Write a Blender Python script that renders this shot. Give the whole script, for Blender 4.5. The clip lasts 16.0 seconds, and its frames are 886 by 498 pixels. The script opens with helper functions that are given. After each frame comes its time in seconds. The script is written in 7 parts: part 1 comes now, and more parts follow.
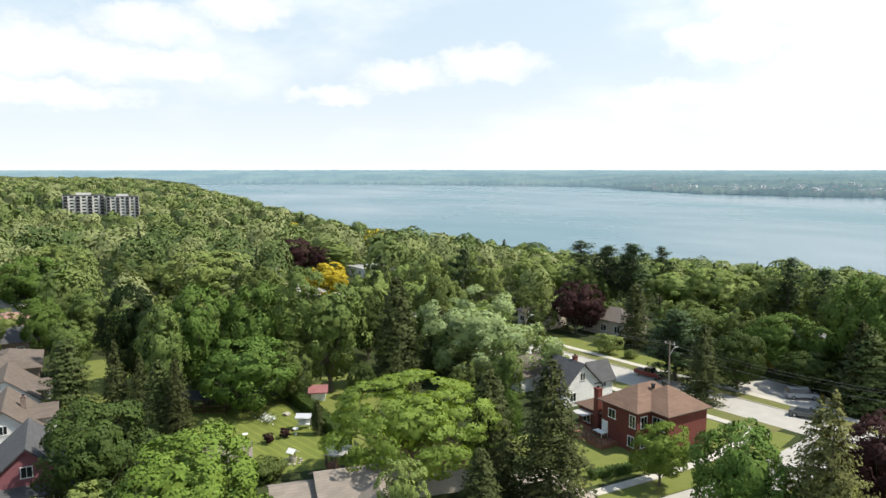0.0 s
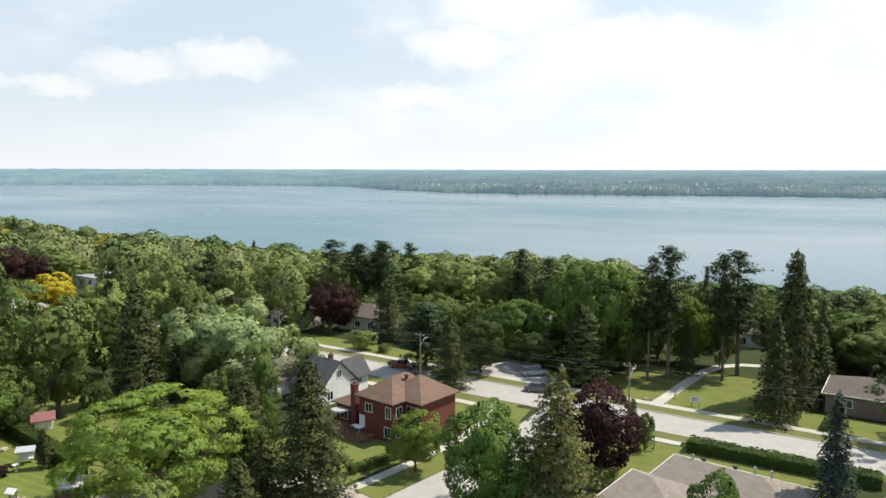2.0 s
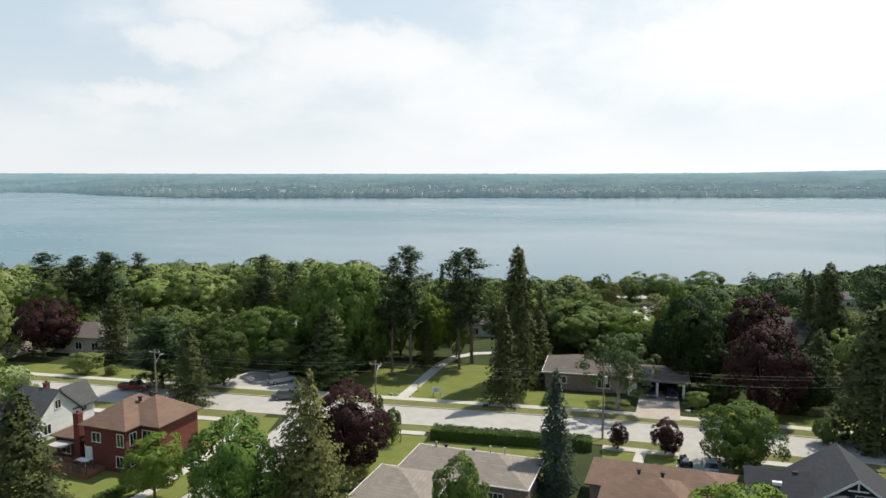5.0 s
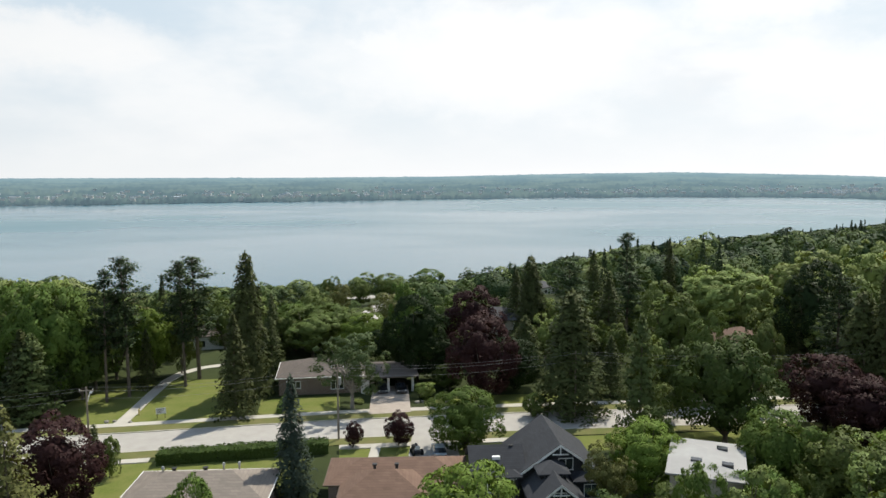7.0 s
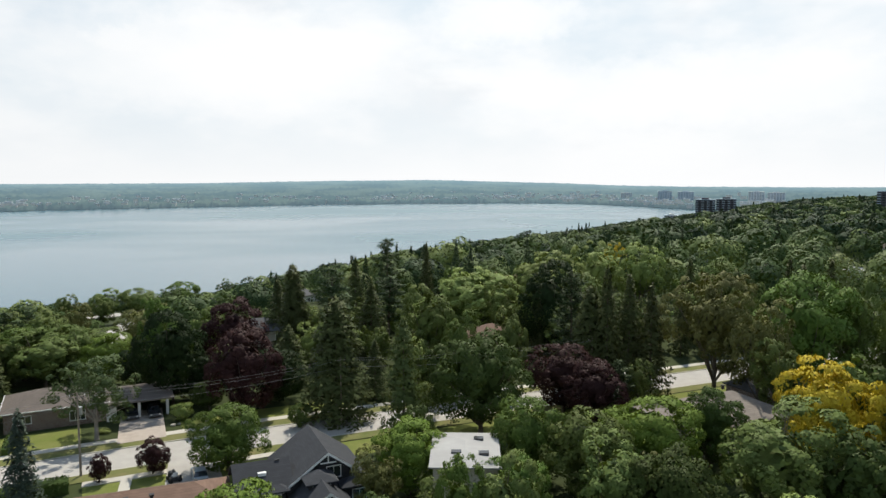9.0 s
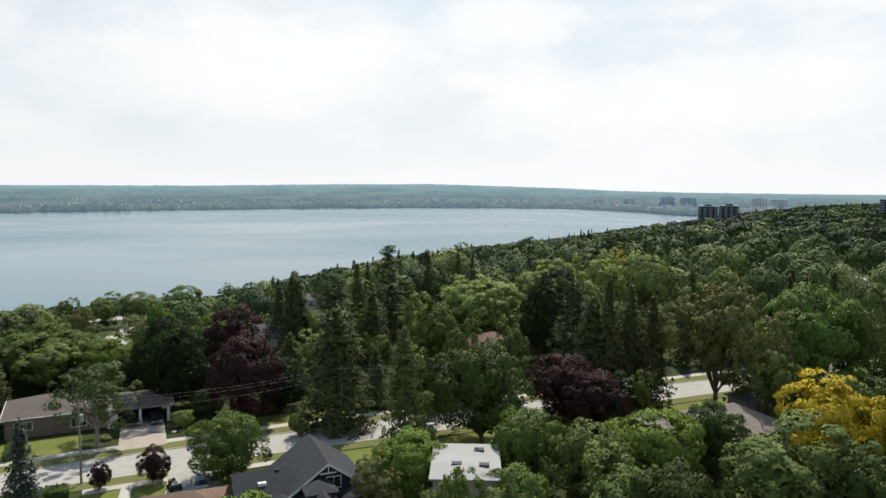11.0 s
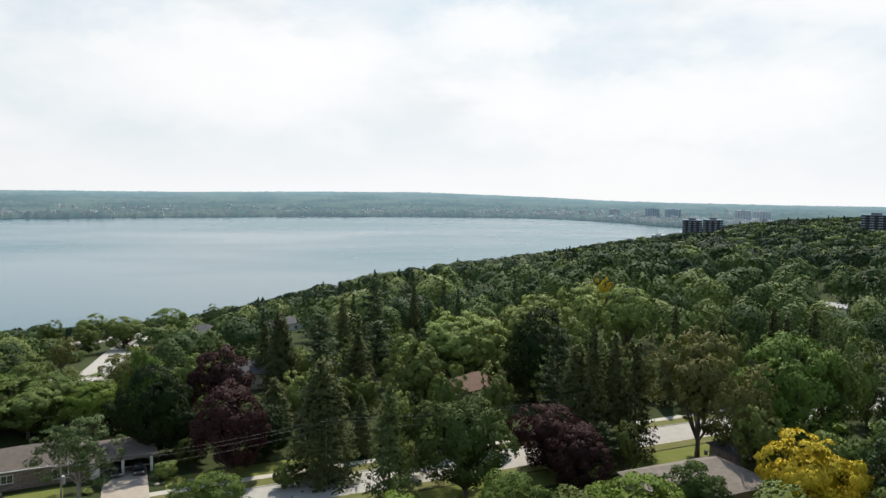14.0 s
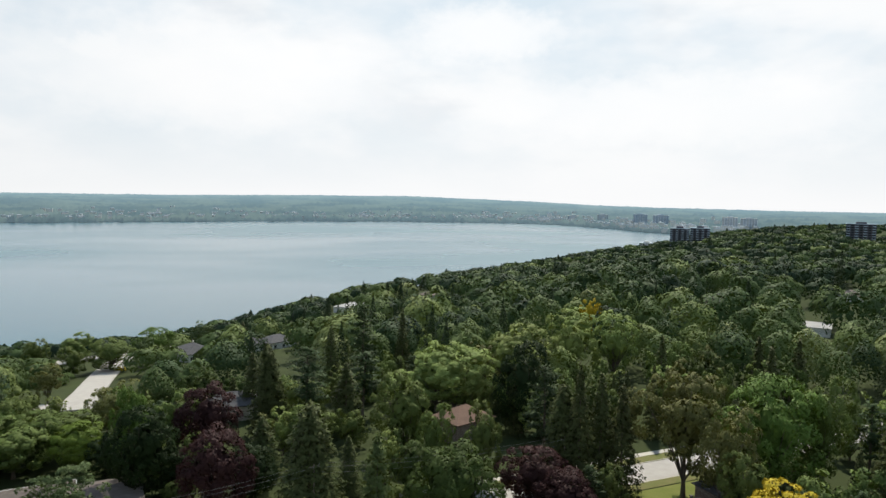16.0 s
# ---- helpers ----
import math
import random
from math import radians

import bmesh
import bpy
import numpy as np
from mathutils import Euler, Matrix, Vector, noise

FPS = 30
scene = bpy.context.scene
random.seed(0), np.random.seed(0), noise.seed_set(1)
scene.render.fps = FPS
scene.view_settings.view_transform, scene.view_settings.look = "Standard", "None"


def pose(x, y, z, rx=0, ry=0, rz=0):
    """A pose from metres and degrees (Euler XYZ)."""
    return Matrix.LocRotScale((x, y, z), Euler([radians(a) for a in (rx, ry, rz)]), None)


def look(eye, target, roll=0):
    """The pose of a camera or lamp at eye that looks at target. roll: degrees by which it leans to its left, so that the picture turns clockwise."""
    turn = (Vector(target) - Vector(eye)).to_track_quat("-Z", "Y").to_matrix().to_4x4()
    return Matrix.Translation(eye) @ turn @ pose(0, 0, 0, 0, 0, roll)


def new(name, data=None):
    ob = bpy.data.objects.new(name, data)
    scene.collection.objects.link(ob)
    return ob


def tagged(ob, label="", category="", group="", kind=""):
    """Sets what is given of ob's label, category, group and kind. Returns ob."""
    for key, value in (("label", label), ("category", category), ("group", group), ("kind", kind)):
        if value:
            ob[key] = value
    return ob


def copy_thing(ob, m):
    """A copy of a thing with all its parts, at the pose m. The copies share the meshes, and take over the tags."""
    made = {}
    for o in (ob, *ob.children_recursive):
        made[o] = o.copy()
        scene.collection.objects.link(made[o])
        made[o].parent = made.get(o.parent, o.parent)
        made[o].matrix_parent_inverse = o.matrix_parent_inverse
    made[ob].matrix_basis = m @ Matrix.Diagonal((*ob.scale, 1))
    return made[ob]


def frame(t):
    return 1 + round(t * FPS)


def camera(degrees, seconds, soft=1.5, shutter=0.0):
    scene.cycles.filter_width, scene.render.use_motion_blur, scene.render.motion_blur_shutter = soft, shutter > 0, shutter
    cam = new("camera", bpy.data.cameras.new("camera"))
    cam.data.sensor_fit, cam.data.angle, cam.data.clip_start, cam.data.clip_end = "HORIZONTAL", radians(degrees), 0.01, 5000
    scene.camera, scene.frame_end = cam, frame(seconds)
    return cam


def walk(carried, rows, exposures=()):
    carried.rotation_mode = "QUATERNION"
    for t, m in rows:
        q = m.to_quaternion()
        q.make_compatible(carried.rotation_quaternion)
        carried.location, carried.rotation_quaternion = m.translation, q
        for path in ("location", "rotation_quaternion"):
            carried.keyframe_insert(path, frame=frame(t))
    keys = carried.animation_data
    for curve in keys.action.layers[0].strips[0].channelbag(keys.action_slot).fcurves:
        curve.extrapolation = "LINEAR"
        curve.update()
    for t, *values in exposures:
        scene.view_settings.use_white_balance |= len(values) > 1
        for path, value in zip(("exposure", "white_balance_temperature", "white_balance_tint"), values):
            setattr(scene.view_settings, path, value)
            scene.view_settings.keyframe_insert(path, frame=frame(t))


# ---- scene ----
cam = camera(63.65, 16.0, soft=1.5)
# seconds, height, yaw, pitch, roll: the drone hangs at one spot and turns, then climbs
ROWS = [
    (0.0, 36.00, 62.03, -6.20, -0.11),
    (0.5, 36.00, 57.37, -6.29, -0.06),
    (1.0, 36.00, 49.85, -6.30, -0.03),
    (1.5, 36.00, 45.02, -6.34, -0.04),
    (2.0, 36.00, 42.19, -6.28, -0.02),
    (2.5, 36.00, 39.29, -6.21, -0.02),
    (3.0, 36.00, 36.16, -6.17, 0.02),
    (3.5, 36.00, 33.04, -6.15, 0.02),
    (6.0, 36.00, 12.17, -5.89, -0.16),
    (6.5, 36.00, 6.67, -5.83, -0.19),
    (7.0, 36.00, 0.00, -5.75, -0.23),
    (7.5, 36.00, -6.56, -5.64, -0.24),
    (8.0, 36.00, -11.94, -5.47, -0.21),
    (8.5, 36.00, -16.74, -5.34, -0.15),
    (8.7, 36.02, -18.24, -5.30, -0.11),
    (9.1, 36.08, -19.09, -5.21, -0.02),
    (9.8, 36.25, -19.04, -5.09, 0.15),
    (11.0, 36.86, -18.88, -4.90, 0.39),
    (11.5, 37.41, -19.02, -4.78, 0.43),
    (12.0, 38.30, -19.18, -4.66, 0.56),
    (12.5, 39.54, -19.34, -4.59, 0.63),
    (13.0, 40.78, -19.54, -4.48, 0.68),
    (13.5, 42.19, -19.76, -4.38, 0.76),
    (14.0, 43.73, -19.98, -4.31, 0.86),
    (14.5, 45.33, -20.19, -4.25, 0.92),
    (15.0, 47.04, -20.39, -4.21, 1.00),
    (15.5, 48.61, -20.63, -4.13, 1.05),
    (16.0, 50.13, -20.87, -4.05, 1.09),
]
walk(cam, [(t, pose(0, 0, z, 90 + pitch, 0, yaw) @ pose(0, 0, 0, 0, 0, roll)) for t, z, yaw, pitch, roll in ROWS],
     exposures=[(0.0, 0.36), (1.0, 0.32), (2.5, 0.20), (3.5, 0.13), (6.0, 0.05), (9.0, 0.0), (16.0, -0.04)])

# ---------------------------------------------------------------- world and sun
SUN_AZ, SUN_EL = 32.0, 55.0          # degrees clockwise from +y, and above the horizon


HEAPS = [(-91.4, 8.3, 4.8, 1.4), (-86.9, 7.8, 3.2, 1.2), (-81.7, 7.7, 2.7, 0.9), (-84.2, 10.7, 3.4, 1.2), (-77.4, 12.1, 2.9, 1.0), (-65.1, 7.4, 2.9, 1.0), (-58.2, 8.4, 3.1, 1.1), (-70.2, 5.9, 2.7, 0.6), (-40.7, 9.5, 3.4, 1.3), (-36.7, 12.3, 5.0, 1.6), (-28.4, 9.6, 6.8, 1.5), (-44.5, 5.8, 2.7, 0.7), (-90.4, 5.4, 5.0, 0.7), (-4.5, 10.1, 3.2, 1.2), (-29.2, 9.2, 5.9, 1.4), (3.4, 9.7, 7.7, 2.7), (3.0, 8.9, 11.8, 3.2), (23.9, 12.7, 5.0, 1.8), (38.8, 6.9, 11.8, 2.3)]


def make_world():
    world = bpy.data.worlds.new("sky")
    scene.world = world
    world.use_nodes = True
    nt = world.node_tree
    nt.nodes.clear()
    N, L = nt.nodes.new, nt.links.new
    out, bg = N("ShaderNodeOutputWorld"), N("ShaderNodeBackground")
    sky = N("ShaderNodeTexSky")
    sky.sky_type = "NISHITA"
    sky.sun_disc = False
    sky.sun_elevation, sky.sun_rotation = radians(SUN_EL), radians(SUN_AZ)
    sky.air_density, sky.dust_density, sky.ozone_density = 1.0, 3.0, 1.0
    tc, sep = N("ShaderNodeTexCoord"), N("ShaderNodeSeparateXYZ")
    L(tc.outputs["Generated"], sep.inputs[0])

    def m(op, a, b=None, clamp=False):
        n = N("ShaderNodeMath")
        n.operation, n.use_clamp = op, clamp
        for i, v in enumerate((a, b)):
            if v is None:
                continue
            if isinstance(v, (int, float)):
                n.inputs[i].default_value = v
            else:
                L(v, n.inputs[i])
        return n.outputs[0]
    # directions on the sky: degrees round from +y, and degrees up
    az = m("MULTIPLY", m("ARCTAN2", sep.outputs[0], sep.outputs[1]), 57.2958)
    el = m("MULTIPLY", m("ARCSINE", sep.outputs[2]), 57.2958)

    def grain(sx, sz, detail, rough=0.5, seed=0.0):
        com, n = N("ShaderNodeCombineXYZ"), N("ShaderNodeTexNoise")
        L(m("MULTIPLY", az, sx), com.inputs[0])
        L(m("MULTIPLY", el, sz), com.inputs[1])
        com.inputs[2].default_value = seed
        n.inputs["Scale"].default_value, n.inputs["Detail"].default_value, n.inputs["Roughness"].default_value = 1.0, detail, rough
        L(com.outputs[0], n.inputs["Vector"])
        return n.outputs["Fac"]

    def blend(fac, a, b):
        n = N("ShaderNodeMix")
        n.data_type = "RGBA"
        for i, v in ((0, fac), (6, a), (7, b)):
            if isinstance(v, tuple):
                n.inputs[i].default_value = (*v, 1)
            elif isinstance(v, (int, float)):
                n.inputs[i].default_value = v
            else:
                L(v, n.inputs[i])
        return n.outputs[2]

    def rise(x, lo, hi):
        n = N("ShaderNodeMapRange")
        n.interpolation_type = "SMOOTHSTEP"
        n.inputs[1].default_value, n.inputs[2].default_value = lo, hi
        L(x, n.inputs[0])
        return n.outputs[0]
    # clear hazy blue, paler on the sun's side
    off = m("ABSOLUTE", m("SUBTRACT", az, SUN_AZ))
    sunward = m("SUBTRACT", 1.0, rise(off, 10.0, 105.0))
    clear = blend(sunward, (5.7, 6.9, 7.9), (7.6, 8.7, 9.5))
    clear = blend(0.10, clear, sky.outputs[0])
    # thin veil of cloud, thicker on the sun's side
    veil = rise(m("ADD", grain(0.045, 0.10, 5.0, 0.55), m("MULTIPLY", sunward, 0.11)), 0.46, 0.72)
    cloud = blend(sunward, (8.8, 9.0, 9.1), (10.4, 10.4, 10.4))
    shade = blend(rise(grain(0.09, 0.22, 4.0, 0.5, 7.0), 0.50, 0.68), cloud, (8.6, 8.9, 9.2))
    tone = blend(m("MULTIPLY", veil, 0.85), clear, shade)
    # heaped clouds: bearing, height, half width and half height in degrees
    wob_a = m("MULTIPLY", m("SUBTRACT", grain(0.33, 0.5, 4.0, 0.6, 3.0), 0.5), 6.0)
    wob_e = m("MULTIPLY", m("SUBTRACT", grain(0.42, 0.6, 4.0, 0.6, 5.0), 0.5), 3.0)
    aw, ew = m("ADD", az, wob_a), m("ADD", el, wob_e)
    heap = None
    for a0, e0, wa, we in HEAPS:
        p, q = m("DIVIDE", m("SUBTRACT", aw, a0), wa), m("DIVIDE", m("SUBTRACT", ew, e0), we)
        f = m("SUBTRACT", 1.0, m("ADD", m("MULTIPLY", p, p), m("MULTIPLY", q, q)))
        heap = f if heap is None else m("MAXIMUM", heap, f)
    lit = blend(sunward, (8.7, 8.7, 8.6), (10.6, 10.6, 10.6))
    tone = blend(m("MULTIPLY", rise(heap, -1.6, 1.0), 0.8), tone, lit)
    haze = m("POWER", m("SUBTRACT", 1.0, m("MULTIPLY", m("MAXIMUM", sep.outputs[2], 0.0), 4.2), True), 2.0)
    low = N("ShaderNodeMix")
    low.data_type = "RGBA"
    L(blend(sunward, (7.9, 8.2, 8.3), (9.9, 9.95, 10.0)), low.inputs[7])
    L(haze, low.inputs[0])
    L(tone, low.inputs[6])
    # deeper blue overhead
    L(blend(rise(el, 19.0, 52.0), low.outputs[2], (2.6, 3.7, 5.4)), bg.inputs[0])
    bg.inputs[1].default_value = 0.10
    L(bg.outputs[0], out.inputs[0])


make_world()
sun_data = bpy.data.lights.new("sun", "SUN")
sun_data.energy, sun_data.angle, sun_data.color = 5.0, radians(0.6), (1.0, 0.94, 0.82)
sun = new("sun", sun_data)
sun.matrix_world = look((0, 0, 0), (-math.sin(radians(SUN_AZ)) * math.cos(radians(SUN_EL)),
                                    -math.cos(radians(SUN_AZ)) * math.cos(radians(SUN_EL)), -math.sin(radians(SUN_EL))))


# ---------------------------------------------------------------- materials
def mat(name, base, rough=0.8, vary=0.25, scale=1.0, second=None, blotch=0.15, bump=0.0, bscale=20.0, metal=0.0, island=0.0, per_object=0.0,
        translucent=0.0, spec=0.3):
    """A plain surface: base colour with fine grain and broad stains, and relief."""
    m = bpy.data.materials.new(name)
    m.use_nodes = True
    nt = m.node_tree
    N, L = nt.nodes.new, nt.links.new
    b = nt.nodes["Principled BSDF"]
    b.inputs["Roughness"].default_value, b.inputs["Metallic"].default_value = rough, metal
    b.inputs["Specular IOR Level"].default_value = spec
    geo = N("ShaderNodeNewGeometry")

    def grain(s, detail=4.0):
        n = N("ShaderNodeTexNoise")
        n.inputs["Scale"].default_value, n.inputs["Detail"].default_value = s, detail
        L(geo.outputs["Position"], n.inputs["Vector"])
        return n.outputs["Fac"]

    def blend(fac, a, bcol, kind="MIX"):
        n = N("ShaderNodeMix")
        n.data_type, n.blend_type = "RGBA", kind
        for i, v in ((0, fac), (6, a), (7, bcol)):
            if isinstance(v, (int, float)):
                n.inputs[i].default_value = v
            elif isinstance(v, tuple):
                n.inputs[i].default_value = (*v, 1)
            else:
                L(v, n.inputs[i])
        return n.outputs[2]
    dark = tuple(c * (1 - vary) for c in base)
    light = tuple(min(1, c * (1 + vary)) for c in base)
    col = blend(grain(3.0 * scale), dark, light)
    if second:
        r = N("ShaderNodeValToRGB")
        r.color_ramp.elements[0].position, r.color_ramp.elements[1].position = 0.48 - blotch, 0.52 + blotch
        L(grain(0.35 * scale), r.inputs[0])
        col = blend(r.outputs[0], col, second)
    for amount, socket in ((island, geo.outputs["Random Per Island"]), (per_object, None)):
        if amount:
            if socket is None:
                socket = N("ShaderNodeObjectInfo").outputs["Random"]
            hsv = N("ShaderNodeHueSaturation")
            mr, hr = N("ShaderNodeMapRange"), N("ShaderNodeMapRange")
            mr.inputs[3].default_value, mr.inputs[4].default_value = 1 - amount, 1 + amount
            hr.inputs[3].default_value, hr.inputs[4].default_value = 0.5 - amount * 0.05, 0.5 + amount * 0.05
            L(socket, mr.inputs[0])
            L(socket, hr.inputs[0])
            L(mr.outputs[0], hsv.inputs["Value"])
            L(hr.outputs[0], hsv.inputs["Hue"])
            L(col, hsv.inputs["Color"])
            col = hsv.outputs[0]
    L(col, b.inputs["Base Color"])
    if bump:
        bn = N("ShaderNodeBump")
        bn.inputs["Strength"].default_value, bn.inputs["Distance"].default_value = bump, 0.05
        L(grain(bscale), bn.inputs["Height"])
        L(bn.outputs[0], b.inputs["Normal"])
    if translucent:
        tr, ms = N("ShaderNodeBsdfTranslucent"), N("ShaderNodeMixShader")
        warm = N("ShaderNodeMix")
        warm.data_type, warm.blend_type = "RGBA", "MULTIPLY"
        warm.inputs[0].default_value, warm.inputs[7].default_value = 1.0, (1.25, 1.25, 0.5, 1)
        L(col, warm.inputs[6])
        L(warm.outputs[2], tr.inputs[0])
        ms.inputs[0].default_value = translucent
        L(b.outputs[0], ms.inputs[1])
        L(tr.outputs[0], ms.inputs[2])
        L(ms.outputs[0], nt.nodes["Material Output"].inputs[0])
    return m


def shingle(name, base, run=0.15):
    """Roofing: rows of asphalt shingles with uneven tabs."""
    m = mat(name, base, 0.9, 0.22, 2.0, tuple(c * 0.8 for c in base), 0.25, 0.25, 14.0)
    nt = m.node_tree
    N, L = nt.nodes.new, nt.links.new
    b = nt.nodes["Principled BSDF"]
    br = N("ShaderNodeTexBrick")
    br.inputs["Scale"].default_value = 1.0
    br.inputs["Brick Width"].default_value, br.inputs["Row Height"].default_value = 0.9, run
    br.inputs["Mortar Size"].default_value = 0.012
    br.inputs["Color1"].default_value, br.inputs["Color2"].default_value = (0.90, 0.90, 0.90, 1), (1.08, 1.08, 1.08, 1)
    br.inputs["Mortar"].default_value = (0.84, 0.84, 0.84, 1)
    geo, sep, com = N("ShaderNodeNewGeometry"), N("ShaderNodeSeparateXYZ"), N("ShaderNodeCombineXYZ")
    add = N("ShaderNodeMath")
    L(geo.outputs["Position"], sep.inputs[0])
    L(sep.outputs[0], add.inputs[0])
    L(sep.outputs[1], add.inputs[1])
    L(add.outputs[0], com.inputs[0])
    L(sep.outputs[2], com.inputs[1])
    L(com.outputs[0], br.inputs["Vector"])
    mul = N("ShaderNodeMix")
    mul.data_type, mul.blend_type = "RGBA", "MULTIPLY"
    mul.inputs[0].default_value = 1.0
    old = b.inputs["Base Color"].links[0].from_socket
    L(old, mul.inputs[6])
    L(br.outputs["Color"], mul.inputs[7])
    L(mul.outputs[2], b.inputs["Base Color"])
    return m


def masonry(name, base, width=0.24, row=0.08, mortar=(0.42, 0.38, 0.34)):
    """Brickwork or siding in courses on upright walls."""
    m = shingle(name, base, row)
    br = [n for n in m.node_tree.nodes if n.type == "TEX_BRICK"][0]
    br.inputs["Brick Width"].default_value = width
    br.inputs["Mortar"].default_value = tuple(a / max(b, 0.02) * 0.8 for a, b in zip(mortar, base)) + (1,)
    return m


def glassy(name, base=(0.02, 0.025, 0.03)):
    m = mat(name, base, 0.08, 0.2, 0.6, spec=0.8)
    return m


def water_mat():
    m = bpy.data.materials.new("lake_water")
    m.use_nodes = True
    nt = m.node_tree
    N, L = nt.nodes.new, nt.links.new
    b = nt.nodes["Principled BSDF"]
    b.inputs["Roughness"].default_value = 0.18
    b.inputs["IOR"].default_value = 1.33
    geo = N("ShaderNodeNewGeometry")
    streak = N("ShaderNodeMapping")
    streak.inputs["Scale"].default_value = (0.0016, 0.0026, 1.0)
    streak.inputs["Rotation"].default_value = (0, 0, radians(12))
    L(geo.outputs["Position"], streak.inputs[0])
    n1 = N("ShaderNodeTexNoise")
    n1.inputs["Scale"].default_value, n1.inputs["Detail"].default_value = 1.0, 3.5
    L(streak.outputs[0], n1.inputs["Vector"])
    r = N("ShaderNodeValToRGB")
    r.color_ramp.elements[0].position, r.color_ramp.elements[1].position = 0.35, 0.68
    r.color_ramp.elements[0].color, r.color_ramp.elements[1].color = (0.034, 0.106, 0.142, 1), (0.060, 0.150, 0.182, 1)
    L(n1.outputs["Fac"], r.inputs[0])
    L(r.outputs[0], b.inputs["Base Color"])
    rr = N("ShaderNodeMapRange")
    rr.inputs[1].default_value, rr.inputs[2].default_value, rr.inputs[3].default_value, rr.inputs[4].default_value = 0.35, 0.7, 0.16, 0.34
    L(n1.outputs["Fac"], rr.inputs[0])
    L(rr.outputs[0], b.inputs["Roughness"])
    w = N("ShaderNodeTexNoise")
    w.inputs["Scale"].default_value, w.inputs["Detail"].default_value = 0.22, 5.0
    L(geo.outputs["Position"], w.inputs["Vector"])
    bn = N("ShaderNodeBump")
    bn.inputs["Strength"].default_value, bn.inputs["Distance"].default_value = 0.05, 0.9
    L(w.outputs["Fac"], bn.inputs["Height"])
    L(bn.outputs[0], b.inputs["Normal"])
    return m


GRASS = mat("lawn_grass", (0.122, 0.150, 0.034), 0.95, 0.42, 1.2, (0.165, 0.175, 0.055), 0.2, 0.5, 9.0, spec=0.1)
MOWN = mat("striped_lawn_grass", (0.142, 0.165, 0.040), 0.95, 0.40, 1.2, (0.118, 0.146, 0.035), 0.2, 0.5, 9.0, spec=0.1)


def stripes(m, width, angle, strength=0.5):
    """Pale bands left by a mower across a lawn."""
    nt = m.node_tree
    N, L = nt.nodes.new, nt.links.new
    b = nt.nodes["Principled BSDF"]
    geo, rot, wave, ramp, mul = N("ShaderNodeNewGeometry"), N("ShaderNodeMapping"), N("ShaderNodeTexWave"), N("ShaderNodeValToRGB"), N("ShaderNodeMix")
    rot.inputs["Rotation"].default_value = (0, 0, radians(angle))
    wave.inputs["Scale"].default_value, wave.inputs["Distortion"].default_value, wave.inputs["Detail"].default_value = 0.314 / width, 0.5, 3.0
    ramp.color_ramp.elements[0].position, ramp.color_ramp.elements[1].position = 0.62, 0.95
    ramp.color_ramp.elements[0].color, ramp.color_ramp.elements[1].color = (1, 1, 1, 1), (1 + strength * 1.2, 1 + strength, 1 + strength, 1)
    mul.data_type, mul.blend_type = "RGBA", "MULTIPLY"
    mul.inputs[0].default_value = 1.0
    L(geo.outputs["Position"], rot.inputs[0])
    L(rot.outputs[0], wave.inputs["Vector"])
    L(wave.outputs["Fac"], ramp.inputs[0])
    L(b.inputs["Base Color"].links[0].from_socket, mul.inputs[6])
    L(ramp.outputs[0], mul.inputs[7])
    L(mul.outputs[2], b.inputs["Base Color"])


stripes(MOWN, 1.3, 75, 0.2)
VERGE = mat("verge_grass", (0.115, 0.135, 0.042), 0.95, 0.35, 1.0, (0.17, 0.155, 0.07), 0.2, 0.5, 9.0, spec=0.1)
SOIL = mat("woodland_ground", (0.034, 0.044, 0.018), 0.95, 0.4, 0.25, (0.048, 0.062, 0.022), 0.2, spec=0.1)
ASPHALT = mat("road_asphalt", (0.410, 0.390, 0.355), 0.9, 0.12, 1.6, (0.34, 0.322, 0.295), 0.25, 0.2, 30.0)
CONCRETE = mat("pavement_concrete", (0.50, 0.47, 0.41), 0.9, 0.12, 1.2, (0.41, 0.39, 0.345), 0.2, 0.2, 30.0)
PAVER = mat("paver_drive", (0.40, 0.345, 0.30), 0.9, 0.14, 2.5, (0.33, 0.285, 0.245), 0.2, 0.3, 25.0, per_object=0.08)
BARK = mat("bark", (0.10, 0.08, 0.06), 0.95, 0.4, 3.0, (0.15, 0.125, 0.10), 0.2, 0.6, 12.0)
PALE_BARK = mat("pale_bark", (0.34, 0.31, 0.27), 0.9, 0.35, 3.0, (0.18, 0.16, 0.14), 0.2, 0.5, 12.0)


def leaf(name, base, per=0.18, tr=0.10, isl=0.11):
    return mat(name, base, 0.6, 0.15, 0.3, island=isl, per_object=per, translucent=tr, spec=0.08)


LEAF_DARK = leaf("dark_leaves", (0.056, 0.082, 0.022))
LEAF_DEEP = leaf("deep_green_leaves", (0.018, 0.032, 0.010), 0.10)
LEAF_MAPLE = leaf("large_maple_leaves", (0.090, 0.140, 0.030), 0.18)
LEAF_BIRCH = leaf("birch_leaves", (0.08, 0.112, 0.045), 0.1)
LEAF_MID = leaf("broad_leaves", (0.112, 0.148, 0.042))
LEAF_LIGHT = leaf("young_leaves", (0.185, 0.232, 0.068))
LEAF_LIME = leaf("locust_leaves", (0.205, 0.275, 0.060), 0.1, 0.30)
LEAF_SILVER = leaf("willow_leaves", (0.290, 0.370, 0.175), 0.1, 0.30, 0.2)
LEAF_PURPLE = leaf("purple_maple_leaves", (0.040, 0.018, 0.018), 0.15)
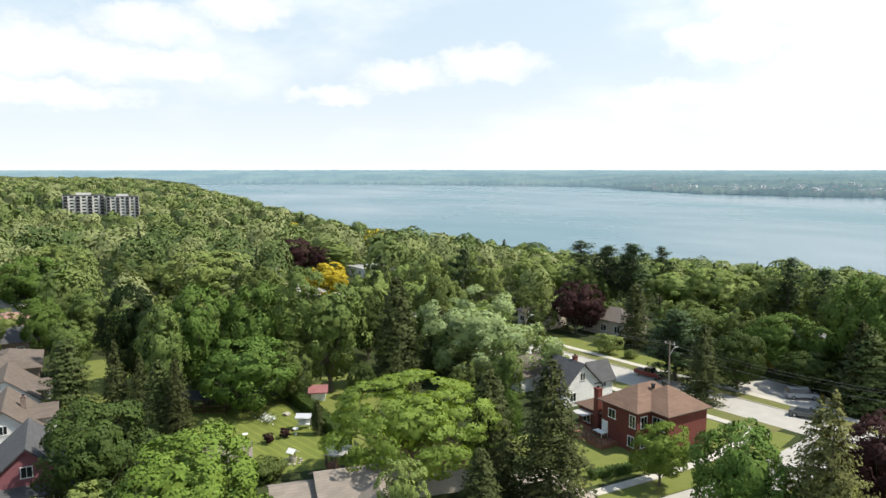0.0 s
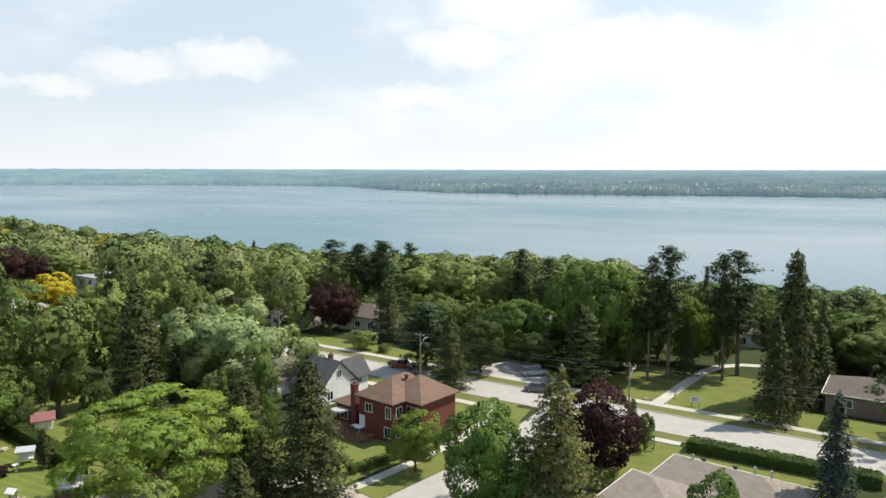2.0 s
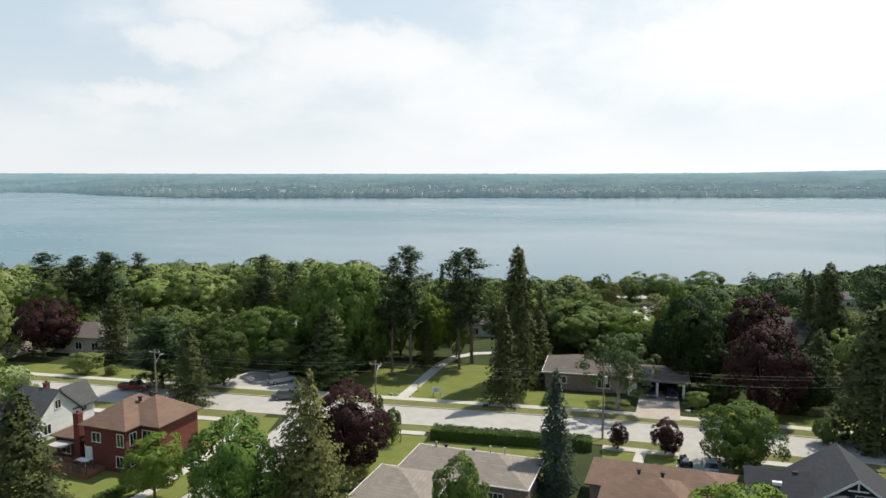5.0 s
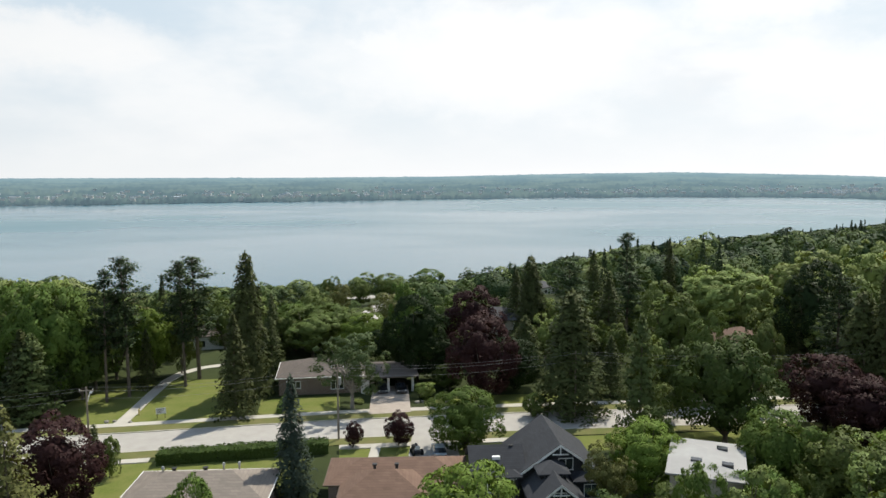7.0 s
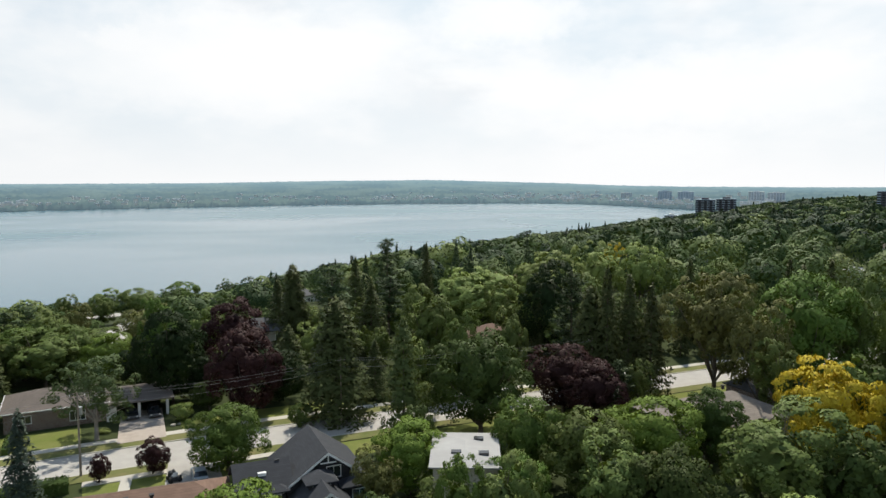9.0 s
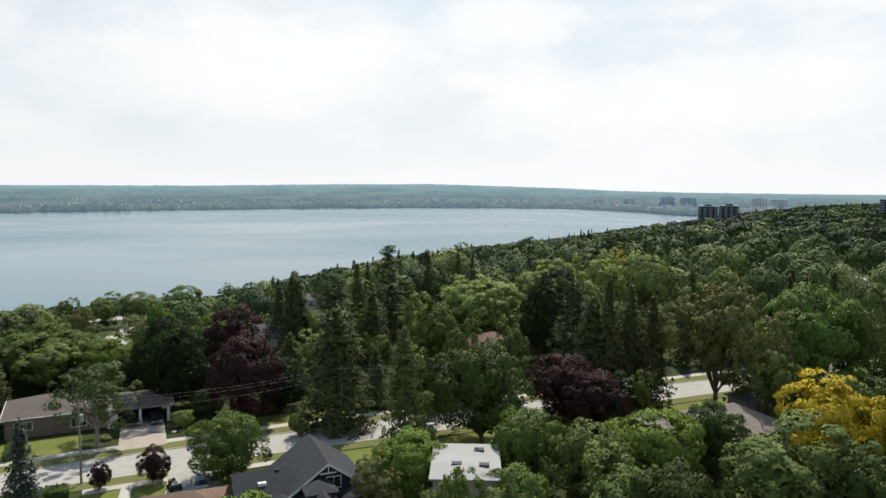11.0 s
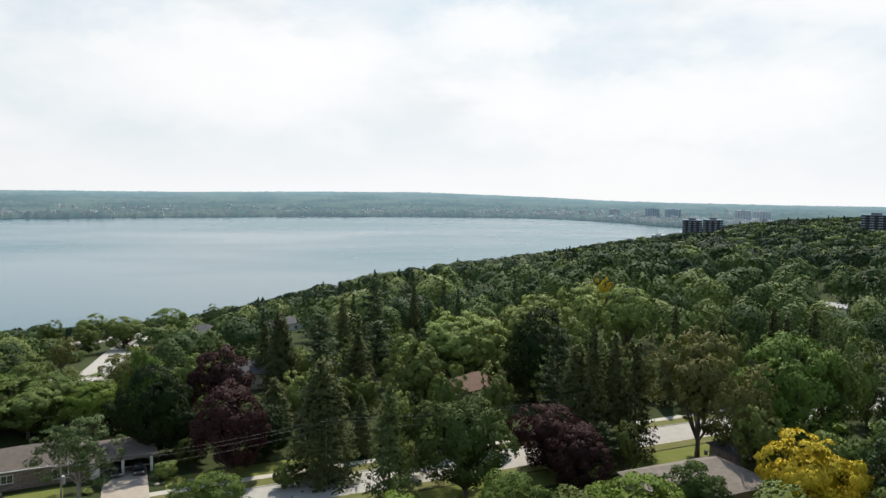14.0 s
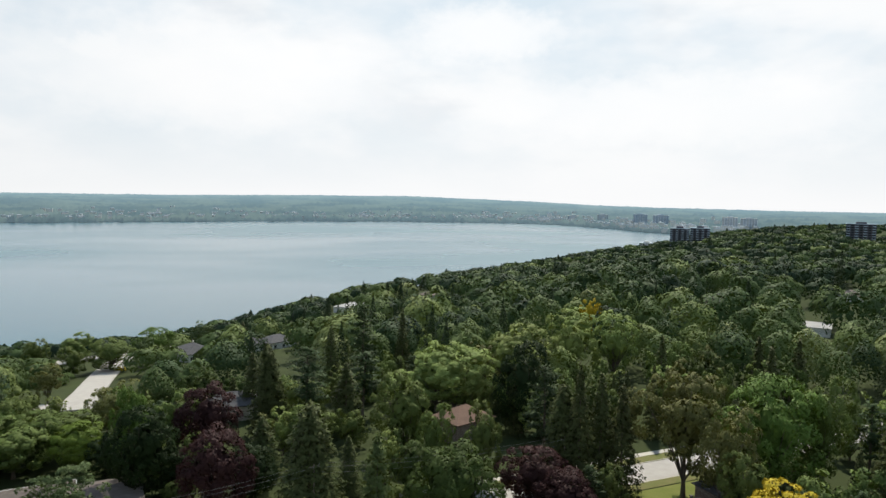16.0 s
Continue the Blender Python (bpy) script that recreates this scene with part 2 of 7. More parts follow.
LEAF_YELLOW = leaf("yellow_leaves", (0.47, 0.37, 0.035), 0.06)
LEAF_OLIVE = leaf("olive_leaves", (0.125, 0.130, 0.045), 0.12)
LEAF_BRIGHT = leaf("bright_maple_leaves", (0.130, 0.190, 0.034), 0.08)
NEEDLE = leaf("spruce_needles", (0.062, 0.074, 0.026), 0.16, 0.08)
NEEDLE_LIGHT = leaf("light_pine_needles", (0.081, 0.106, 0.037), 0.1, 0.12)
NEEDLE_BLUE = leaf("blue_spruce_needles", (0.045, 0.062, 0.045), 0.12, 0.08)
NEEDLE_PINE = leaf("pine_needles", (0.050, 0.076, 0.032), 0.16, 0.10)
WOOD_NEEDLE = leaf("distant_needles", (0.034, 0.050, 0.022), 0.0, 0.08, 0.06)


def woods_leaf():
    """Leaves of mixed woods: each tree somewhere between dark green and pale young green."""
    m = leaf("mixed_woods_leaves", (0.1, 0.1, 0.1), 0.0, 0.08, 0.06)
    nt = m.node_tree
    tone, ramp = nt.nodes.new("ShaderNodeAttribute"), nt.nodes.new("ShaderNodeValToRGB")
    tone.attribute_name = "leaf_tone"
    e = ramp.color_ramp.elements
    e[0].position, e[0].color = 0.0, (0.024, 0.044, 0.024, 1)
    e[1].position, e[1].color = 1.0, (0.215, 0.240, 0.105, 1)
    for at, col in ((0.30, (0.048, 0.080, 0.028, 1)), (0.55, (0.090, 0.128, 0.042, 1)), (0.80, (0.150, 0.190, 0.060, 1))):
        e.new(at).color = col
    nt.links.new(tone.outputs["Fac"], ramp.inputs[0])
    grain = [n for n in nt.nodes if n.type == "HUE_SAT"][0]
    nt.links.new(ramp.outputs[0], grain.inputs["Color"])
    return m


WOOD_LEAF = woods_leaf()
HEDGE = leaf("hedge_leaves", (0.06, 0.094, 0.024), 0.1, 0.15)


# ---------------------------------------------------------------- mesh helpers
class Geo:
    """Collects corners and faces of one mesh."""

    def __init__(self):
        self.v, self.f = [], []

    def sweep(self, pts, r, n=4):
        """A thin closed tube through many points, its rings joined."""
        k = len(self.v)
        for p in pts:
            for j in range(n):
                w = 2 * math.pi * j / n
                self.v.append((p[0], p[1] + r * math.cos(w), p[2] + r * math.sin(w)))
        for i in range(len(pts) - 1):
            for j in range(n):
                a, b = k + i * n + j, k + i * n + (j + 1) % n
                self.f.append((a, b, b + n, a + n))
        return self

    def poly(self, *pts):
        n = len(self.v)
        self.v += [tuple(p) for p in pts]
        self.f.append(tuple(range(n, n + len(pts))))
        return self

    def box(self, x0, x1, y0, y1, z0, z1, m=None):
        n = len(self.v)
        pts = [Vector(p) for p in ((x0, y0, z0), (x1, y0, z0), (x1, y1, z0), (x0, y1, z0), (x0, y0, z1), (x1, y0, z1), (x1, y1, z1), (x0, y1, z1))]
        self.v += [tuple(m @ p) if m else tuple(p) for p in pts]
        self.f += [tuple(n + i for i in q) for q in ((3, 2, 1, 0), (4, 5, 6, 7), (0, 1, 5, 4), (1, 2, 6, 5), (2, 3, 7, 6), (3, 0, 4, 7))]
        return self

    def tube(self, a, b, r0, r1, n=6):
        a, b = Vector(a), Vector(b)
        q = (b - a).to_track_quat("Z", "Y")
        s = len(self.v)
        for c, r in ((a, r0), (b, r1)):
            for i in range(n):
                w = 2 * math.pi * i / n
                self.v.append(tuple(c + q @ Vector((r * math.cos(w), r * math.sin(w), 0))))
        self.f += [(s + i, s + (i + 1) % n, s + n + (i + 1) % n, s + n + i) for i in range(n)]
        self.f.append(tuple(s + n + i for i in range(n)))
        self.f.append(tuple(s + n - 1 - i for i in range(n)))
        return self

    def mesh(self, name, material, smooth=False):
        me = bpy.data.meshes.new(name)
        me.from_pydata(self.v, [], self.f)
        me.materials.append(material)
        if smooth:
            me.shade_smooth()
        me.update()
        return me


def part(name, geo, material, parent=None, label="", smooth=False):
    me = geo if isinstance(geo, bpy.types.Mesh) else geo.mesh(name, material, smooth)
    ob = new(name, me)
    ob.parent = parent
    return tagged(ob, label)


def empty(name, label, category, x=0, y=0, z=0, rot=0, group="", kind=""):
    ob = new(name)
    ob.matrix_basis = pose(x, y, z, 0, 0, rot)
    return tagged(ob, label, category, group, kind)


def fast_mesh(name, verts, quads, material, normals=None):
    """A mesh from arrays of corners and quads."""
    me = bpy.data.meshes.new(name)
    me.vertices.add(len(verts))
    me.vertices.foreach_set("co", np.asarray(verts, np.float32).ravel())
    me.loops.add(quads.size)
    me.loops.foreach_set("vertex_index", quads.astype(np.int32).ravel())
    me.polygons.add(len(quads))
    me.polygons.foreach_set("loop_start", np.arange(0, quads.size, quads.shape[1], dtype=np.int32))
    me.polygons.foreach_set("loop_total", np.full(len(quads), quads.shape[1], np.int32))
    me.materials.append(material)
    me.update(calc_edges=True)
    if normals is not None:
        # leaf sprays take the light of the clump they sit on
        me.polygons.foreach_set("use_smooth", np.ones(len(quads), bool))
        me.normals_split_custom_set(np.repeat(normals, quads.shape[1], axis=0))
    return me


# ---------------------------------------------------------------- the lie of the land
LAKE = -32.0
SHORE = [(-4600, 700), (-3000, 480), (-1540, 350), (-900, 285), (-620, 285), (-430, 310), (-250, 350), (-90, 398), (0, 428), (45, 475),
         (150, 588), (212, 622), (345, 745), (530, 893), (720, 1024), (990, 1230), (1130, 1380), (1400, 1500), (4600, 2200)]
SX, SY = np.array([p[0] for p in SHORE], float), np.array([p[1] for p in SHORE], float)


def inland(x, y):
    """Metres from the near shore, positive on land."""
    x, y = np.asarray(x, float), np.asarray(y, float)
    best = np.full(x.shape, 1e9)
    for i in range(len(SX) - 1):
        dx, dy = SX[i + 1] - SX[i], SY[i + 1] - SY[i]
        k = np.clip(((x - SX[i]) * dx + (y - SY[i]) * dy) / (dx * dx + dy * dy), 0, 1)
        best = np.minimum(best, np.hypot(x - SX[i] - k * dx, y - SY[i] - k * dy))
    return np.where(np.interp(x, SX, SY) > y, best, -best)


def ground_z(x, y):
    x, y = np.asarray(x, float), np.asarray(y, float)
    d = inland(x, y)
    z = np.interp(d, [-400, -60, 0, 12, 60, 110, 200, 262, 420, 700, 1500, 3000], [-42, -37, -32.3, -30.5, -22, -16.5, -6, 0, 0.5, 7, 20, 20])
    r = np.hypot(x, y - 40)
    w = np.clip((330 - r) / 110, 0, 1)
    z = np.where((d > 250), z * (1 - w), z)
    far = np.exp(-(((x + 1750) / 600) ** 2 + ((y + 150) / 350) ** 2)) * 4
    dip = np.exp(-(((x + 640) / 270) ** 2 + ((y - 30) / 260) ** 2)) * 22
    west = np.exp(-(((x - 1500) / 700) ** 2 + ((y - 500) / 420) ** 2)) * 1.5
    z = z - 13 * np.clip((x - 300) / 400, 0, 1) * np.clip((d - 250) / 350, 0, 1)
    return z + np.where(d > 40, (far + west - dip) * np.clip((d - 40) / 60, 0, 1) * (1 - w), 0)


def gz(x, y):
    return float(ground_z(x, y))


# ---------------------------------------------------------------- ground, lake and the far shore
def make_ground():
    rad = np.concatenate([np.linspace(0, 320, 65), 320 * np.exp(np.linspace(0.03, math.log(4950 / 320), 60))])
    ang = np.radians(np.linspace(0, 360, 361))[:-1]
    R, A = np.meshgrid(rad, ang, indexing="ij")
    X, Y = R * np.sin(A), R * np.cos(A) + 20
    Z = ground_z(X, Y)
    n = len(ang)
    i, j = np.meshgrid(np.arange(len(rad) - 1), np.arange(n), indexing="ij")
    q = np.stack([i * n + j, (i + 1) * n + j, (i + 1) * n + (j + 1) % n, i * n + (j + 1) % n], -1).reshape(-1, 4)[:, ::-1]
    me = fast_mesh("ground", np.stack([X, Y, Z], -1).reshape(-1, 3), q, SOIL)
    me.shade_smooth()
    tagged(new("ground", me), "dark grassy ground under woods and gardens, sloping to the lake", "ground", kind="structure")


def make_lake():
    g = Geo().poly((-4950, 150, LAKE), (4950, 150, LAKE), (4950, 4950, LAKE), (-4950, 4950, LAKE))
    tagged(part("water", g, water_mat()), "wide calm blue-grey lake with faint wind streaks", "lake", kind="structure")


# azimuth (degrees, left of +y positive), distance of the far shore, height of the skyline in degrees
FAR = [(-62, 1700, -0.3), (-45, 1800, -0.32), (-38, 1960, -0.28), (-33, 2250, -0.2), (-28, 2500, 0.0), (-18, 2480, 0.25), (-8, 2320, 0.15),
       (0, 2200, 0.0), (12, 2080, -0.05), (26, 2060, -0.02), (34, 2130, -0.02), (42, 2250, 0.0), (47, 2600, 0.02), (50, 3150, 0.03),
       (58, 3500, 0.05), (70, 4000, 0.07), (85, 4300, 0.08), (110, 4400, 0.08)]


def far_shore():
    az = np.radians(np.arange(-62, 110, 0.11))
    A = np.degrees(az)
    col = [np.array([r[k] for r in FAR], float) for k in range(3)]
    d0, el = np.interp(A, col[0], col[1]), np.interp(A, col[0], col[2])
    rng = np.random.default_rng(4)
    d0 = d0 + np.convolve(rng.normal(0, 60, len(az)), np.ones(9) / 9, "same")
    steps = np.concatenate([[0, 0.0015, 0.006], np.linspace(0.02, 1, 46) ** 1.2])
    top = 36 + 4900 * np.tan(np.radians(el + 0.02))
    rows, cover = [], []
    for s in steps:
        d = d0 + (4920 - d0) * s
        z = LAKE + 1.0 + (top - LAKE) * np.clip(s, 0, 1) ** 0.72
        roll = np.sin(A * 0.55 + s * 5) * 5 * s * (1 - s) * 2
        bump = np.convolve(rng.gamma(2.2, 3.4, len(az)), (0.25, 0.5, 0.25), "same") * (1 if s > 0.001 else 0)
        gap = np.clip(np.sin(A * 1.7 + 9 * s) + np.sin(A * 0.61 - 14 * s) + rng.normal(0, 0.8, len(az)) - 0.9, 0, 1)
        z = z + roll + bump * (1 - 0.7 * gap) * (1 - 0.75 * s)
        rows.append(np.stack([-np.sin(az) * d, np.cos(az) * d, z], -1))
    V = np.array(rows)
    n = len(az)
    i, j = np.meshgrid(np.arange(len(steps) - 1), np.arange(n - 1), indexing="ij")
    q = np.stack([i * n + j, i * n + j + 1, (i + 1) * n + j + 1, (i + 1) * n + j], -1).reshape(-1, 4)[:, ::-1]
    m = mat("far_woods", (0.016, 0.030, 0.026), 0.95, 0.5, 0.012, (0.050, 0.066, 0.048), 0.05, spec=0.0)
    nt = m.node_tree
    b = nt.nodes["Principled BSDF"]
    b.inputs["Emission Color"].default_value = (0.38, 0.56, 0.67, 1)      # blue glow painted in for haze, stronger with distance
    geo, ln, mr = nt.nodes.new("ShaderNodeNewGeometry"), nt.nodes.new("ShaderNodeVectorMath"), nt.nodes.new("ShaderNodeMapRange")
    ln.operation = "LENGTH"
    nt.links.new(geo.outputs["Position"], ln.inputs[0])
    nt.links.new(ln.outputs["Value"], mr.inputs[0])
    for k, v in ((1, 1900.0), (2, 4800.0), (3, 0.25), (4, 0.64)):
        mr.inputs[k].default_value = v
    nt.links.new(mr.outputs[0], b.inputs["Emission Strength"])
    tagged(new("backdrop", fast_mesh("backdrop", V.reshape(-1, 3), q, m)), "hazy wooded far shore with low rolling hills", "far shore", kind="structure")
    return d0, A


make_ground()
make_lake()
far_shore()


# ---------------------------------------------------------------- streets
def strip(name, pts, width, z, material, label, category, parent=None, thick=0.12, kind="structure"):
    """A ribbon of paving along a line of points, with edges that go down into the ground."""
    P = [Vector((x, y, 0)) for x, y in pts]
    g = Geo()
    left, right = [], []
    for i, p in enumerate(P):
        t = (P[min(i + 1, len(P) - 1)] - P[max(i - 1, 0)]).normalized()
        nrm = Vector((-t.y, t.x, 0)) * width / 2
        zz = gz(p.x, p.y) + z
        left.append(Vector((p.x + nrm.x, p.y + nrm.y, zz)))
        right.append(Vector((p.x - nrm.x, p.y - nrm.y, zz)))
    down = Vector((0, 0, -thick - 0.1))
    for i in range(len(P) - 1):
        g.poly(right[i], right[i + 1], left[i + 1], left[i])
        g.poly(left[i], left[i + 1], left[i + 1] + down, left[i] + down)
        g.poly(right[i + 1], right[i], right[i] + down, right[i + 1] + down)
    g.poly(left[0], left[0] + down, right[0] + down, right[0])
    g.poly(right[-1], right[-1] + down, left[-1] + down, left[-1])
    return tagged(part(name, g, material, parent), label, category, kind=kind)


def fine(pts, step=4.0):
    out = []
    for a, b in zip(pts, pts[1:]):
        n = max(1, int(math.dist(a, b) / step))
        out += [(a[0] + (b[0] - a[0]) * k / n, a[1] + (b[1] - a[1]) * k / n) for k in range(n)]
    return out + [pts[-1]]


def shifted(pts, off):
    P = [Vector(p) for p in pts]
    out = []
    for i, p in enumerate(P):
        t = (P[min(i + 1, len(P) - 1)] - P[max(i - 1, 0)]).normalized()
        out.append((p.x - t.y * off, p.y + t.x * off))
    return out


MAIN = fine([(-330, 40), (-230, 61), (-160, 75), (-116, 82.5), (-93, 86.2), (-72, 90.0), (-47, 94.0), (-15, 99.5), (11, 102.4), (40, 104.6), (75, 107.0),
             (110, 109.5), (190, 114), (300, 118)])
strip("road", MAIN, 7.6, 0.03, ASPHALT, "pale sun-bleached asphalt residential street", "road")
SIDE = fine([(-57, 92), (-54.6, 80), (-52.4, 66), (-52.2, 52), (-52.4, 40), (-53, 10), (-54, -60), (-55, -150)])
strip("road", SIDE, 6.4, 0.034, ASPHALT, "pale asphalt side street meeting the main street", "road")


def lawn(pts, z=0.016, material=None, label="mown green lawn", name="lawn"):
    g = Geo().poly(*[(x, y, z) for x, y in pts])
    return tagged(part(name, g, material or GRASS), label, "lawn", kind="structure")


def along(a, b, off, step=None):
    """The line beside the main street from x = a to x = b."""
    return [p for p in shifted(MAIN, off) if a <= p[0] <= b]


def band(a, b, off0, off1, z, material, label, name="lawn"):
    g = Geo()
    lo, hi = along(a, b, off0), along(a, b, off1)
    n = min(len(lo), len(hi))
    for i in range(n - 1):
        g.poly((*lo[i], z), (*lo[i + 1], z), (*hi[i + 1], z), (*hi[i], z))
    return tagged(part(name, g, material), label, "lawn", kind="structure")


band(-160, 118, 3.7, 6.6, 0.10, VERGE, "dry mown grass verge beside the street", "verge")
band(-160, -62, -7.0, -3.7, 0.10, VERGE, "dry mown grass verge beside the street", "verge")
band(-50, 118, -6.4, -3.7, 0.10, VERGE, "dry mown grass verge beside the street", "verge")
strip("pavement", along(-160, 118, 7.3), 1.5, 0.13, CONCRETE, "pale concrete pavement along the street", "pavement")
strip("pavement", along(-160, -61, -7.8), 1.5, 0.13, CONCRETE, "pale concrete pavement along the street", "pavement")
strip("pavement", along(-50, -34, -7.2), 1.4, 0.13, CONCRETE, "pale concrete pavement along the street", "pavement")
strip("pavement", along(-16, 12, -7.2), 1.4, 0.13, CONCRETE, "pale concrete pavement along the street", "pavement")
strip("kerb", along(-160, 118, 3.85), 0.2, 0.12, CONCRETE, "pale concrete kerb", "kerb")
strip("kerb", along(-160, -62, -3.85), 0.2, 0.12, CONCRETE, "pale concrete kerb", "kerb")
strip("kerb", along(-50, 118, -3.85), 0.2, 0.12, CONCRETE, "pale concrete kerb", "kerb")
# park and front lawns north of the street
band(-62, -30, 8.05, 30, 0.02, GRASS, "park lawn under tall pines")
band(-31, -12.0, 8.05, 16, 0.06, GRASS, "sunny front lawn")
band(-4.6, 24, 8.05, 13, 0.06, GRASS, "front lawn with bright patches")
band(-134, -84, 8.05, 14, 0.06, GRASS, "front lawn")
# south side
band(-62, -16, -26, -7.9, 0.02, GRASS, "lawn beside the bungalow")
band(-16, 6, -14, -7.9, 0.02, GRASS, "small front lawn")
band(14, 110, -12, -6.6, 0.02, GRASS, "shady front lawn")
lawn([(-78, 50), (-61.5, 49), (-61.2, 60), (-63, 75), (-66, 84), (-80, 80)], label="back lawn of the brick house")
lawn([(-59.1, 50.6), (-55.5, 50.6), (-55.7, 66), (-57.6, 78), (-60.5, 86.5), (-63.5, 85.6), (-61.0, 76), (-59.4, 66)], 0.05, label="grass strip beside the side street")
strip("pavement", fine([(-59.9, 46), (-59.8, 52), (-59.9, 62), (-60.4, 69), (-62.4, 78), (-65, 85)]), 1.4, 0.10, CONCRETE, "pale concrete pavement along the side street", "pavement")
lawn([(-112, 12), (-84, 9), (-80, 30), (-88, 33), (-112, 33)], material=MOWN, label="garden lawn with mown stripes")
lawn([(-118, 33), (-84, 33), (-84, 42), (-118, 44)], label="neighbour's lawn behind the hedge")
lawn([(-150, -2), (-120, -2), (-120, 14), (-150, 14)], label="sunlit back lawn")
# park path
strip("path", fine([(-47.5, 98), (-47.9, 106), (-48.6, 114), (-49.3, 124), (-48.6, 129), (-46, 133), (-41, 136)], 2.0), 1.9, 0.08, CONCRETE,
      "narrow pale paved path through the park", "path")
# driveways and the paved court north of the junction
g_court = Geo().poly((-78, 93.2, 0.045), (-62, 96.2, 0.045), (-65, 104.5, 0.045), (-71, 107, 0.045), (-80, 106, 0.045), (-81, 100, 0.045))
tagged(part("driveway", g_court, ASPHALT), "wide pale asphalt driveway with parked cars", "driveway", kind="structure")
g_bdrive = Geo().poly((-68, 43, 0.12), (-55.4, 43, 0.12), (-55.4, 50.4, 0.12), (-68, 50.4, 0.12))
tagged(part("driveway", g_bdrive, PAVER), "pinkish paved driveway", "driveway", kind="structure")


# ---------------------------------------------------------------- trees
def leaf_quads(c, nrm, size, rng, stretch=1.0):
    """Leaf sprays: one uneven three-cornered blade at each place."""
    n = len(c)
    nrm = nrm / (np.linalg.norm(nrm, axis=1, keepdims=True) + 1e-9)
    t = np.cross(nrm, rng.normal(size=(n, 3)))
    t /= np.linalg.norm(t, axis=1, keepdims=True) + 1e-9
    b = np.cross(nrm, t)
    s = (size * rng.uniform(0.55, 1.3, n))[:, None]
    k = rng.uniform(-0.3, 0.3, (n, 1)) * s
    p = [c - t * s * stretch * 0.8 - b * s * rng.uniform(0.5, 1.0, (n, 1)) + nrm * k, c + t * s * stretch * rng.uniform(0.8, 1.25, (n, 1)) - nrm * k,
         c - t * s * rng.uniform(-0.3, 0.5, (n, 1)) + b * s * 1.05]
    return np.stack(p, 1).reshape(-1, 3)


def quads_of(v):
    return np.arange(len(v)).reshape(-1, 3)


def crown_points(h, r, low, clumps, leaves, rng, bulges=9, bulge=(0.40, 0.58), droop=0.0, flat=0.85, ragged=0.22, lump=(0.15, 0.24), spread=0.46):
    """Places and directions of leaf sprays on a crown of a few big bulges that carry many small clumps."""
    i = np.arange(bulges) + 0.5
    phi = np.arccos(1 - 1.75 * i / bulges)
    th = np.pi * (1 + 5 ** 0.5) * i + rng.uniform(0, 6.28)
    u = np.stack([np.cos(th) * np.sin(phi), np.sin(th) * np.sin(phi), np.cos(phi)], 1) + rng.normal(0, 0.16, (bulges, 3))
    bc = u * (spread * (1 + ragged * rng.normal(0, 0.6, bulges)))[:, None]
    br = rng.uniform(*bulge, bulges)
    bc, br = np.concatenate([bc, [[0, 0, 0]]]), np.append(br, 0.5)
    # clumps sit on the outside of the bulges only
    n = clumps * 6
    w = rng.choice(len(br), n, p=br ** 2 / (br ** 2).sum())
    d = rng.normal(size=(n, 3))
    d /= np.linalg.norm(d, axis=1, keepdims=True)
    c = bc[w] + d * (br[w] * rng.uniform(0.86, 1.06, n))[:, None]
    away = np.linalg.norm(c[:, None, :] - bc[None], axis=2) / br[None]
    away[np.arange(n), w] = 9
    ok = np.nonzero((away.min(1) > 0.88) & (c[:, 2] > -0.86))[0][:clumps]
    c, out = c[ok], d[ok]
    lr = rng.uniform(*lump, len(c))
    which = rng.choice(len(c), leaves, p=lr ** 2 / (lr ** 2).sum())
    d = rng.normal(size=(leaves, 3))
    d /= np.linalg.norm(d, axis=1, keepdims=True)
    d = d + out[which] * 0.75 + (0, 0, 0.35)
    d /= np.linalg.norm(d, axis=1, keepdims=True)
    p = c[which] + d * (1, 1, flat) * (lr[which] * rng.uniform(0.78, 1.10, leaves))[:, None]
    p[:, 2] -= droop * (p[:, 0] ** 2 + p[:, 1] ** 2) * 0.5
    # bring the crown to its full height and spread
    side = np.percentile(np.hypot(p[:, 0], p[:, 1]), 90)
    z0, z1 = p[:, 2].min(), p[:, 2].max()
    k = np.array([1 / side, 1 / side, 2 / (z1 - z0)])
    p, c = (p - (0, 0, (z0 + z1) / 2)) * k, (c - (0, 0, (z0 + z1) / 2)) * k
    zc, hz = (h + low) / 2, (h - low) / 2
    soft = d * 0.85 + p * 0.55 + rng.normal(0, 0.14, d.shape)
    return p * (r, r, hz) + (0, 0, zc), d + rng.normal(0, 0.30, d.shape), c * (r, r, hz) + (0, 0, zc), soft / np.linalg.norm(soft, axis=1, keepdims=True)


def crown_core(h, r, low, n, rng):
    """Large dark sprays deep inside a crown, which close it to the light."""
    u = rng.normal(size=(n, 3))
    u /= np.linalg.norm(u, axis=1, keepdims=True)
    p = u * rng.uniform(0.30, 0.56, (n, 1))
    return np.stack([p[:, 0] * r, p[:, 1] * r, (h + low) / 2 + p[:, 2] * (h - low) / 2], 1), u


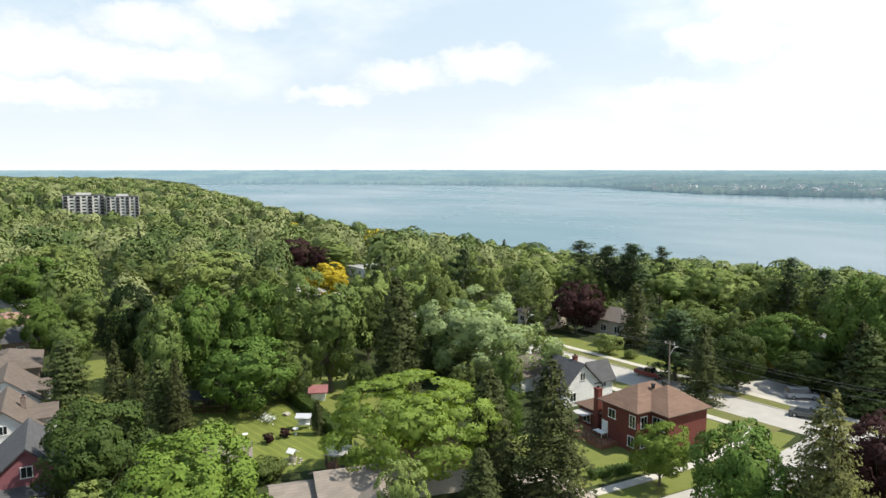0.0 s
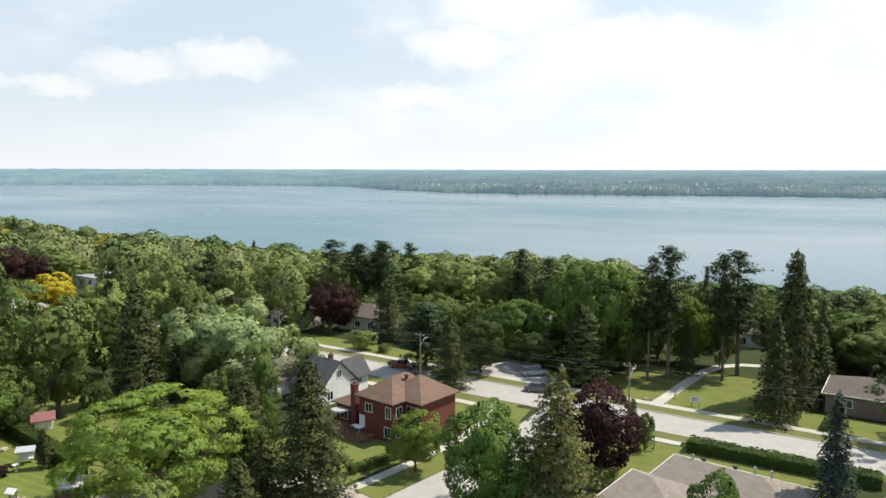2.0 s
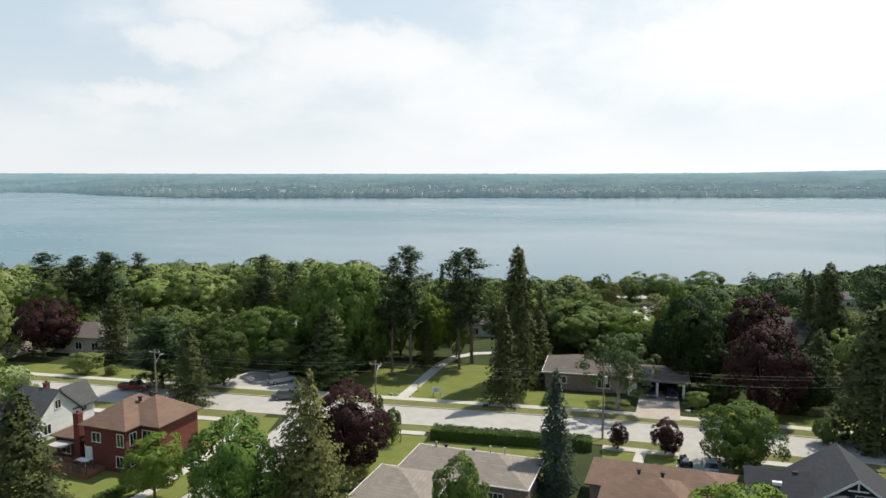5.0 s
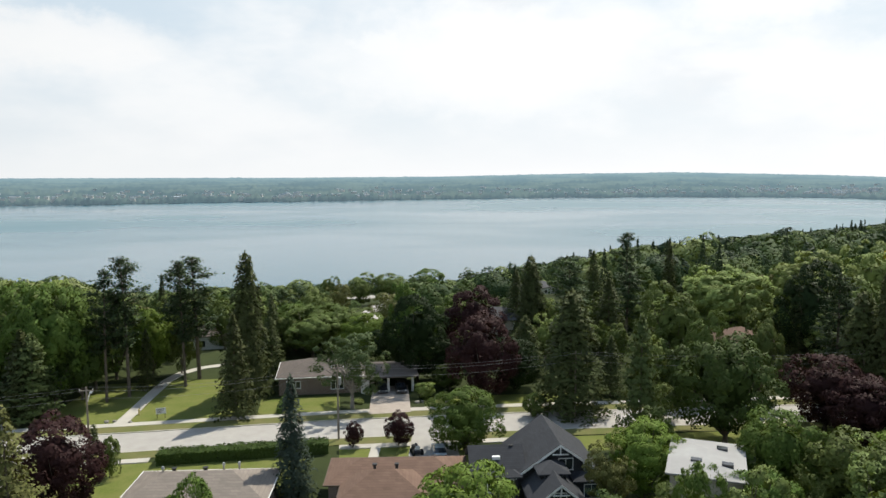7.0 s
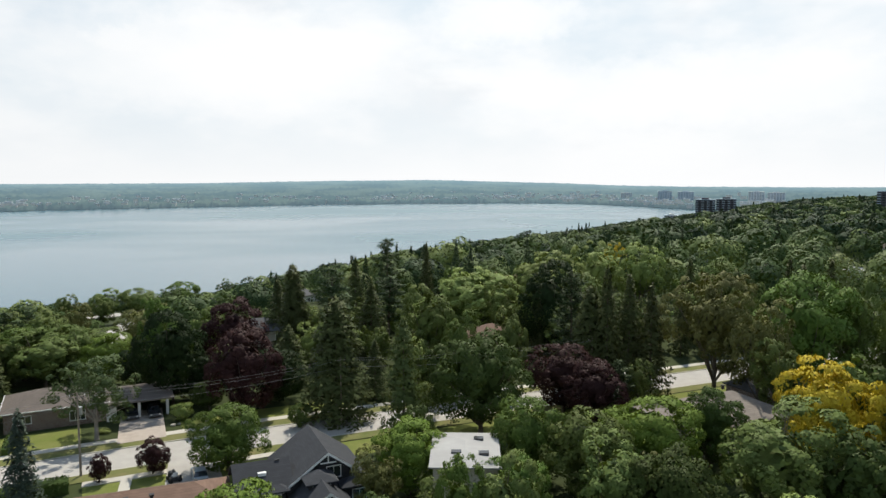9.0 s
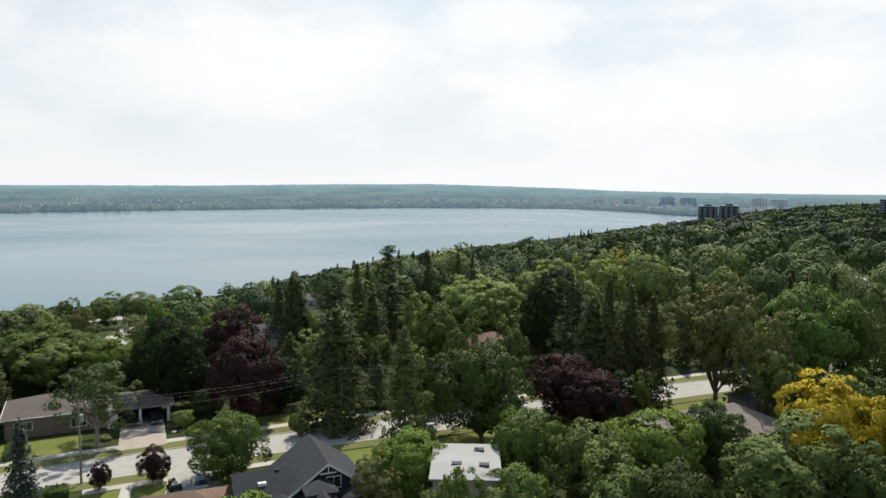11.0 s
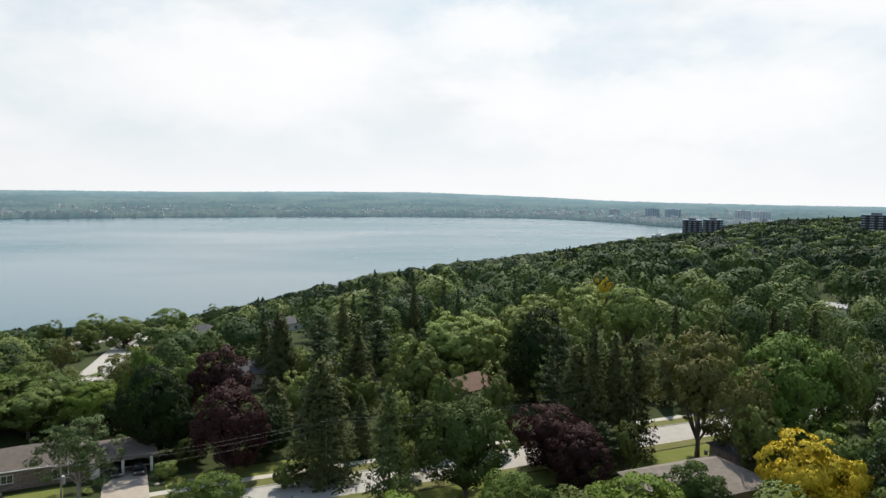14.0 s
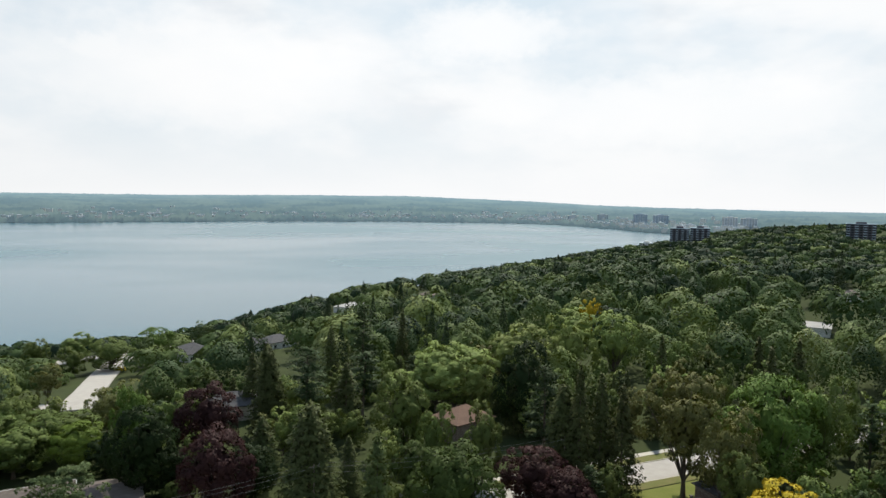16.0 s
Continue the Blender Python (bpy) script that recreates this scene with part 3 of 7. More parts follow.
def trunk_geo(h, low, limbs, r0, rng, lean=0.0):
    g = Geo()
    fork = Vector((lean, 0, low + (h - low) * 0.25))
    g.tube((0, 0, -0.3), (lean * 0.5, 0, low * 0.6), r0 * 1.15, r0 * 0.85, 8)
    g.tube((lean * 0.5, 0, low * 0.6), fork, r0 * 0.85, r0 * 0.55, 8)
    for e in limbs:
        a = Vector((lean * 0.6, 0, low * rng.uniform(0.75, 1.15)))
        e = Vector(e)
        mid = a.lerp(e, 0.5) + Vector((rng.normal(0, 0.2), rng.normal(0, 0.2), 0.25))
        g.tube(a, mid, r0 * 0.42, r0 * 0.24, 5)
        g.tube(mid, e, r0 * 0.24, r0 * 0.06, 5)
    return g


MODELS = {}


def broadleaf(key, material, h, r, low, clumps, leaves, size, seed, bark=None, stretch=1.0, core=1.0, **form):
    rng = np.random.default_rng(seed)
    p, d, c, soft = crown_points(h, r, low, clumps, leaves, rng, **form)
    cp, cu = crown_core(h, r, low, max(90, leaves // 12), rng)
    v = np.concatenate([leaf_quads(p, d, size, rng, stretch), leaf_quads(cp, cu, r * 0.105 * core, rng)])
    crown = fast_mesh("crown", v, quads_of(v), material, np.concatenate([soft, cu]))
    pick = rng.choice(len(c), min(12, len(c)), replace=False)
    stem = trunk_geo(h, low, c[pick] * (0.85, 0.85, 1.0), 0.028 * r + 0.012 * h, rng).mesh("trunk", bark or BARK)
    MODELS[key] = (stem, crown, h, r)


def spruce(key, material, h, r, seed, boughs=240, droop=0.35, bare=0.05, size=0.20, taper=0.8, hang=0.22, dense=7.0, gaps=0.0):
    """A conical conifer: boughs in a spiral, each a drooping fan of needle sprays."""
    rng = np.random.default_rng(seed)
    P, D = [], []
    for k in range(boughs):
        f0 = ((k + rng.uniform(0, 1)) / boughs) ** 0.86
        z = h * (bare + (0.985 - bare) * f0)
        f = 1 - z / h
        w = k * 2.39996 + rng.normal(0, 0.3)
        tier = 1 + gaps * math.sin(z * 5.2 + 1.5 * math.sin(w))
        ln = r * (f ** taper) * rng.uniform(0.85, 1.22) * tier + 0.14
        m = max(4, int(ln * dense))
        s = rng.uniform(0.12, 1.0, m) ** 0.75
        drop = -droop * ln * s ** 1.6 + 0.14 * ln * s ** 4 - np.abs(rng.normal(0, hang, m)) * (0.35 + 0.65 * s) * min(1.0, ln)
        side = rng.normal(0, 0.20 * ln, m) * (1.1 - 0.6 * s)
        P.append(np.stack([np.cos(w) * ln * s - np.sin(w) * side, np.sin(w) * ln * s + np.cos(w) * side, z + drop], 1))
        D.append(np.stack([np.cos(w) * 0.7 + rng.normal(0, 0.35, m), np.sin(w) * 0.7 + rng.normal(0, 0.35, m), 0.7 + rng.normal(0, 0.3, m)], 1))
    P.append(np.array([[0, 0, h - 0.45], [0, 0, h - 0.22], [0, 0, h - 0.06]]))
    D.append(np.array([[1.0, 0, 0.2], [0, 1.0, 0.2], [1.0, 0.4, 0.2]]))
    P, D = np.concatenate(P), np.concatenate(D)
    v = leaf_quads(P, D, size, rng, 1.25)
    v[:, 2] = np.clip(v[:, 2], 0.05, None)
    soft = P * (1, 1, 0) / (r * 0.8) + (0, 0, 0.42) + rng.normal(0, 0.16, P.shape)
    crown = fast_mesh("crown", v, quads_of(v), material, soft / np.linalg.norm(soft, axis=1, keepdims=True))
    stem = Geo().tube((0, 0, -0.3), (0, 0, h * 0.5), 0.016 * h, 0.009 * h, 7).tube((0, 0, h * 0.5), (0, 0, h * 0.98), 0.009 * h, 0.01, 6).mesh("trunk", BARK)
    MODELS[key] = (stem, crown, h, r)


def pine(key, material, h, r, seed, low=0.35, plates=40, lean=0.6, size=0.22, tuft=26):
    """A tall pine: bare lower stem, ragged boughs that carry flat tufts of needles."""
    rng = np.random.default_rng(seed)
    P, D, S = [], [], []
    g = Geo()
    top = Vector((lean, 0.2, h))
    g.tube((0, 0, -0.3), (lean * 0.4, 0, h * 0.5), 0.013 * h, 0.010 * h, 7)
    g.tube((lean * 0.4, 0, h * 0.5), top, 0.010 * h, 0.015, 6)
    for k in range(plates):
        f = low + (0.985 - low) * (k + rng.uniform(0, 0.8)) / plates
        base = Vector((0, 0, 0)).lerp(top, f)
        w = k * 2.39996 + rng.normal(0, 0.5)
        q = (f - low) / (1 - low)
        ln = r * (0.30 + 0.80 * math.sin(math.pi * min(1.0, 0.22 + 0.76 * q))) * rng.uniform(0.40, 1.08) * (0.75 if k % 5 == 0 else 1.0)
        if q > 0.9:
            ln *= 0.55
        end = base + Vector((math.cos(w) * ln, math.sin(w) * ln, ln * rng.uniform(0.10, 0.42)))
        g.tube(base, end, 0.05, 0.02, 4)
        for s in np.linspace(0.35, 1.0, max(2, int(ln / 0.65))):
            c = base.lerp(end, s)
            m = int(rng.integers(int(tuft * 0.7), int(tuft * 1.3)))
            o = rng.normal(0, 1, (m, 3)) * (0.50, 0.50, 0.24)
            P.append(np.array(c) + o)
            D.append(np.stack([rng.normal(0, 0.6, m), rng.normal(0, 0.6, m), np.ones(m)], 1))
            S.append(o / (0.5, 0.5, 0.3) * 0.5 + (math.cos(w) * 0.5, math.sin(w) * 0.5, 0.6))
    P, D, S = np.concatenate(P), np.concatenate(D), np.concatenate(S)
    v = leaf_quads(P, D, size, rng, 1.3)
    MODELS[key] = (g.mesh("trunk", BARK), fast_mesh("crown", v, quads_of(v), material, S / np.linalg.norm(S, axis=1, keepdims=True)), h, r)


for s_ in range(3):
    broadleaf(f"maple{s_}", LEAF_MAPLE, 15, 6, 1.2, 120, 11500, 0.20, 11 + s_, bulges=10)
    broadleaf(f"mid{s_}", LEAF_MID, 14, 5, 1.2, 100, 8500, 0.19, 21 + s_, bulges=8, ragged=0.45)
    broadleaf(f"light{s_}", LEAF_LIGHT, 14, 5, 1.4, 110, 8000, 0.17, 31 + s_, bulges=9, ragged=0.5, lump=(0.10, 0.18))
    spruce(f"spruce{s_}", NEEDLE, 16, 3.2, 41 + s_, 250, 0.30, 0.05, 0.19, 0.80, 0.2, 9.0, 0.12)
    pine(f"pine{s_}", NEEDLE_PINE, 22, 3.6, 51 + s_, 0.34, 46)
    # plainer trees for the depth of the woods
    broadleaf(f"wdark{s_}", LEAF_DARK, 13, 5, 0.6, 70, 4200, 0.27, 81 + s_, bulges=7, ragged=0.5)
    broadleaf(f"wmid{s_}", LEAF_MID, 13, 5, 0.6, 70, 4200, 0.27, 84 + s_, bulges=8, ragged=0.5)
    broadleaf(f"wlight{s_}", LEAF_LIGHT, 13, 5, 0.6, 80, 4200, 0.25, 87 + s_, bulges=8, ragged=0.6, lump=(0.11, 0.19))
    broadleaf(f"wolive{s_}", LEAF_OLIVE, 13, 5, 0.8, 70, 3800, 0.25, 90 + s_, bulges=8, ragged=0.6, lump=(0.11, 0.19))
    spruce(f"wspruce{s_}", NEEDLE, 15, 3.0, 93 + s_, 170, 0.32, 0.03, 0.26, 0.8, 0.22, 7.0, 0.1)
    pine(f"wpine{s_}", NEEDLE_PINE, 20, 4.0, 96 + s_, 0.2, 36, 0.6, 0.27, 20)
broadleaf("lime", LEAF_LIME, 11, 7.5, 1.8, 300, 31000, 0.108, 61, droop=0.18, flat=0.6, ragged=0.25, stretch=1.7, bulges=15, bulge=(0.34, 0.48), lump=(0.08, 0.15), spread=0.55, core=0.4)
broadleaf("silver", LEAF_SILVER, 16, 8, 1.0, 170, 22000, 0.165, 62, flat=1.3, ragged=0.5, stretch=1.5, bulges=13, bulge=(0.28, 0.42), lump=(0.09, 0.17), spread=0.58, core=0.6)
broadleaf("purple0", LEAF_PURPLE, 12, 5, 0.8, 130, 10500, 0.175, 63, bulges=10, bulge=(0.46, 0.60), spread=0.42)
broadleaf("purple1", LEAF_PURPLE, 12, 5, 0.8, 130, 10500, 0.175, 64, bulges=10, bulge=(0.46, 0.60), spread=0.42)
broadleaf("yellow", LEAF_YELLOW, 10, 6, 1.2, 150, 15000, 0.16, 65, flat=0.8, ragged=0.35, bulges=11, bulge=(0.32, 0.48), lump=(0.11, 0.19), spread=0.55, core=0.5)
broadleaf("olive0", LEAF_OLIVE, 15, 6, 2.2, 140, 9500, 0.18, 66, ragged=0.5, bulges=12, bulge=(0.26, 0.42), lump=(0.09, 0.16), spread=0.6, core=0.6)
broadleaf("olive1", LEAF_OLIVE, 15, 6, 2.2, 140, 9500, 0.18, 67, ragged=0.5, bulges=12, bulge=(0.26, 0.42), lump=(0.09, 0.16), spread=0.6, core=0.6)
broadleaf("bright0", LEAF_BRIGHT, 9, 4, 0.8, 130, 17000, 0.12, 68, bulges=10)
broadleaf("bright1", LEAF_BRIGHT, 9, 4, 1.6, 120, 13000, 0.125, 69, bulges=9)
broadleaf("birch", LEAF_BIRCH, 12, 4.5, 2.6, 120, 6500, 0.14, 70, PALE_BARK, ragged=0.6, stretch=1.3, bulges=12, bulge=(0.24, 0.38), lump=(0.09, 0.16), spread=0.6, core=0.4)
broadleaf("round0", LEAF_DARK, 11, 5, 0.8, 120, 11000, 0.165, 71, ragged=0.12, bulges=8, bulge=(0.42, 0.55))
broadleaf("round1", LEAF_MAPLE, 11, 5, 0.8, 120, 11000, 0.165, 72, ragged=0.14, bulges=9, bulge=(0.40, 0.54))
broadleaf("round2", LEAF_DEEP, 11, 5, 0.6, 120, 11000, 0.165, 75, ragged=0.12, bulges=8, bulge=(0.42, 0.55))
broadleaf("shrub0", LEAF_MID, 3, 1.8, 0.1, 40, 2400, 0.115, 72, bulges=4, lump=(0.24, 0.36))
broadleaf("shrub1", LEAF_PURPLE, 3, 1.5, 0.3, 40, 2400, 0.115, 73, bulges=4, lump=(0.24, 0.36))
broadleaf("shrub2", LEAF_LIGHT, 3, 1.8, 0.1, 40, 2400, 0.115, 74, bulges=4, lump=(0.24, 0.36))
broadleaf("shrub3", LEAF_YELLOW, 3, 1.8, 0.1, 40, 2400, 0.115, 75, bulges=4, lump=(0.24, 0.36))
spruce("norway", NEEDLE, 16, 3.6, 76, 330, 0.42, 0.02, 0.155, 0.66, 0.26, 13.0, 0.06)
spruce("sparse", LEAF_OLIVE, 15, 4.4, 77, 190, 0.10, 0.04, 0.15, 0.85, 0.16, 13.0, 0.25)
spruce("bluespruce", NEEDLE_BLUE, 16, 2.4, 78, 300, 0.75, 0.02, 0.16, 0.72, 0.42, 13.0, 0.15)
spruce("bigspruce", NEEDLE, 20, 4.0, 79, 330, 0.40, 0.04, 0.23, 0.50, 0.28, 8.0, 0.08)
spruce("fullpine", NEEDLE_LIGHT, 16, 4.0, 82, 240, 0.02, 0.05, 0.21, 0.62, 0.18, 9.0, 0.22)
pine("bushpine", NEEDLE_PINE, 16, 4.5, 97, 0.12, 72, 0.2, 0.21)
spruce("cedar", NEEDLE, 5, 0.7, 80, 130, -0.5, 0.02, 0.12, 0.35, 0.1, 12.0)

LABELS = {
    "maple": ("broad dark-green leafy maple tree", "tree"), "mid": ("leafy green broadleaf tree", "tree"), "light": ("light-green tree in young leaf", "tree"),
    "spruce": ("dark conical spruce tree", "conifer"), "pine": ("tall pine with bare stem and ragged needle plates", "conifer"),
    "wdark": ("dark-green tree in the lakeside woods", "tree"), "wmid": ("green tree in the lakeside woods", "tree"),
    "wlight": ("light-green tree in the lakeside woods", "tree"), "wolive": ("olive-green tree in the lakeside woods", "tree"),
    "wspruce": ("dark spruce in the lakeside woods", "conifer"), "wpine": ("ragged dark pine in the lakeside woods", "conifer"),
    "lime": ("wide spreading yellow-green locust tree", "tree"), "silver": ("large willow-like tree with silvery leaves", "tree"),
    "purple": ("dark purple-leaved maple tree", "tree"), "yellow": ("bright yellow-leaved garden tree", "tree"), "olive": ("olive-green tree in early leaf", "tree"),
    "bright": ("round bright-green maple tree", "tree"), "birch": ("thin-leaved pale-stemmed birch tree", "tree"), "round": ("dense round green garden tree", "tree"),
    "shrub": ("small rounded garden shrub on a lawn", "shrub"), "norway": ("dense drooping dark-green spruce", "conifer"), "sparse": ("open-branched spruce with yellowish tips", "conifer"),
    "bluespruce": ("narrow weeping blue-grey spruce", "conifer"), "bushpine": ("full bushy green pine beside the street", "conifer"), "bigspruce": ("very tall dark spruce beside the street", "conifer"), "fullpine": ("full conical light-green pine tree", "conifer"), "cedar": ("slim dark columnar cedar tree", "conifer"),
}
PLANTED = []
GARDEN = []
FIRST = {}
tree_rng = np.random.default_rng(7)


def plant(key, x, y, h, r, z=None):
    stem, crown, h0, r0 = MODELS[key]
    z = gz(x, y) if z is None else z
    kind = key.rstrip("0123456789")
    label, cat = LABELS[kind]
    name = "shrub" if cat == "shrub" else "conifer" if cat == "conifer" else "tree"
    m = pose(x, y, z, 0, 0, float(tree_rng.uniform(0, 360))) @ Matrix.Diagonal((r / r0, r / r0, h / h0, 1))
    if key in FIRST:
        ob = copy_thing(FIRST[key], m @ Matrix.Diagonal((*[1 / k for k in FIRST[key].scale], 1)))
    else:
        ob = FIRST[key] = new(name)
        tagged(ob, label, cat, "trees" if cat != "shrub" else "shrubs")
        part("trunk", stem, None, ob)
        part("crown", crown, None, ob)
        ob.matrix_basis = m
    PLANTED.append((x, y, r))
    if not key.startswith("w"):
        GARDEN.append((x, y, r, ob, key))
    return ob

plant("round0", -82.0, 1.7, 12.4, 6.1)
plant("silver", -104.8, 62.4, 15.8, 11.3)
plant("norway", -68.0, 42.2, 14.0, 4.2)
plant("norway", -60.9, 45.5, 16.3, 5.0)
plant("shrub0", -80.7, 19.3, 2.4, 1.8)
plant("bright1", -57.7, 58.7, 7.6, 3.2)
plant("round1", -44.7, 56.4, 12.1, 5.0)
plant("sparse", -37.6, 59.0, 16.9, 4.7)
plant("cedar", -91.9, 29.3, 5.0, 0.8)
plant("shrub1", -92.1, 22.5, 1.5, 0.9)
plant("shrub1", -93.0, 25.1, 1.4, 0.9)
plant("purple0", -41.5, 73.0, 11.2, 4.9)
plant("sparse", -39.6, 60.2, 15.7, 5.0)
plant("cedar", -45.7, 90.3, 4.0, 0.6)
plant("shrub0", -40.4, 83.1, 5.2, 1.2)
plant("bluespruce", -17.2, 78.1, 14.2, 2.6)
plant("round1", -21.9, 60.1, 10.1, 2.8)
plant("bright0", 1.4, 57.0, 12.2, 5.3)
plant("round1", 2.8, 91.3, 8.7, 4.7)
plant("purple1", -12.1, 92.5, 3.6, 1.3)
plant("purple0", -6.1, 92.9, 4.8, 2.0)
plant("purple1", 54.0, 98.1, 11.2, 5.7)
plant("purple0", 55.3, 90.4, 10.1, 4.8)
plant("round1", 36.8, 75.5, 10.9, 4.7)
plant("mid0", 40.5, 69.0, 11.3, 5.0)
plant("bright1", 49.1, 68.2, 11.8, 5.9)
plant("round0", 60.6, 71.8, 10.9, 4.4)
plant("bright0", 22.4, 76.8, 9.0, 4.2)
plant("olive0", 17.2, 72.0, 8.3, 2.8)
plant("mid1", 22.6, 59.9, 9.0, 3.6)
plant("round1", 30.3, 65.3, 8.3, 3.7)
plant("mid2", 38.4, 58.5, 11.6, 4.7)
plant("round0", 41.4, 53.9, 11.8, 4.9)
plant("mid1", 54.9, 55.4, 14.1, 6.4)
plant("yellow", 74.2, 67.0, 14.4, 6.9)
plant("spruce0", 63.9, 101.6, 22.6, 3.8)
plant("spruce1", 69.1, 103.0, 21.1, 4.0)
plant("bigspruce", 62.6, 104.7, 19.3, 4.4)
plant("spruce2", 70.9, 99.3, 19.6, 3.9)
plant("pine0", 62.8, 111.6, 20.4, 3.6)
plant("olive0", 81.4, 96.2, 21.6, 7.5)
plant("olive1", 81.0, 85.8, 19.3, 5.2)
plant("maple1", 95.1, 91.5, 21.9, 8.4)
plant("bigspruce", 18.5, 148.9, 19.8, 4.2)
plant("pine1", 26.9, 149.6, 18.4, 4.2)
plant("pine0", 47.6, 183.9, 23.3, 3.8)
plant("spruce1", 37.4, 176.1, 18.0, 3.6)
plant("light1", 73.2, 130.9, 10.6, 6.6)
plant("spruce0", 57.8, 181.0, 20.7, 3.0)
plant("mid0", 25.7, 137.6, 9.7, 5.1)
plant("light2", 54.9, 160.9, 9.3, 8.2)
plant("pine0", -143.4, 116.9, 18.5, 4.4)
plant("pine1", -142.6, 122.5, 17.9, 4.5)
plant("pine2", -133.4, 123.8, 18.2, 4.3)
plant("pine0", -137.7, 138.0, 19.0, 3.1)
plant("pine1", -97.0, 133.5, 17.9, 3.3)
plant("pine2", -91.5, 137.3, 17.2, 3.3)
plant("pine0", -52.1, 115.4, 23.4, 3.8)
plant("pine1", -54.4, 112.3, 21.7, 3.0)
plant("pine2", -44.0, 125.9, 22.3, 4.8)
plant("pine2", -44.7, 120.8, 22.1, 3.1)
plant("bigspruce", -32.4, 116.0, 24.2, 4.3)
plant("spruce1", -31.4, 104.9, 16.2, 3.5)
plant("spruce2", -34.3, 140.9, 13.0, 2.9)
plant("spruce0", -70.3, 176.5, 16.7, 2.3)
plant("norway", -76.6, 86.2, 12.9, 3.5)
plant("round0", -78.8, 97.0, 10.3, 4.5)
plant("bushpine", -63.8, 107.9, 7.9, 4.3)
plant("purple1", -124.9, 100.0, 11.6, 5.9)
plant("shrub2", -106.6, 93.4, 4.3, 2.6)
plant("shrub0", -101.9, 94.7, 1.9, 1.4)
plant("shrub3", -84.3, 111.8, 4.9, 2.3)
plant("mid1", -133.7, 113.0, 13.6, 4.9)
plant("maple1", -72.3, 131.4, 12.9, 7.2)
plant("mid2", -78.9, 127.5, 10.3, 4.8)
plant("spruce1", -50.8, 119.7, 10.7, 2.1)
plant("light0", -61.8, 163.7, 12.6, 5.6)
plant("mid0", -47.6, 152.8, 11.5, 3.8)
plant("maple2", -30.9, 146.8, 10.3, 6.6)
plant("mid1", -21.7, 148.4, 8.9, 6.6)
plant("shrub2", -3.0, 113.8, 2.8, 1.7)
plant("shrub2", -13.6, 111.4, 0.6, 0.9)
plant("spruce0", 14.9, 127.1, 11.2, 4.4)
plant("mid0", -101.8, 110.2, 10.4, 5.4)
plant("round0", 1.0, 118.0, 5.0, 2.9)
plant("spruce1", 27.5, 114.7, 10.3, 2.9)
plant("round0", 38.4, 111.6, 9.5, 4.3)
plant("shrub0", 31.9, 103.0, 5.7, 2.7)
plant("shrub0", 13.3, 104.4, 3.9, 1.7)
plant("maple2", -7.8, 137.8, 15.8, 3.3)
plant("bright0", -67.4, 8.9, 12.1, 6.7)
plant("fullpine", -114.0, -0.8, 12.4, 4.5)
plant("spruce0", -107.9, 5.1, 13.0, 2.7)
plant("spruce1", -105.7, 8.2, 11.2, 2.2)
plant("fullpine", -99.5, 9.9, 11.5, 2.9)
plant("norway", -97.3, 11.8, 12.0, 2.6)
plant("shrub2", -90.7, 15.3, 5.0, 1.8)
plant("shrub0", -81.6, 20.1, 2.5, 2.1)
plant("lime", -72.1, 34.7, 12.8, 9.6)
plant("norway", -58.3, 35.1, 9.1, 3.2)
plant("light1", -60.0, 27.4, 9.0, 2.5)
plant("round2", -4.6, 123.3, 16.0, 5.5)
plant("purple1", 6.6, 139.8, 14.5, 5.9)
plant("bigspruce", 19.5, 106.3, 19.3, 5.6)
plant("birch", -14.3, 108.8, 12.6, 5.4)
plant("mid2", -26.1, 139.6, 10.6, 6.9)
plant("mid1", -33.5, 142.1, 9.5, 5.3)
plant("round2", -0.2, 123.7, 8.1, 4.0)
plant("round2", 12.2, 118.7, 8.9, 4.4)
plant("round2", -10.9, 135.6, 6.9, 3.9)
plant("spruce0", 19.0, 148.8, 17.7, 4.8)
plant("spruce2", 17.0, 164.1, 14.6, 4.0)
plant("spruce1", 34.3, 146.0, 15.4, 4.8)
plant("pine0", 40.2, 154.9, 15.3, 4.5)
plant("round2", 70.4, 134.7, 20.2, 6.4)
plant("light2", 57.9, 154.5, 17.1, 8.5)
plant("yellow", -194.1, 65.8, 10.4, 6.5)
plant("yellow", -305.1, 125.8, 18.8, 5.2)
plant("yellow", -294.0, 59.5, 9.8, 5.0)
plant("purple0", -244.9, 71.2, 13.4, 7.5)
plant("purple1", -237.6, 77.6, 10.8, 4.0)
plant("light1", -240.0, -2.4, 15.3, 8.6)
plant("mid1", -214.7, -11.5, 11.9, 9.4)
plant("light2", -240.1, 85.8, 12.5, 8.1)
plant("round1", 20.9, 56.3, 12.7, 2.8)
plant("mid1", 25.0, 56.7, 12.0, 3.2)
plant("maple0", -82.7, 111.8, 10.9, 5.6)
plant("round1", -77.2, 115.6, 9.0, 5.0)
plant("purple0", 5.9, 112.8, 14.4, 6.0)
plant("fullpine", 25.9, 91.4, 18.5, 3.4)
plant("round0", 38.1, 93.6, 15.3, 6.9)
plant("spruce2", -63.0, 104.4, 13.8, 4.2)
plant("maple0", -69.7, 115.6, 19.3, 5.9)
plant("round0", -64.1, 115.6, 18.6, 5.5)
plant("mid1", -59.5, 119.3, 16.6, 4.4)
plant("bright0", -52.7, 126.8, 12.8, 3.9)
plant("mid2", -48.4, 129.2, 11.3, 3.1)
plant("mid0", -27.9, 147.4, 11.9, 4.2)
plant("spruce1", -31.4, 128.2, 10.9, 3.1)
plant("mid1", -22.8, 148.2, 10.5, 5.5)
plant("bright1", -16.1, 139.1, 9.3, 4.5)
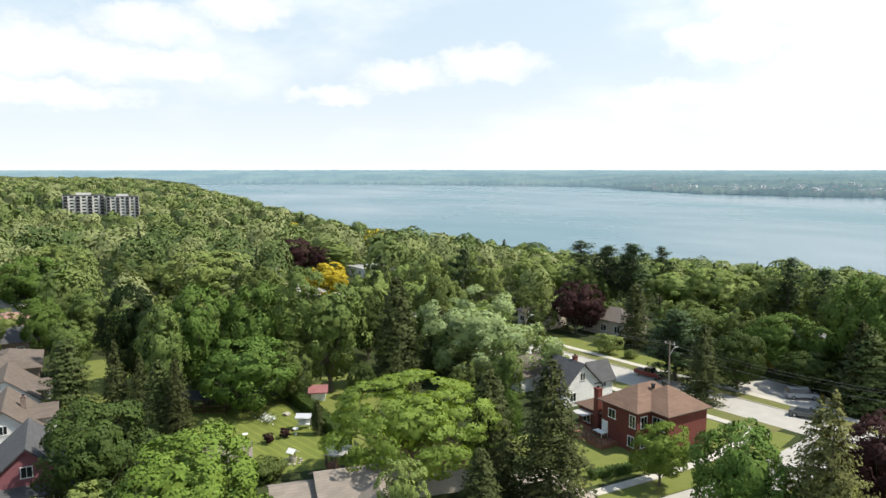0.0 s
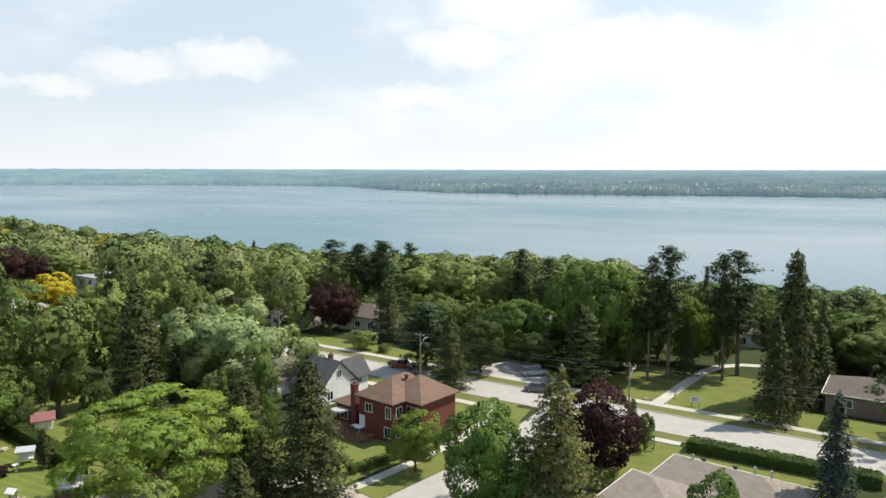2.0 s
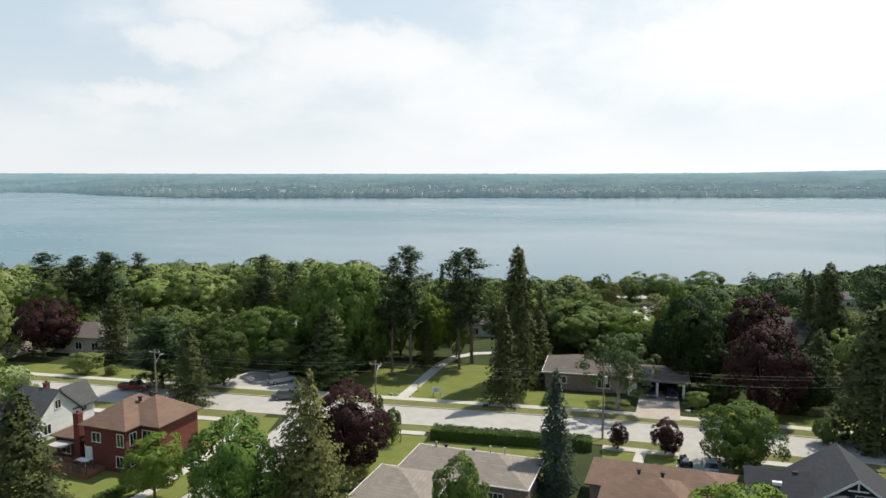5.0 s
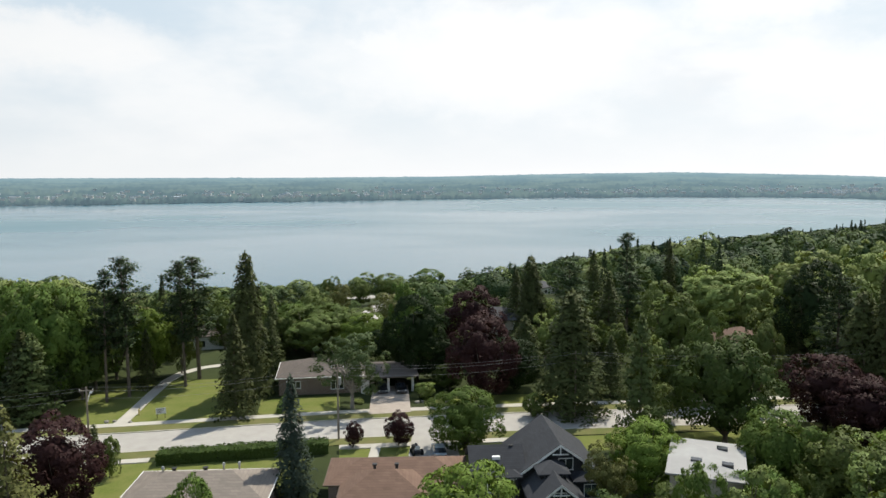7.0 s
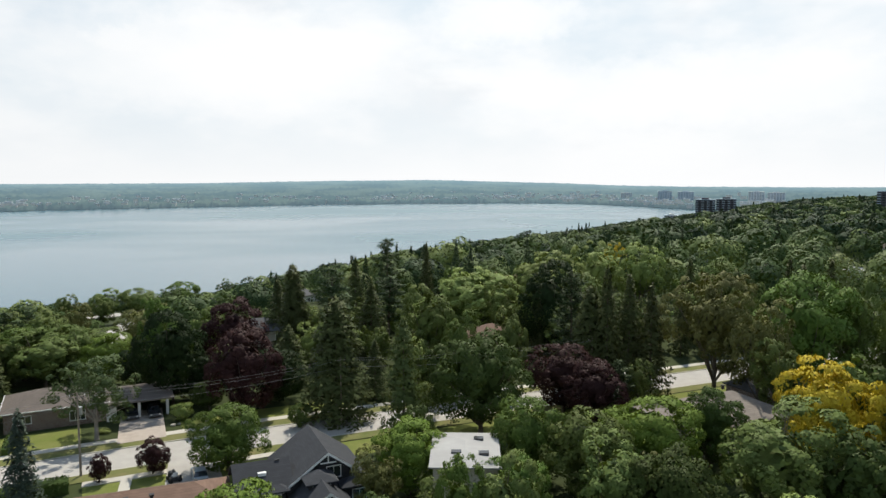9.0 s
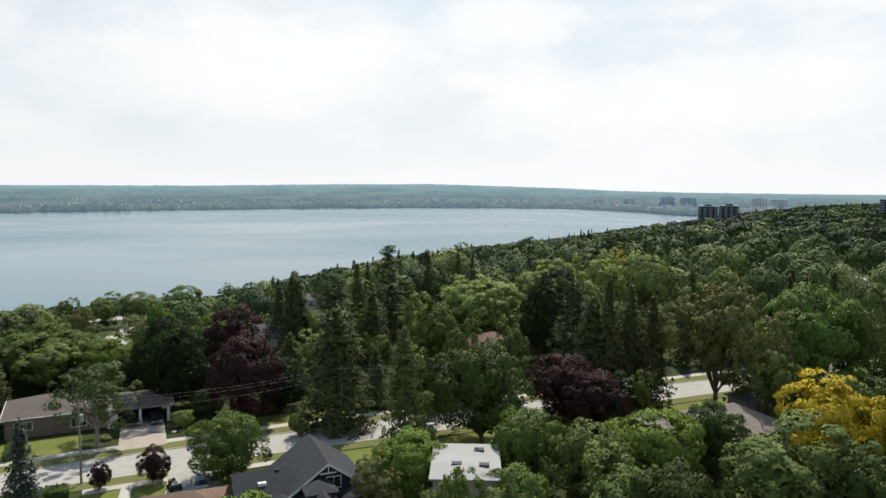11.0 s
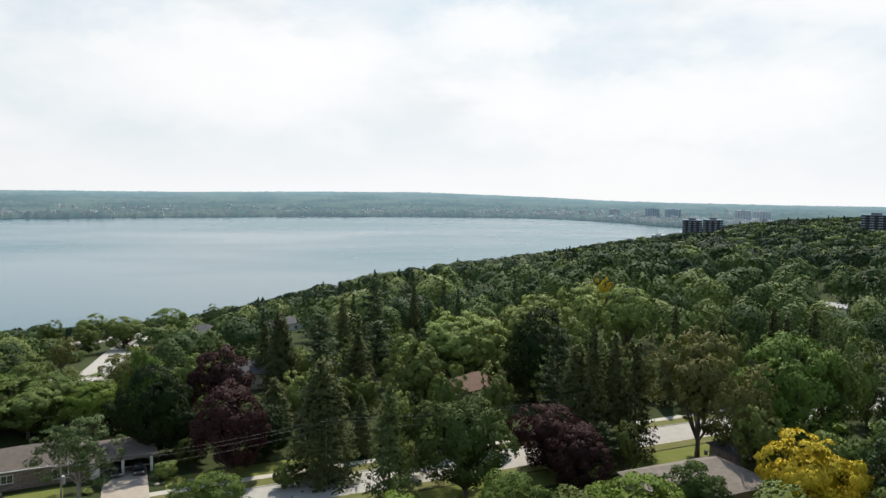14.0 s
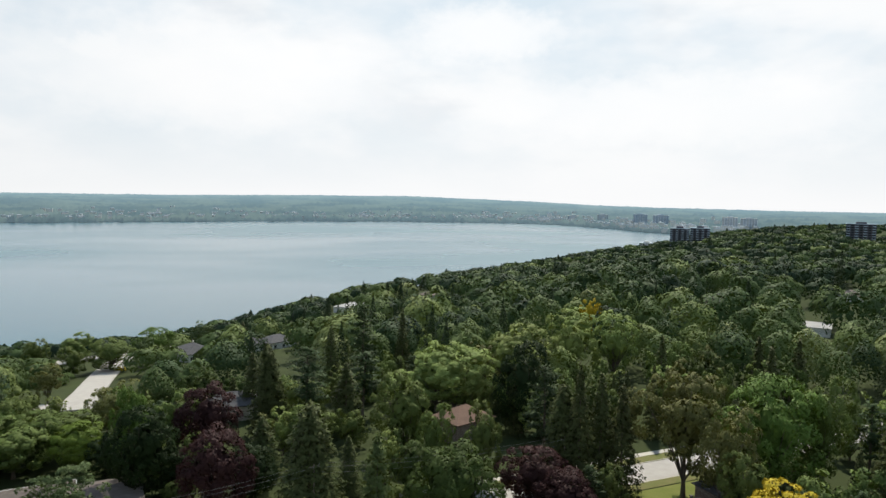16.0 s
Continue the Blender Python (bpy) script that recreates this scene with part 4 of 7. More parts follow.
plant("olive1", -11.4, 159.6, 10.9, 5.9)
plant("mid2", 42.1, 128.3, 17.0, 5.6)
plant("light1", 61.8, 153.0, 15.8, 9.8)
plant("maple0", -62.2, 111.6, 19.7, 6.1)
plant("mid0", -79.0, 127.5, 15.4, 5.4)
plant("round0", -59.0, 113.7, 14.1, 4.1)
plant("bushpine", -87.1, 91.5, 12.2, 5.6)
plant("fullpine", -61.2, 103.8, 13.4, 4.1)
plant("pine1", -132.0, 114.8, 18.4, 3.8)
plant("pine2", -128.1, 119.2, 18.5, 4.3)
plant("bigspruce", -109.2, 102.8, 13.4, 3.7)
plant("light0", -131.5, 137.1, 15.9, 8.9)
plant("light1", -123.4, 144.5, 14.9, 8.3)
plant("light2", -159.6, 120.6, 14.8, 7.5)
plant("light0", -164.5, 113.8, 14.7, 7.4)
plant("mid0", -103.1, 135.2, 15.1, 6.1)
plant("light2", -99.0, 162.2, 12.3, 5.3)
plant("mid2", 50.5, 111.1, 14.9, 3.9)
plant("mid1", 43.1, 116.3, 14.4, 3.0)
plant("light0", 64.4, 146.5, 15.1, 4.3)
plant("yellow", 141.5, 220.5, 15.2, 4.1)
plant("light0", 133.7, 217.1, 13.6, 11.0)
plant("shrub3", -17.4, 271.4, 1.4, 2.2)
plant("maple1", -6.8, 299.9, 13.2, 7.6)
plant("light1", 45.7, 326.8, 7.0, 8.7)
plant("spruce0", 27.9, 308.7, 12.1, 3.8)
plant("spruce1", 57.2, 314.8, 9.2, 4.5)
plant("mid1", -36.6, 312.9, 12.0, 5.8)
plant("mid2", -50.1, 311.0, 11.1, 4.8)
plant("birch", 12.4, 329.8, 11.6, 5.5)
plant("mid0", 50.1, 285.6, 6.6, 6.8)
plant("mid1", -89.5, 58.6, 10.5, 2.9)
plant("round1", -76.7, 50.9, 7.4, 1.5)
plant("mid2", -94.1, 53.0, 6.8, 2.4)
plant("round0", -104.4, 40.7, 5.9, 2.3)
plant("shrub0", -97.5, 36.2, 3.8, 1.3)
plant("maple1", -116.7, 17.7, 18.7, 5.5)
plant("maple2", -114.0, 26.5, 18.6, 6.0)
plant("maple0", -106.3, 23.1, 11.8, 6.8)
plant("mid1", -109.8, 37.3, 21.1, 6.6)
plant("mid0", -111.4, 12.0, 16.5, 3.8)
plant("round2", -127.6, 9.5, 17.8, 5.2)
plant("norway", -107.6, 48.5, 19.0, 5.3)
plant("mid2", -121.5, 63.4, 16.5, 5.5)
plant("round0", -125.3, 50.2, 12.9, 3.9)
plant("mid0", -106.8, 30.3, 10.2, 3.0)
plant("maple0", -204.9, -7.2, 15.6, 8.5)
plant("mid1", -165.0, 3.0, 12.6, 6.1)
plant("maple2", -159.9, -4.9, 11.6, 4.7)
plant("mid0", -140.0, 0.1, 10.3, 4.0)
plant("light0", -129.8, 7.7, 12.8, 3.6)
plant("light1", -187.5, 30.8, 16.7, 11.5)
plant("mid2", -199.3, 17.1, 14.1, 8.8)
plant("light2", -139.0, 56.4, 15.1, 5.5)
plant("light2", 79.0, 156.1, 20.2, 9.9)
plant("light0", 98.6, 162.4, 21.4, 7.1)
plant("light1", 113.8, 164.5, 20.1, 6.9)
plant("mid1", 106.4, 91.0, 21.3, 4.8)
plant("spruce1", 67.9, 133.8, 14.9, 2.8)
plant("mid2", 74.5, 130.2, 15.1, 4.9)
plant("mid1", 79.9, 79.9, 14.0, 3.8)
plant("round0", -72.7, 106.2, 6.8, 5.2)
plant("olive0", -31.3, 212.7, 10.9, 4.1)
plant("mid1", -31.5, 268.2, 10.3, 4.3)
plant("mid0", -20.6, 274.2, 12.5, 8.8)
plant("birch", -9.9, 279.8, 11.3, 4.9)
plant("mid1", -136.0, 114.8, 12.7, 5.8)


# ---------------------------------------------------------------- trees that fill the land between
CLEAR = [(-10, 64, 9), (-14, 70, 8), (0, 67, 8), (-22, 66, 8), (-30, 62, 7), (36, 98, 8), (27, 97, 7), (-72, 52, 8), (-84, 58, 7), (-77, 57, 6), (-98, 42, 10), (-88, 40, 9), (-110, 40, 9), (-118, 34, 9), (-17, 82, 7), (-38, 82, 10), (-8, 89, 8), (-40, 96, 6), (12, 92, 7), (-50, 156, 7), (-50, 142, 5), (11, 79, 10), (-52, 60, 8), (-52, 75, 8), (-82, 113, 8), (-113, 99, 8), (-145, 92, 8), (-86, 135, 7), (12, 158, 6), (-62, 100, 14), (-50, 112, 12), (-40, 108, 9), (-33, 112, 9), (-22, 110, 12), (-8, 110, 10), (-48, 128, 6), (-70, 72, 14), (-86, 70, 11), (-58, 50, 10),
         (-72, 100, 9), (-95, 22, 17), (-100, 34, 9), (-27, 74, 15), (-5, 77, 14), (10, 76, 14), (28, 72, 10), (-20, 121, 12), (-9, 120, 9), (68, 80, 13), (86, 88, 9),
         (55, 134, 9), (50, 124, 8), (-72, 24, 12), (-90, -6, 14), (-110, -10, 12), (-135, -12, 20), (-135, 6, 14), (-60, 90, 14), (10, 112, 9), (-80, 95, 12), (-95, 88, 10)]


def near_street(x, y):
    d = min(math.hypot(x - px, y - py) for px, py in MAIN)
    e = min(math.hypot(x - px, y - py) for px, py in SIDE)
    return d < 10.5 or e < 8


def free(x, y, r):
    if math.hypot(x, y) < 52 or near_street(x, y):
        return False
    if any((x - a) ** 2 + (y - b) ** 2 < (c + r * 0.3) ** 2 for a, b, c in CLEAR):
        return False
    return all((x - a) ** 2 + (y - b) ** 2 > (0.60 * (r + c)) ** 2 for a, b, c in PLANTED)


def hides_marked(x, y, h):
    """Whether a wild tree here would hide a marked garden tree from the camera."""
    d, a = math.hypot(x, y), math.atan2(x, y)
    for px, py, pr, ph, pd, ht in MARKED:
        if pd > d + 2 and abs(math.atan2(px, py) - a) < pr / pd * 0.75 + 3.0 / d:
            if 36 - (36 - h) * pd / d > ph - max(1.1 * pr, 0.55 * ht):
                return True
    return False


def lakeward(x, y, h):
    """Caps tree tops under the camera's sightlines to the skyline, lane and lake."""
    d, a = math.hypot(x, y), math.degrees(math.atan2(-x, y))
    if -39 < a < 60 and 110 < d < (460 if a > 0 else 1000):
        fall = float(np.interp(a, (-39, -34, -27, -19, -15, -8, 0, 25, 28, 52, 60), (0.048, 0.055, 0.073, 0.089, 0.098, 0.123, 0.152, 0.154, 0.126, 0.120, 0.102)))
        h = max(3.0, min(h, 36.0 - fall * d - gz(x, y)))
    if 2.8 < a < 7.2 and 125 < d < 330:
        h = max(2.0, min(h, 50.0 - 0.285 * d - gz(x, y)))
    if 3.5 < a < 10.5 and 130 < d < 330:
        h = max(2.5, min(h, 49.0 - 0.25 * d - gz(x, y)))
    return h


def fill_near():
    rng = np.random.default_rng(12)
    n = 0
    for _ in range(30000):
        if n >= 230:
            break
        rad, a = 60 + 130 * rng.random() ** 0.7, rng.uniform(-58, 101)
        x, y = -rad * math.sin(radians(a)), rad * math.cos(radians(a))
        dd = float(inland(x, y))
        if dd < 20:
            continue
        u = rng.random()
        if a > 25:
            key = "wlight" if u < 0.50 else "wmid" if u < 0.82 else "wdark" if u < 0.92 else "wpine" if u < 0.95 else "wspruce"
        elif a > 2:
            key = "wmid" if u < 0.40 else "wlight" if u < 0.66 else "wdark" if u < 0.86 else "wolive" if u < 0.94 else "wpine"
        else:
            key = "wmid" if u < 0.32 else "wdark" if u < 0.50 else "wlight" if u < 0.64 else "wspruce" if u < 0.78 else "wolive" if u < 0.90 else "wpine"
        con = key in ("wspruce", "wpine")
        r = rng.uniform(2.4, 3.6) if con else rng.uniform(3.6, 5.8)
        if not free(x, y, r):
            continue
        h = rng.uniform(12.0, 17.0) * (1.15 if con else 1.0)
        if y < 60:
            h *= 0.92
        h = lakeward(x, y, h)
        if hides_marked(x, y, h + gz(x, y)):
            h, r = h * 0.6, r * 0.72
            if hides_marked(x, y, h + gz(x, y)):
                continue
        r = min(r, h * 0.45)
        plant(key + str(int(rng.integers(0, 3))), round(x, 1), round(y, 1), h, r)
        n += 1


def dome_points(n, rng):
    """Leaf sprays all over a rounded, uneven crown one metre high and wide at each side."""
    u = rng.normal(size=(n, 3))
    u[:, 2] = np.where(u[:, 2] < -0.35, -u[:, 2], u[:, 2])
    u /= np.linalg.norm(u, axis=1, keepdims=True)
    ax = rng.normal(size=(9, 3))
    ph = rng.uniform(0, 6.28, 9)
    fr = np.array([2.2] * 3 + [4.5] * 3 + [8.5] * 3)
    am = np.array([0.09] * 3 + [0.055] * 3 + [0.035] * 3)
    arg = fr * (u @ (ax / np.linalg.norm(ax, axis=1, keepdims=True)).T) + ph
    rad = 0.92 + (np.cos(arg) * am).sum(1) + rng.normal(0, 0.02, n)
    tilt = -(np.sin(arg)[:, :, None] * (am * fr)[None, :, None] * (ax / np.linalg.norm(ax, axis=1, keepdims=True))[None]).sum(1)
    soft = u - 0.45 * (tilt - (tilt * u).sum(1, keepdims=True) * u) + rng.normal(0, 0.09, (n, 3))
    p = u * rad[:, None] * (1, 1, 0.56) + (0, 0, 0.44)
    return p, soft + rng.normal(0, 0.24, (n, 3)), soft


def far_wood():
    """The woods further off, in one mesh for each sort of tree; every tree has a leaf colour of its own."""
    rng = np.random.default_rng(13)
    forms = {n: [dome_points(n, rng) for _ in range(9)] for n in (1050, 560, 260, 120)}
    sets = {"broadleaf": (WOOD_LEAF, [], [], []), "needle": (WOOD_NEEDLE, [], [], []), "yellow": (LEAF_YELLOW, [], [], [])}
    cells = {}
    tries = 0
    made = 0
    while tries < 60000 and made < 3600:
        tries += 1
        rad = 165 * (13.0 ** rng.random()) if made < 2500 else rng.uniform(450, 1100) if made < 3000 else rng.uniform(1000, 3400)
        a = rng.uniform(-60, 101) if made < 2500 else rng.choice((rng.uniform(70, 101), rng.uniform(-60, -20)))
        x, y = -rad * math.sin(radians(a)), rad * math.cos(radians(a))
        dd = float(inland(x, y))
        if dd < 4:
            continue
        if rad < 190 and not free(x, y, 4):
            continue
        r0 = 4.2 + 4.2 * rng.random() ** 1.3
        r = r0 * (1 + min(rad, 2600) / 2600)
        k = (int(x // 24), int(y // 24))
        if any((x - q[0]) ** 2 + (y - q[1]) ** 2 < (0.66 * (r + q[2])) ** 2 for i in (-1, 0, 1) for j in (-1, 0, 1) for q in cells.get((k[0] + i, k[1] + j), ())):
            continue
        if not all((x - p[0]) ** 2 + (y - p[1]) ** 2 > (0.62 * (r + p[2])) ** 2 for p in PLANTED[-500:]) or near_street(x, y):
            continue
        if any((x - p[0]) ** 2 + (y - p[1]) ** 2 < (p[2] + 0.35 * r) ** 2 for p in OPEN):
            continue
        if any(abs(a - q[0]) < q[2] and 0.74 * q[1] < rad < q[1] + 6 for q in VIEW_GAPS):
            continue
        if rad < 250 and hides_marked(x, y, 9 + gz(x, y)):
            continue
        cells.setdefault(k, []).append((x, y, r))
        made += 1
        patch = noise.noise(Vector((x / 70, y / 70, 3.0)))
        left = a > 22
        # light young woods one side, paled for haze; far point darkened for cloud shade
        tone = np.clip((0.82 if left else 0.48 if rad < 330 else 0.24) + 0.22 * patch + rng.normal(0, 0.22), 0.0, 1.0)
        u = rng.random()
        kind = "yellow" if u < 0.0005 else "needle" if u > (0.94 if left else 0.995 if a > -2 else 0.80 if a > -16 else 0.90) else "broadleaf"
        h = 5.0 + r0 * rng.uniform(0.9, 1.4) + (2.0 if kind == "needle" else 0) + (3.0 if dd > 170 and rad < 450 else 0)
        if dd < 40 or (x > 300 and dd < 130):
            h *= 0.74
        if -60 < a < -30 and rad > 600:
            h *= 0.55
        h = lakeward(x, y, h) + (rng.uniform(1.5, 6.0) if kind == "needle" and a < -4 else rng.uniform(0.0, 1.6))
        n = 1050 if rad < 250 else 560 if rad < 420 else 260 if rad < 800 else 120
        z = gz(x, y)
        if kind == "needle":
            r *= 0.55
            s = rng.random(n) ** 0.7
            w = rng.uniform(0, 2 * np.pi, n)
            rr = r * s * rng.uniform(0.6, 1.05, n)
            p = np.stack([rr * np.cos(w), rr * np.sin(w), h * (1 - s * 0.96)], 1)
            d = np.stack([np.cos(w), np.sin(w), np.full(n, 0.7)], 1)
            sz = 2.0 * r / math.sqrt(n) * 1.25
            soft = d + rng.normal(0, 0.25, d.shape)
        else:
            p0, d, soft = forms[n][int(rng.integers(0, 9))]
            w = rng.uniform(0, 2 * np.pi)
            turn = np.array([[math.cos(w), math.sin(w), 0], [-math.sin(w), math.cos(w), 0], [0, 0, 1]])
            p, d, soft = (p0 @ turn) * (r, r, h), d @ turn, soft @ turn
            sz = r * 2.3 / math.sqrt(n)
        sets[kind][1].append(leaf_quads(p + (x, y, z), d, sz, rng))
        sets[kind][2].append(soft / np.linalg.norm(soft, axis=1, keepdims=True))
        sets[kind][3].append(np.full(3 * n, tone))
    for kind, (m, vs, ns, ts) in sets.items():
        if vs:
            v = np.concatenate(vs)
            me = fast_mesh("woods", v, quads_of(v), m, np.concatenate(ns))
            me.attributes.new("leaf_tone", "FLOAT", "POINT").data.foreach_set("value", np.concatenate(ts).astype(np.float32))
            tagged(new("woods", me), {"broadleaf": "mixed green treetops of the wooded lakeside slope", "needle": "dark conifers among the lakeside woods",
                                      "yellow": "scattered yellow-leaved trees in the woods"}[kind], "woods", kind="stuff")


OPEN = [(-840, 25, 22), (-845, 50, 22), (-812, 30, 18), (-800, 52, 16), (-618, 52, 18), (-618, 78, 18), (-598, 65, 18), (9, 279, 9), (7, 292, 9), (30, 292, 9), (41, 297, 10), (-22, 225, 8), (-22, 240, 8), (-21.5, 255, 8), (-21, 270, 8), (-20.5, 285, 8), (-19.5, 300, 8), (-19, 315, 8), (-14, 300, 7), (104, 428, 16), (92, 306, 9), (159, 434, 11), (250, 270, 13), (-232, 90, 12), (-240, 56, 9), (-385, -8, 11), (-632, 66, 20), (-208, -14, 10), (-431, 205, 9), (-862, 22, 20), (-858, 58, 20), (-828, 30, 20), (-826, 56, 18), (-800, 42, 14), (715, 856, 26), (668, 892, 14), (915, 735, 14), (13, 160, 7), (-36, 205, 7), (-24, 215, 6), (-24, 235, 6), (-25, 255, 6), (236, 200, 11), (-33, 312, 17), (-45, 318, 14), (-60, 316, 10), (-31, 290, 6), (-31, 275, 6), (-8, 330, 9), (24, 330, 12)]
# bearing, distance and half width in degrees of houses kept in the camera's view
VIEW_GAPS = [(math.degrees(math.atan2(-x, y)), math.hypot(x, y), math.degrees(w / math.hypot(x, y))) for x, y, w in
          ((9, 283, 6), (30, 297, 5), (41, 303, 6), (104, 436, 11), (159, 442, 7), (92, 313, 6), (250, 277, 10), (236, 206, 8), (337, 274, 8), (13, 165, 6), (57, 136, 6))]
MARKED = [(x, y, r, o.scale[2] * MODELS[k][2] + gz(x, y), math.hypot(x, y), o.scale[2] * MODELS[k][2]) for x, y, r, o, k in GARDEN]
fill_near()
far_wood()


# ---------------------------------------------------------------- houses
ROOF_BROWN = shingle("brown_shingles", (0.190, 0.120, 0.088))
ROOF_GREY = shingle("grey_shingles", (0.150, 0.126, 0.110))
ROOF_DARK = shingle("charcoal_shingles", (0.045, 0.048, 0.055))
ROOF_SLATE = shingle("slate_grey_shingles", (0.095, 0.095, 0.10))
ROOF_TAN = shingle("tan_shingles", (0.25, 0.215, 0.185))
ROOF_TAUPE = shingle("taupe_shingles", (0.265, 0.226, 0.192))
ROOF_UMBER = shingle("weathered_brown_shingles", (0.15, 0.12, 0.10))
ROOF_PINK = shingle("faded_red_shingles", (0.36, 0.215, 0.175))
ROOF_WHITE = mat("white_membrane", (0.38, 0.375, 0.365), 0.8, 0.12, 0.5, (0.28, 0.275, 0.265), 0.2)
BRICK_RED = masonry("red_brick", (0.165, 0.038, 0.030), mortar=(0.19, 0.09, 0.07))
BRICK_BROWN = masonry("brown_brick", (0.16, 0.10, 0.075))
SIDING_WHITE = masonry("white_siding", (0.80, 0.80, 0.78), 4.0, 0.16, (0.55, 0.55, 0.54))
SIDING_MAUVE = masonry("mauve_siding", (0.30, 0.12, 0.14), 4.0, 0.16, (0.22, 0.09, 0.10))
SIDING_DARK = masonry("charcoal_siding", (0.045, 0.045, 0.05), 4.0, 0.16, (0.03, 0.03, 0.03))
SIDING_BEIGE = masonry("beige_siding", (0.50, 0.45, 0.38), 4.0, 0.16, (0.40, 0.36, 0.30))
TRIM_WHITE = mat("white_trim", (0.76, 0.76, 0.74), 0.6, 0.05, 1.0, (0.68, 0.68, 0.66))
TRIM_BROWN = mat("brown_trim", (0.10, 0.07, 0.05), 0.6, 0.1, 1.0)
GLASS = glassy("window_glass")
DARK = mat("dark_metal", (0.03, 0.03, 0.032), 0.6, 0.2, 2.0)
STEEL = mat("galvanised_steel", (0.45, 0.46, 0.46), 0.45, 0.1, 2.0, metal=0.7)
WOOD_POLE = mat("weathered_pole", (0.22, 0.18, 0.14), 0.9, 0.25, 2.0, (0.28, 0.24, 0.2), 0.2, 0.4, 15.0)
DECK = mat("stained_deck", (0.20, 0.085, 0.05), 0.8, 0.25, 2.0, (0.26, 0.13, 0.085), 0.2)


def roof_hip(x0, x1, y0, y1, z, rise, o=0.45, t=0.16):
    x0, x1, y0, y1 = x0 - o, x1 + o, y0 - o, y1 + o
    L, W = x1 - x0, y1 - y0
    k = min(L, W) / 2
    a, b = ((x0 + k, (y0 + y1) / 2), (x1 - k, (y0 + y1) / 2)) if L >= W else (((x0 + x1) / 2, y0 + k), ((x0 + x1) / 2, y1 - k))
    g = Geo()
    c = [(x0, y0), (x1, y0), (x1, y1), (x0, y1)]
    e0, e1 = [(*p, z) for p in c], [(*p, z + t) for p in c]
    A, B = (*a, z + t + rise), (*b, z + t + rise)
    for i in range(4):
        j = (i + 1) % 4
        g.poly(e0[i], e0[j], e1[j], e1[i])
    g.poly(*e0[::-1])
    if L >= W:
        g.poly(e1[0], e1[1], B, A).poly(e1[1], e1[2], B).poly(e1[2], e1[3], A, B).poly(e1[3], e1[0], A)
    else:
        g.poly(e1[0], e1[1], A).poly(e1[1], e1[2], B, A).poly(e1[2], e1[3], B).poly(e1[3], e1[0], A, B)
    return g


def roof_gable(x0, x1, y0, y1, z, rise, axis="x", o=0.45, t=0.18):
    """Two sloping slabs; axis: the way the ridge runs."""
    g = Geo()
    if axis == "y":
        f = lambda u, v, w: (v, u, w)
        u0, u1, v0, v1 = y0 - o, y1 + o, x0, x1
    else:
        f = lambda u, v, w: (u, v, w)
        u0, u1, v0, v1 = x0 - o, x1 + o, y0, y1
    mid, half = (v0 + v1) / 2, (v1 - v0) / 2
    low = z - rise * o / half
    for s in (-1, 1):
        e = mid + s * (half + o)
        q = [f(u0, e, low), f(u1, e, low), f(u1, mid, z + rise), f(u0, mid, z + rise)]
        top = [(a, b, c + t) for a, b, c in q]
        flip = (s > 0) ^ (axis == "y")
        faces = [top, q[::-1], [q[0], q[1], top[1], top[0]], [q[1], q[2], top[2], top[1]], [q[2], q[3], top[3], top[2]], [q[3], q[0], top[0], top[3]]]
        for p in faces:
            g.poly(*(p[::-1] if flip else p))
    return g


def walls(x0, x1, y0, y1, z0, z1, roof="hip", rise=0.0):
    g = Geo().box(x0, x1, y0, y1, z0, z1)
    if roof == "x":
        m = (y0 + y1) / 2
        for x, fl in ((x0, True), (x1, False)):
            p = [(x, y0, z1), (x, y1, z1), (x, m, z1 + rise)]
            g.poly(*(p[::-1] if fl else p))
    if roof == "y":
        m = (x0 + x1) / 2
        for y, fl in ((y0, False), (y1, True)):
            p = [(x0, y, z1), (x1, y, z1), (m, y, z1 + rise)]
            g.poly(*(p[::-1] if fl else p))
    return g


def side_pose(block, side, u, z):
    x0, x1, y0, y1 = block[:4]
    if side == "S":
        return pose(x0 + u, y0, z, 0, 0, 0)
    if side == "N":
        return pose(x1 - u, y1, z, 0, 0, 180)
    if side == "E":
        return pose(x1, y0 + u, z, 0, 0, 90)
    return pose(x0, y1 - u, z, 0, 0, -90)


WINDOW_MESHES = {}


def window(parent, block, side, u, z, w, h, trim=None, bars=1):
    """A framed window whose outer face looks along -y before it is turned to its wall."""
    trim = trim or TRIM_WHITE
    key = (round(w, 2), round(h, 2), trim.name, bars)
    if key not in WINDOW_MESHES:
        f = Geo()
        t = 0.09
        f.box(-w / 2 - t, w / 2 + t, -0.06, 0.02, h, h + t).box(-w / 2 - t - 0.05, w / 2 + t + 0.05, -0.10, 0.02, -t, 0)
        f.box(-w / 2 - t, -w / 2, -0.06, 0.02, 0, h).box(w / 2, w / 2 + t, -0.06, 0.02, 0, h)
        for i in range(bars):
            x = -w / 2 + w * (i + 1) / (bars + 1)
            f.box(x - 0.03, x + 0.03, -0.045, 0.02, 0, h)
        WINDOW_MESHES[key] = (f.mesh("window", trim), Geo().box(-w / 2, w / 2, -0.02, 0.01, 0, h).mesh("pane", GLASS))
    a, b = WINDOW_MESHES[key]
    fr = part("window", a, None, parent)
    fr.matrix_basis = side_pose(block, side, u, z)
    part("pane", b, None, fr)
    return fr


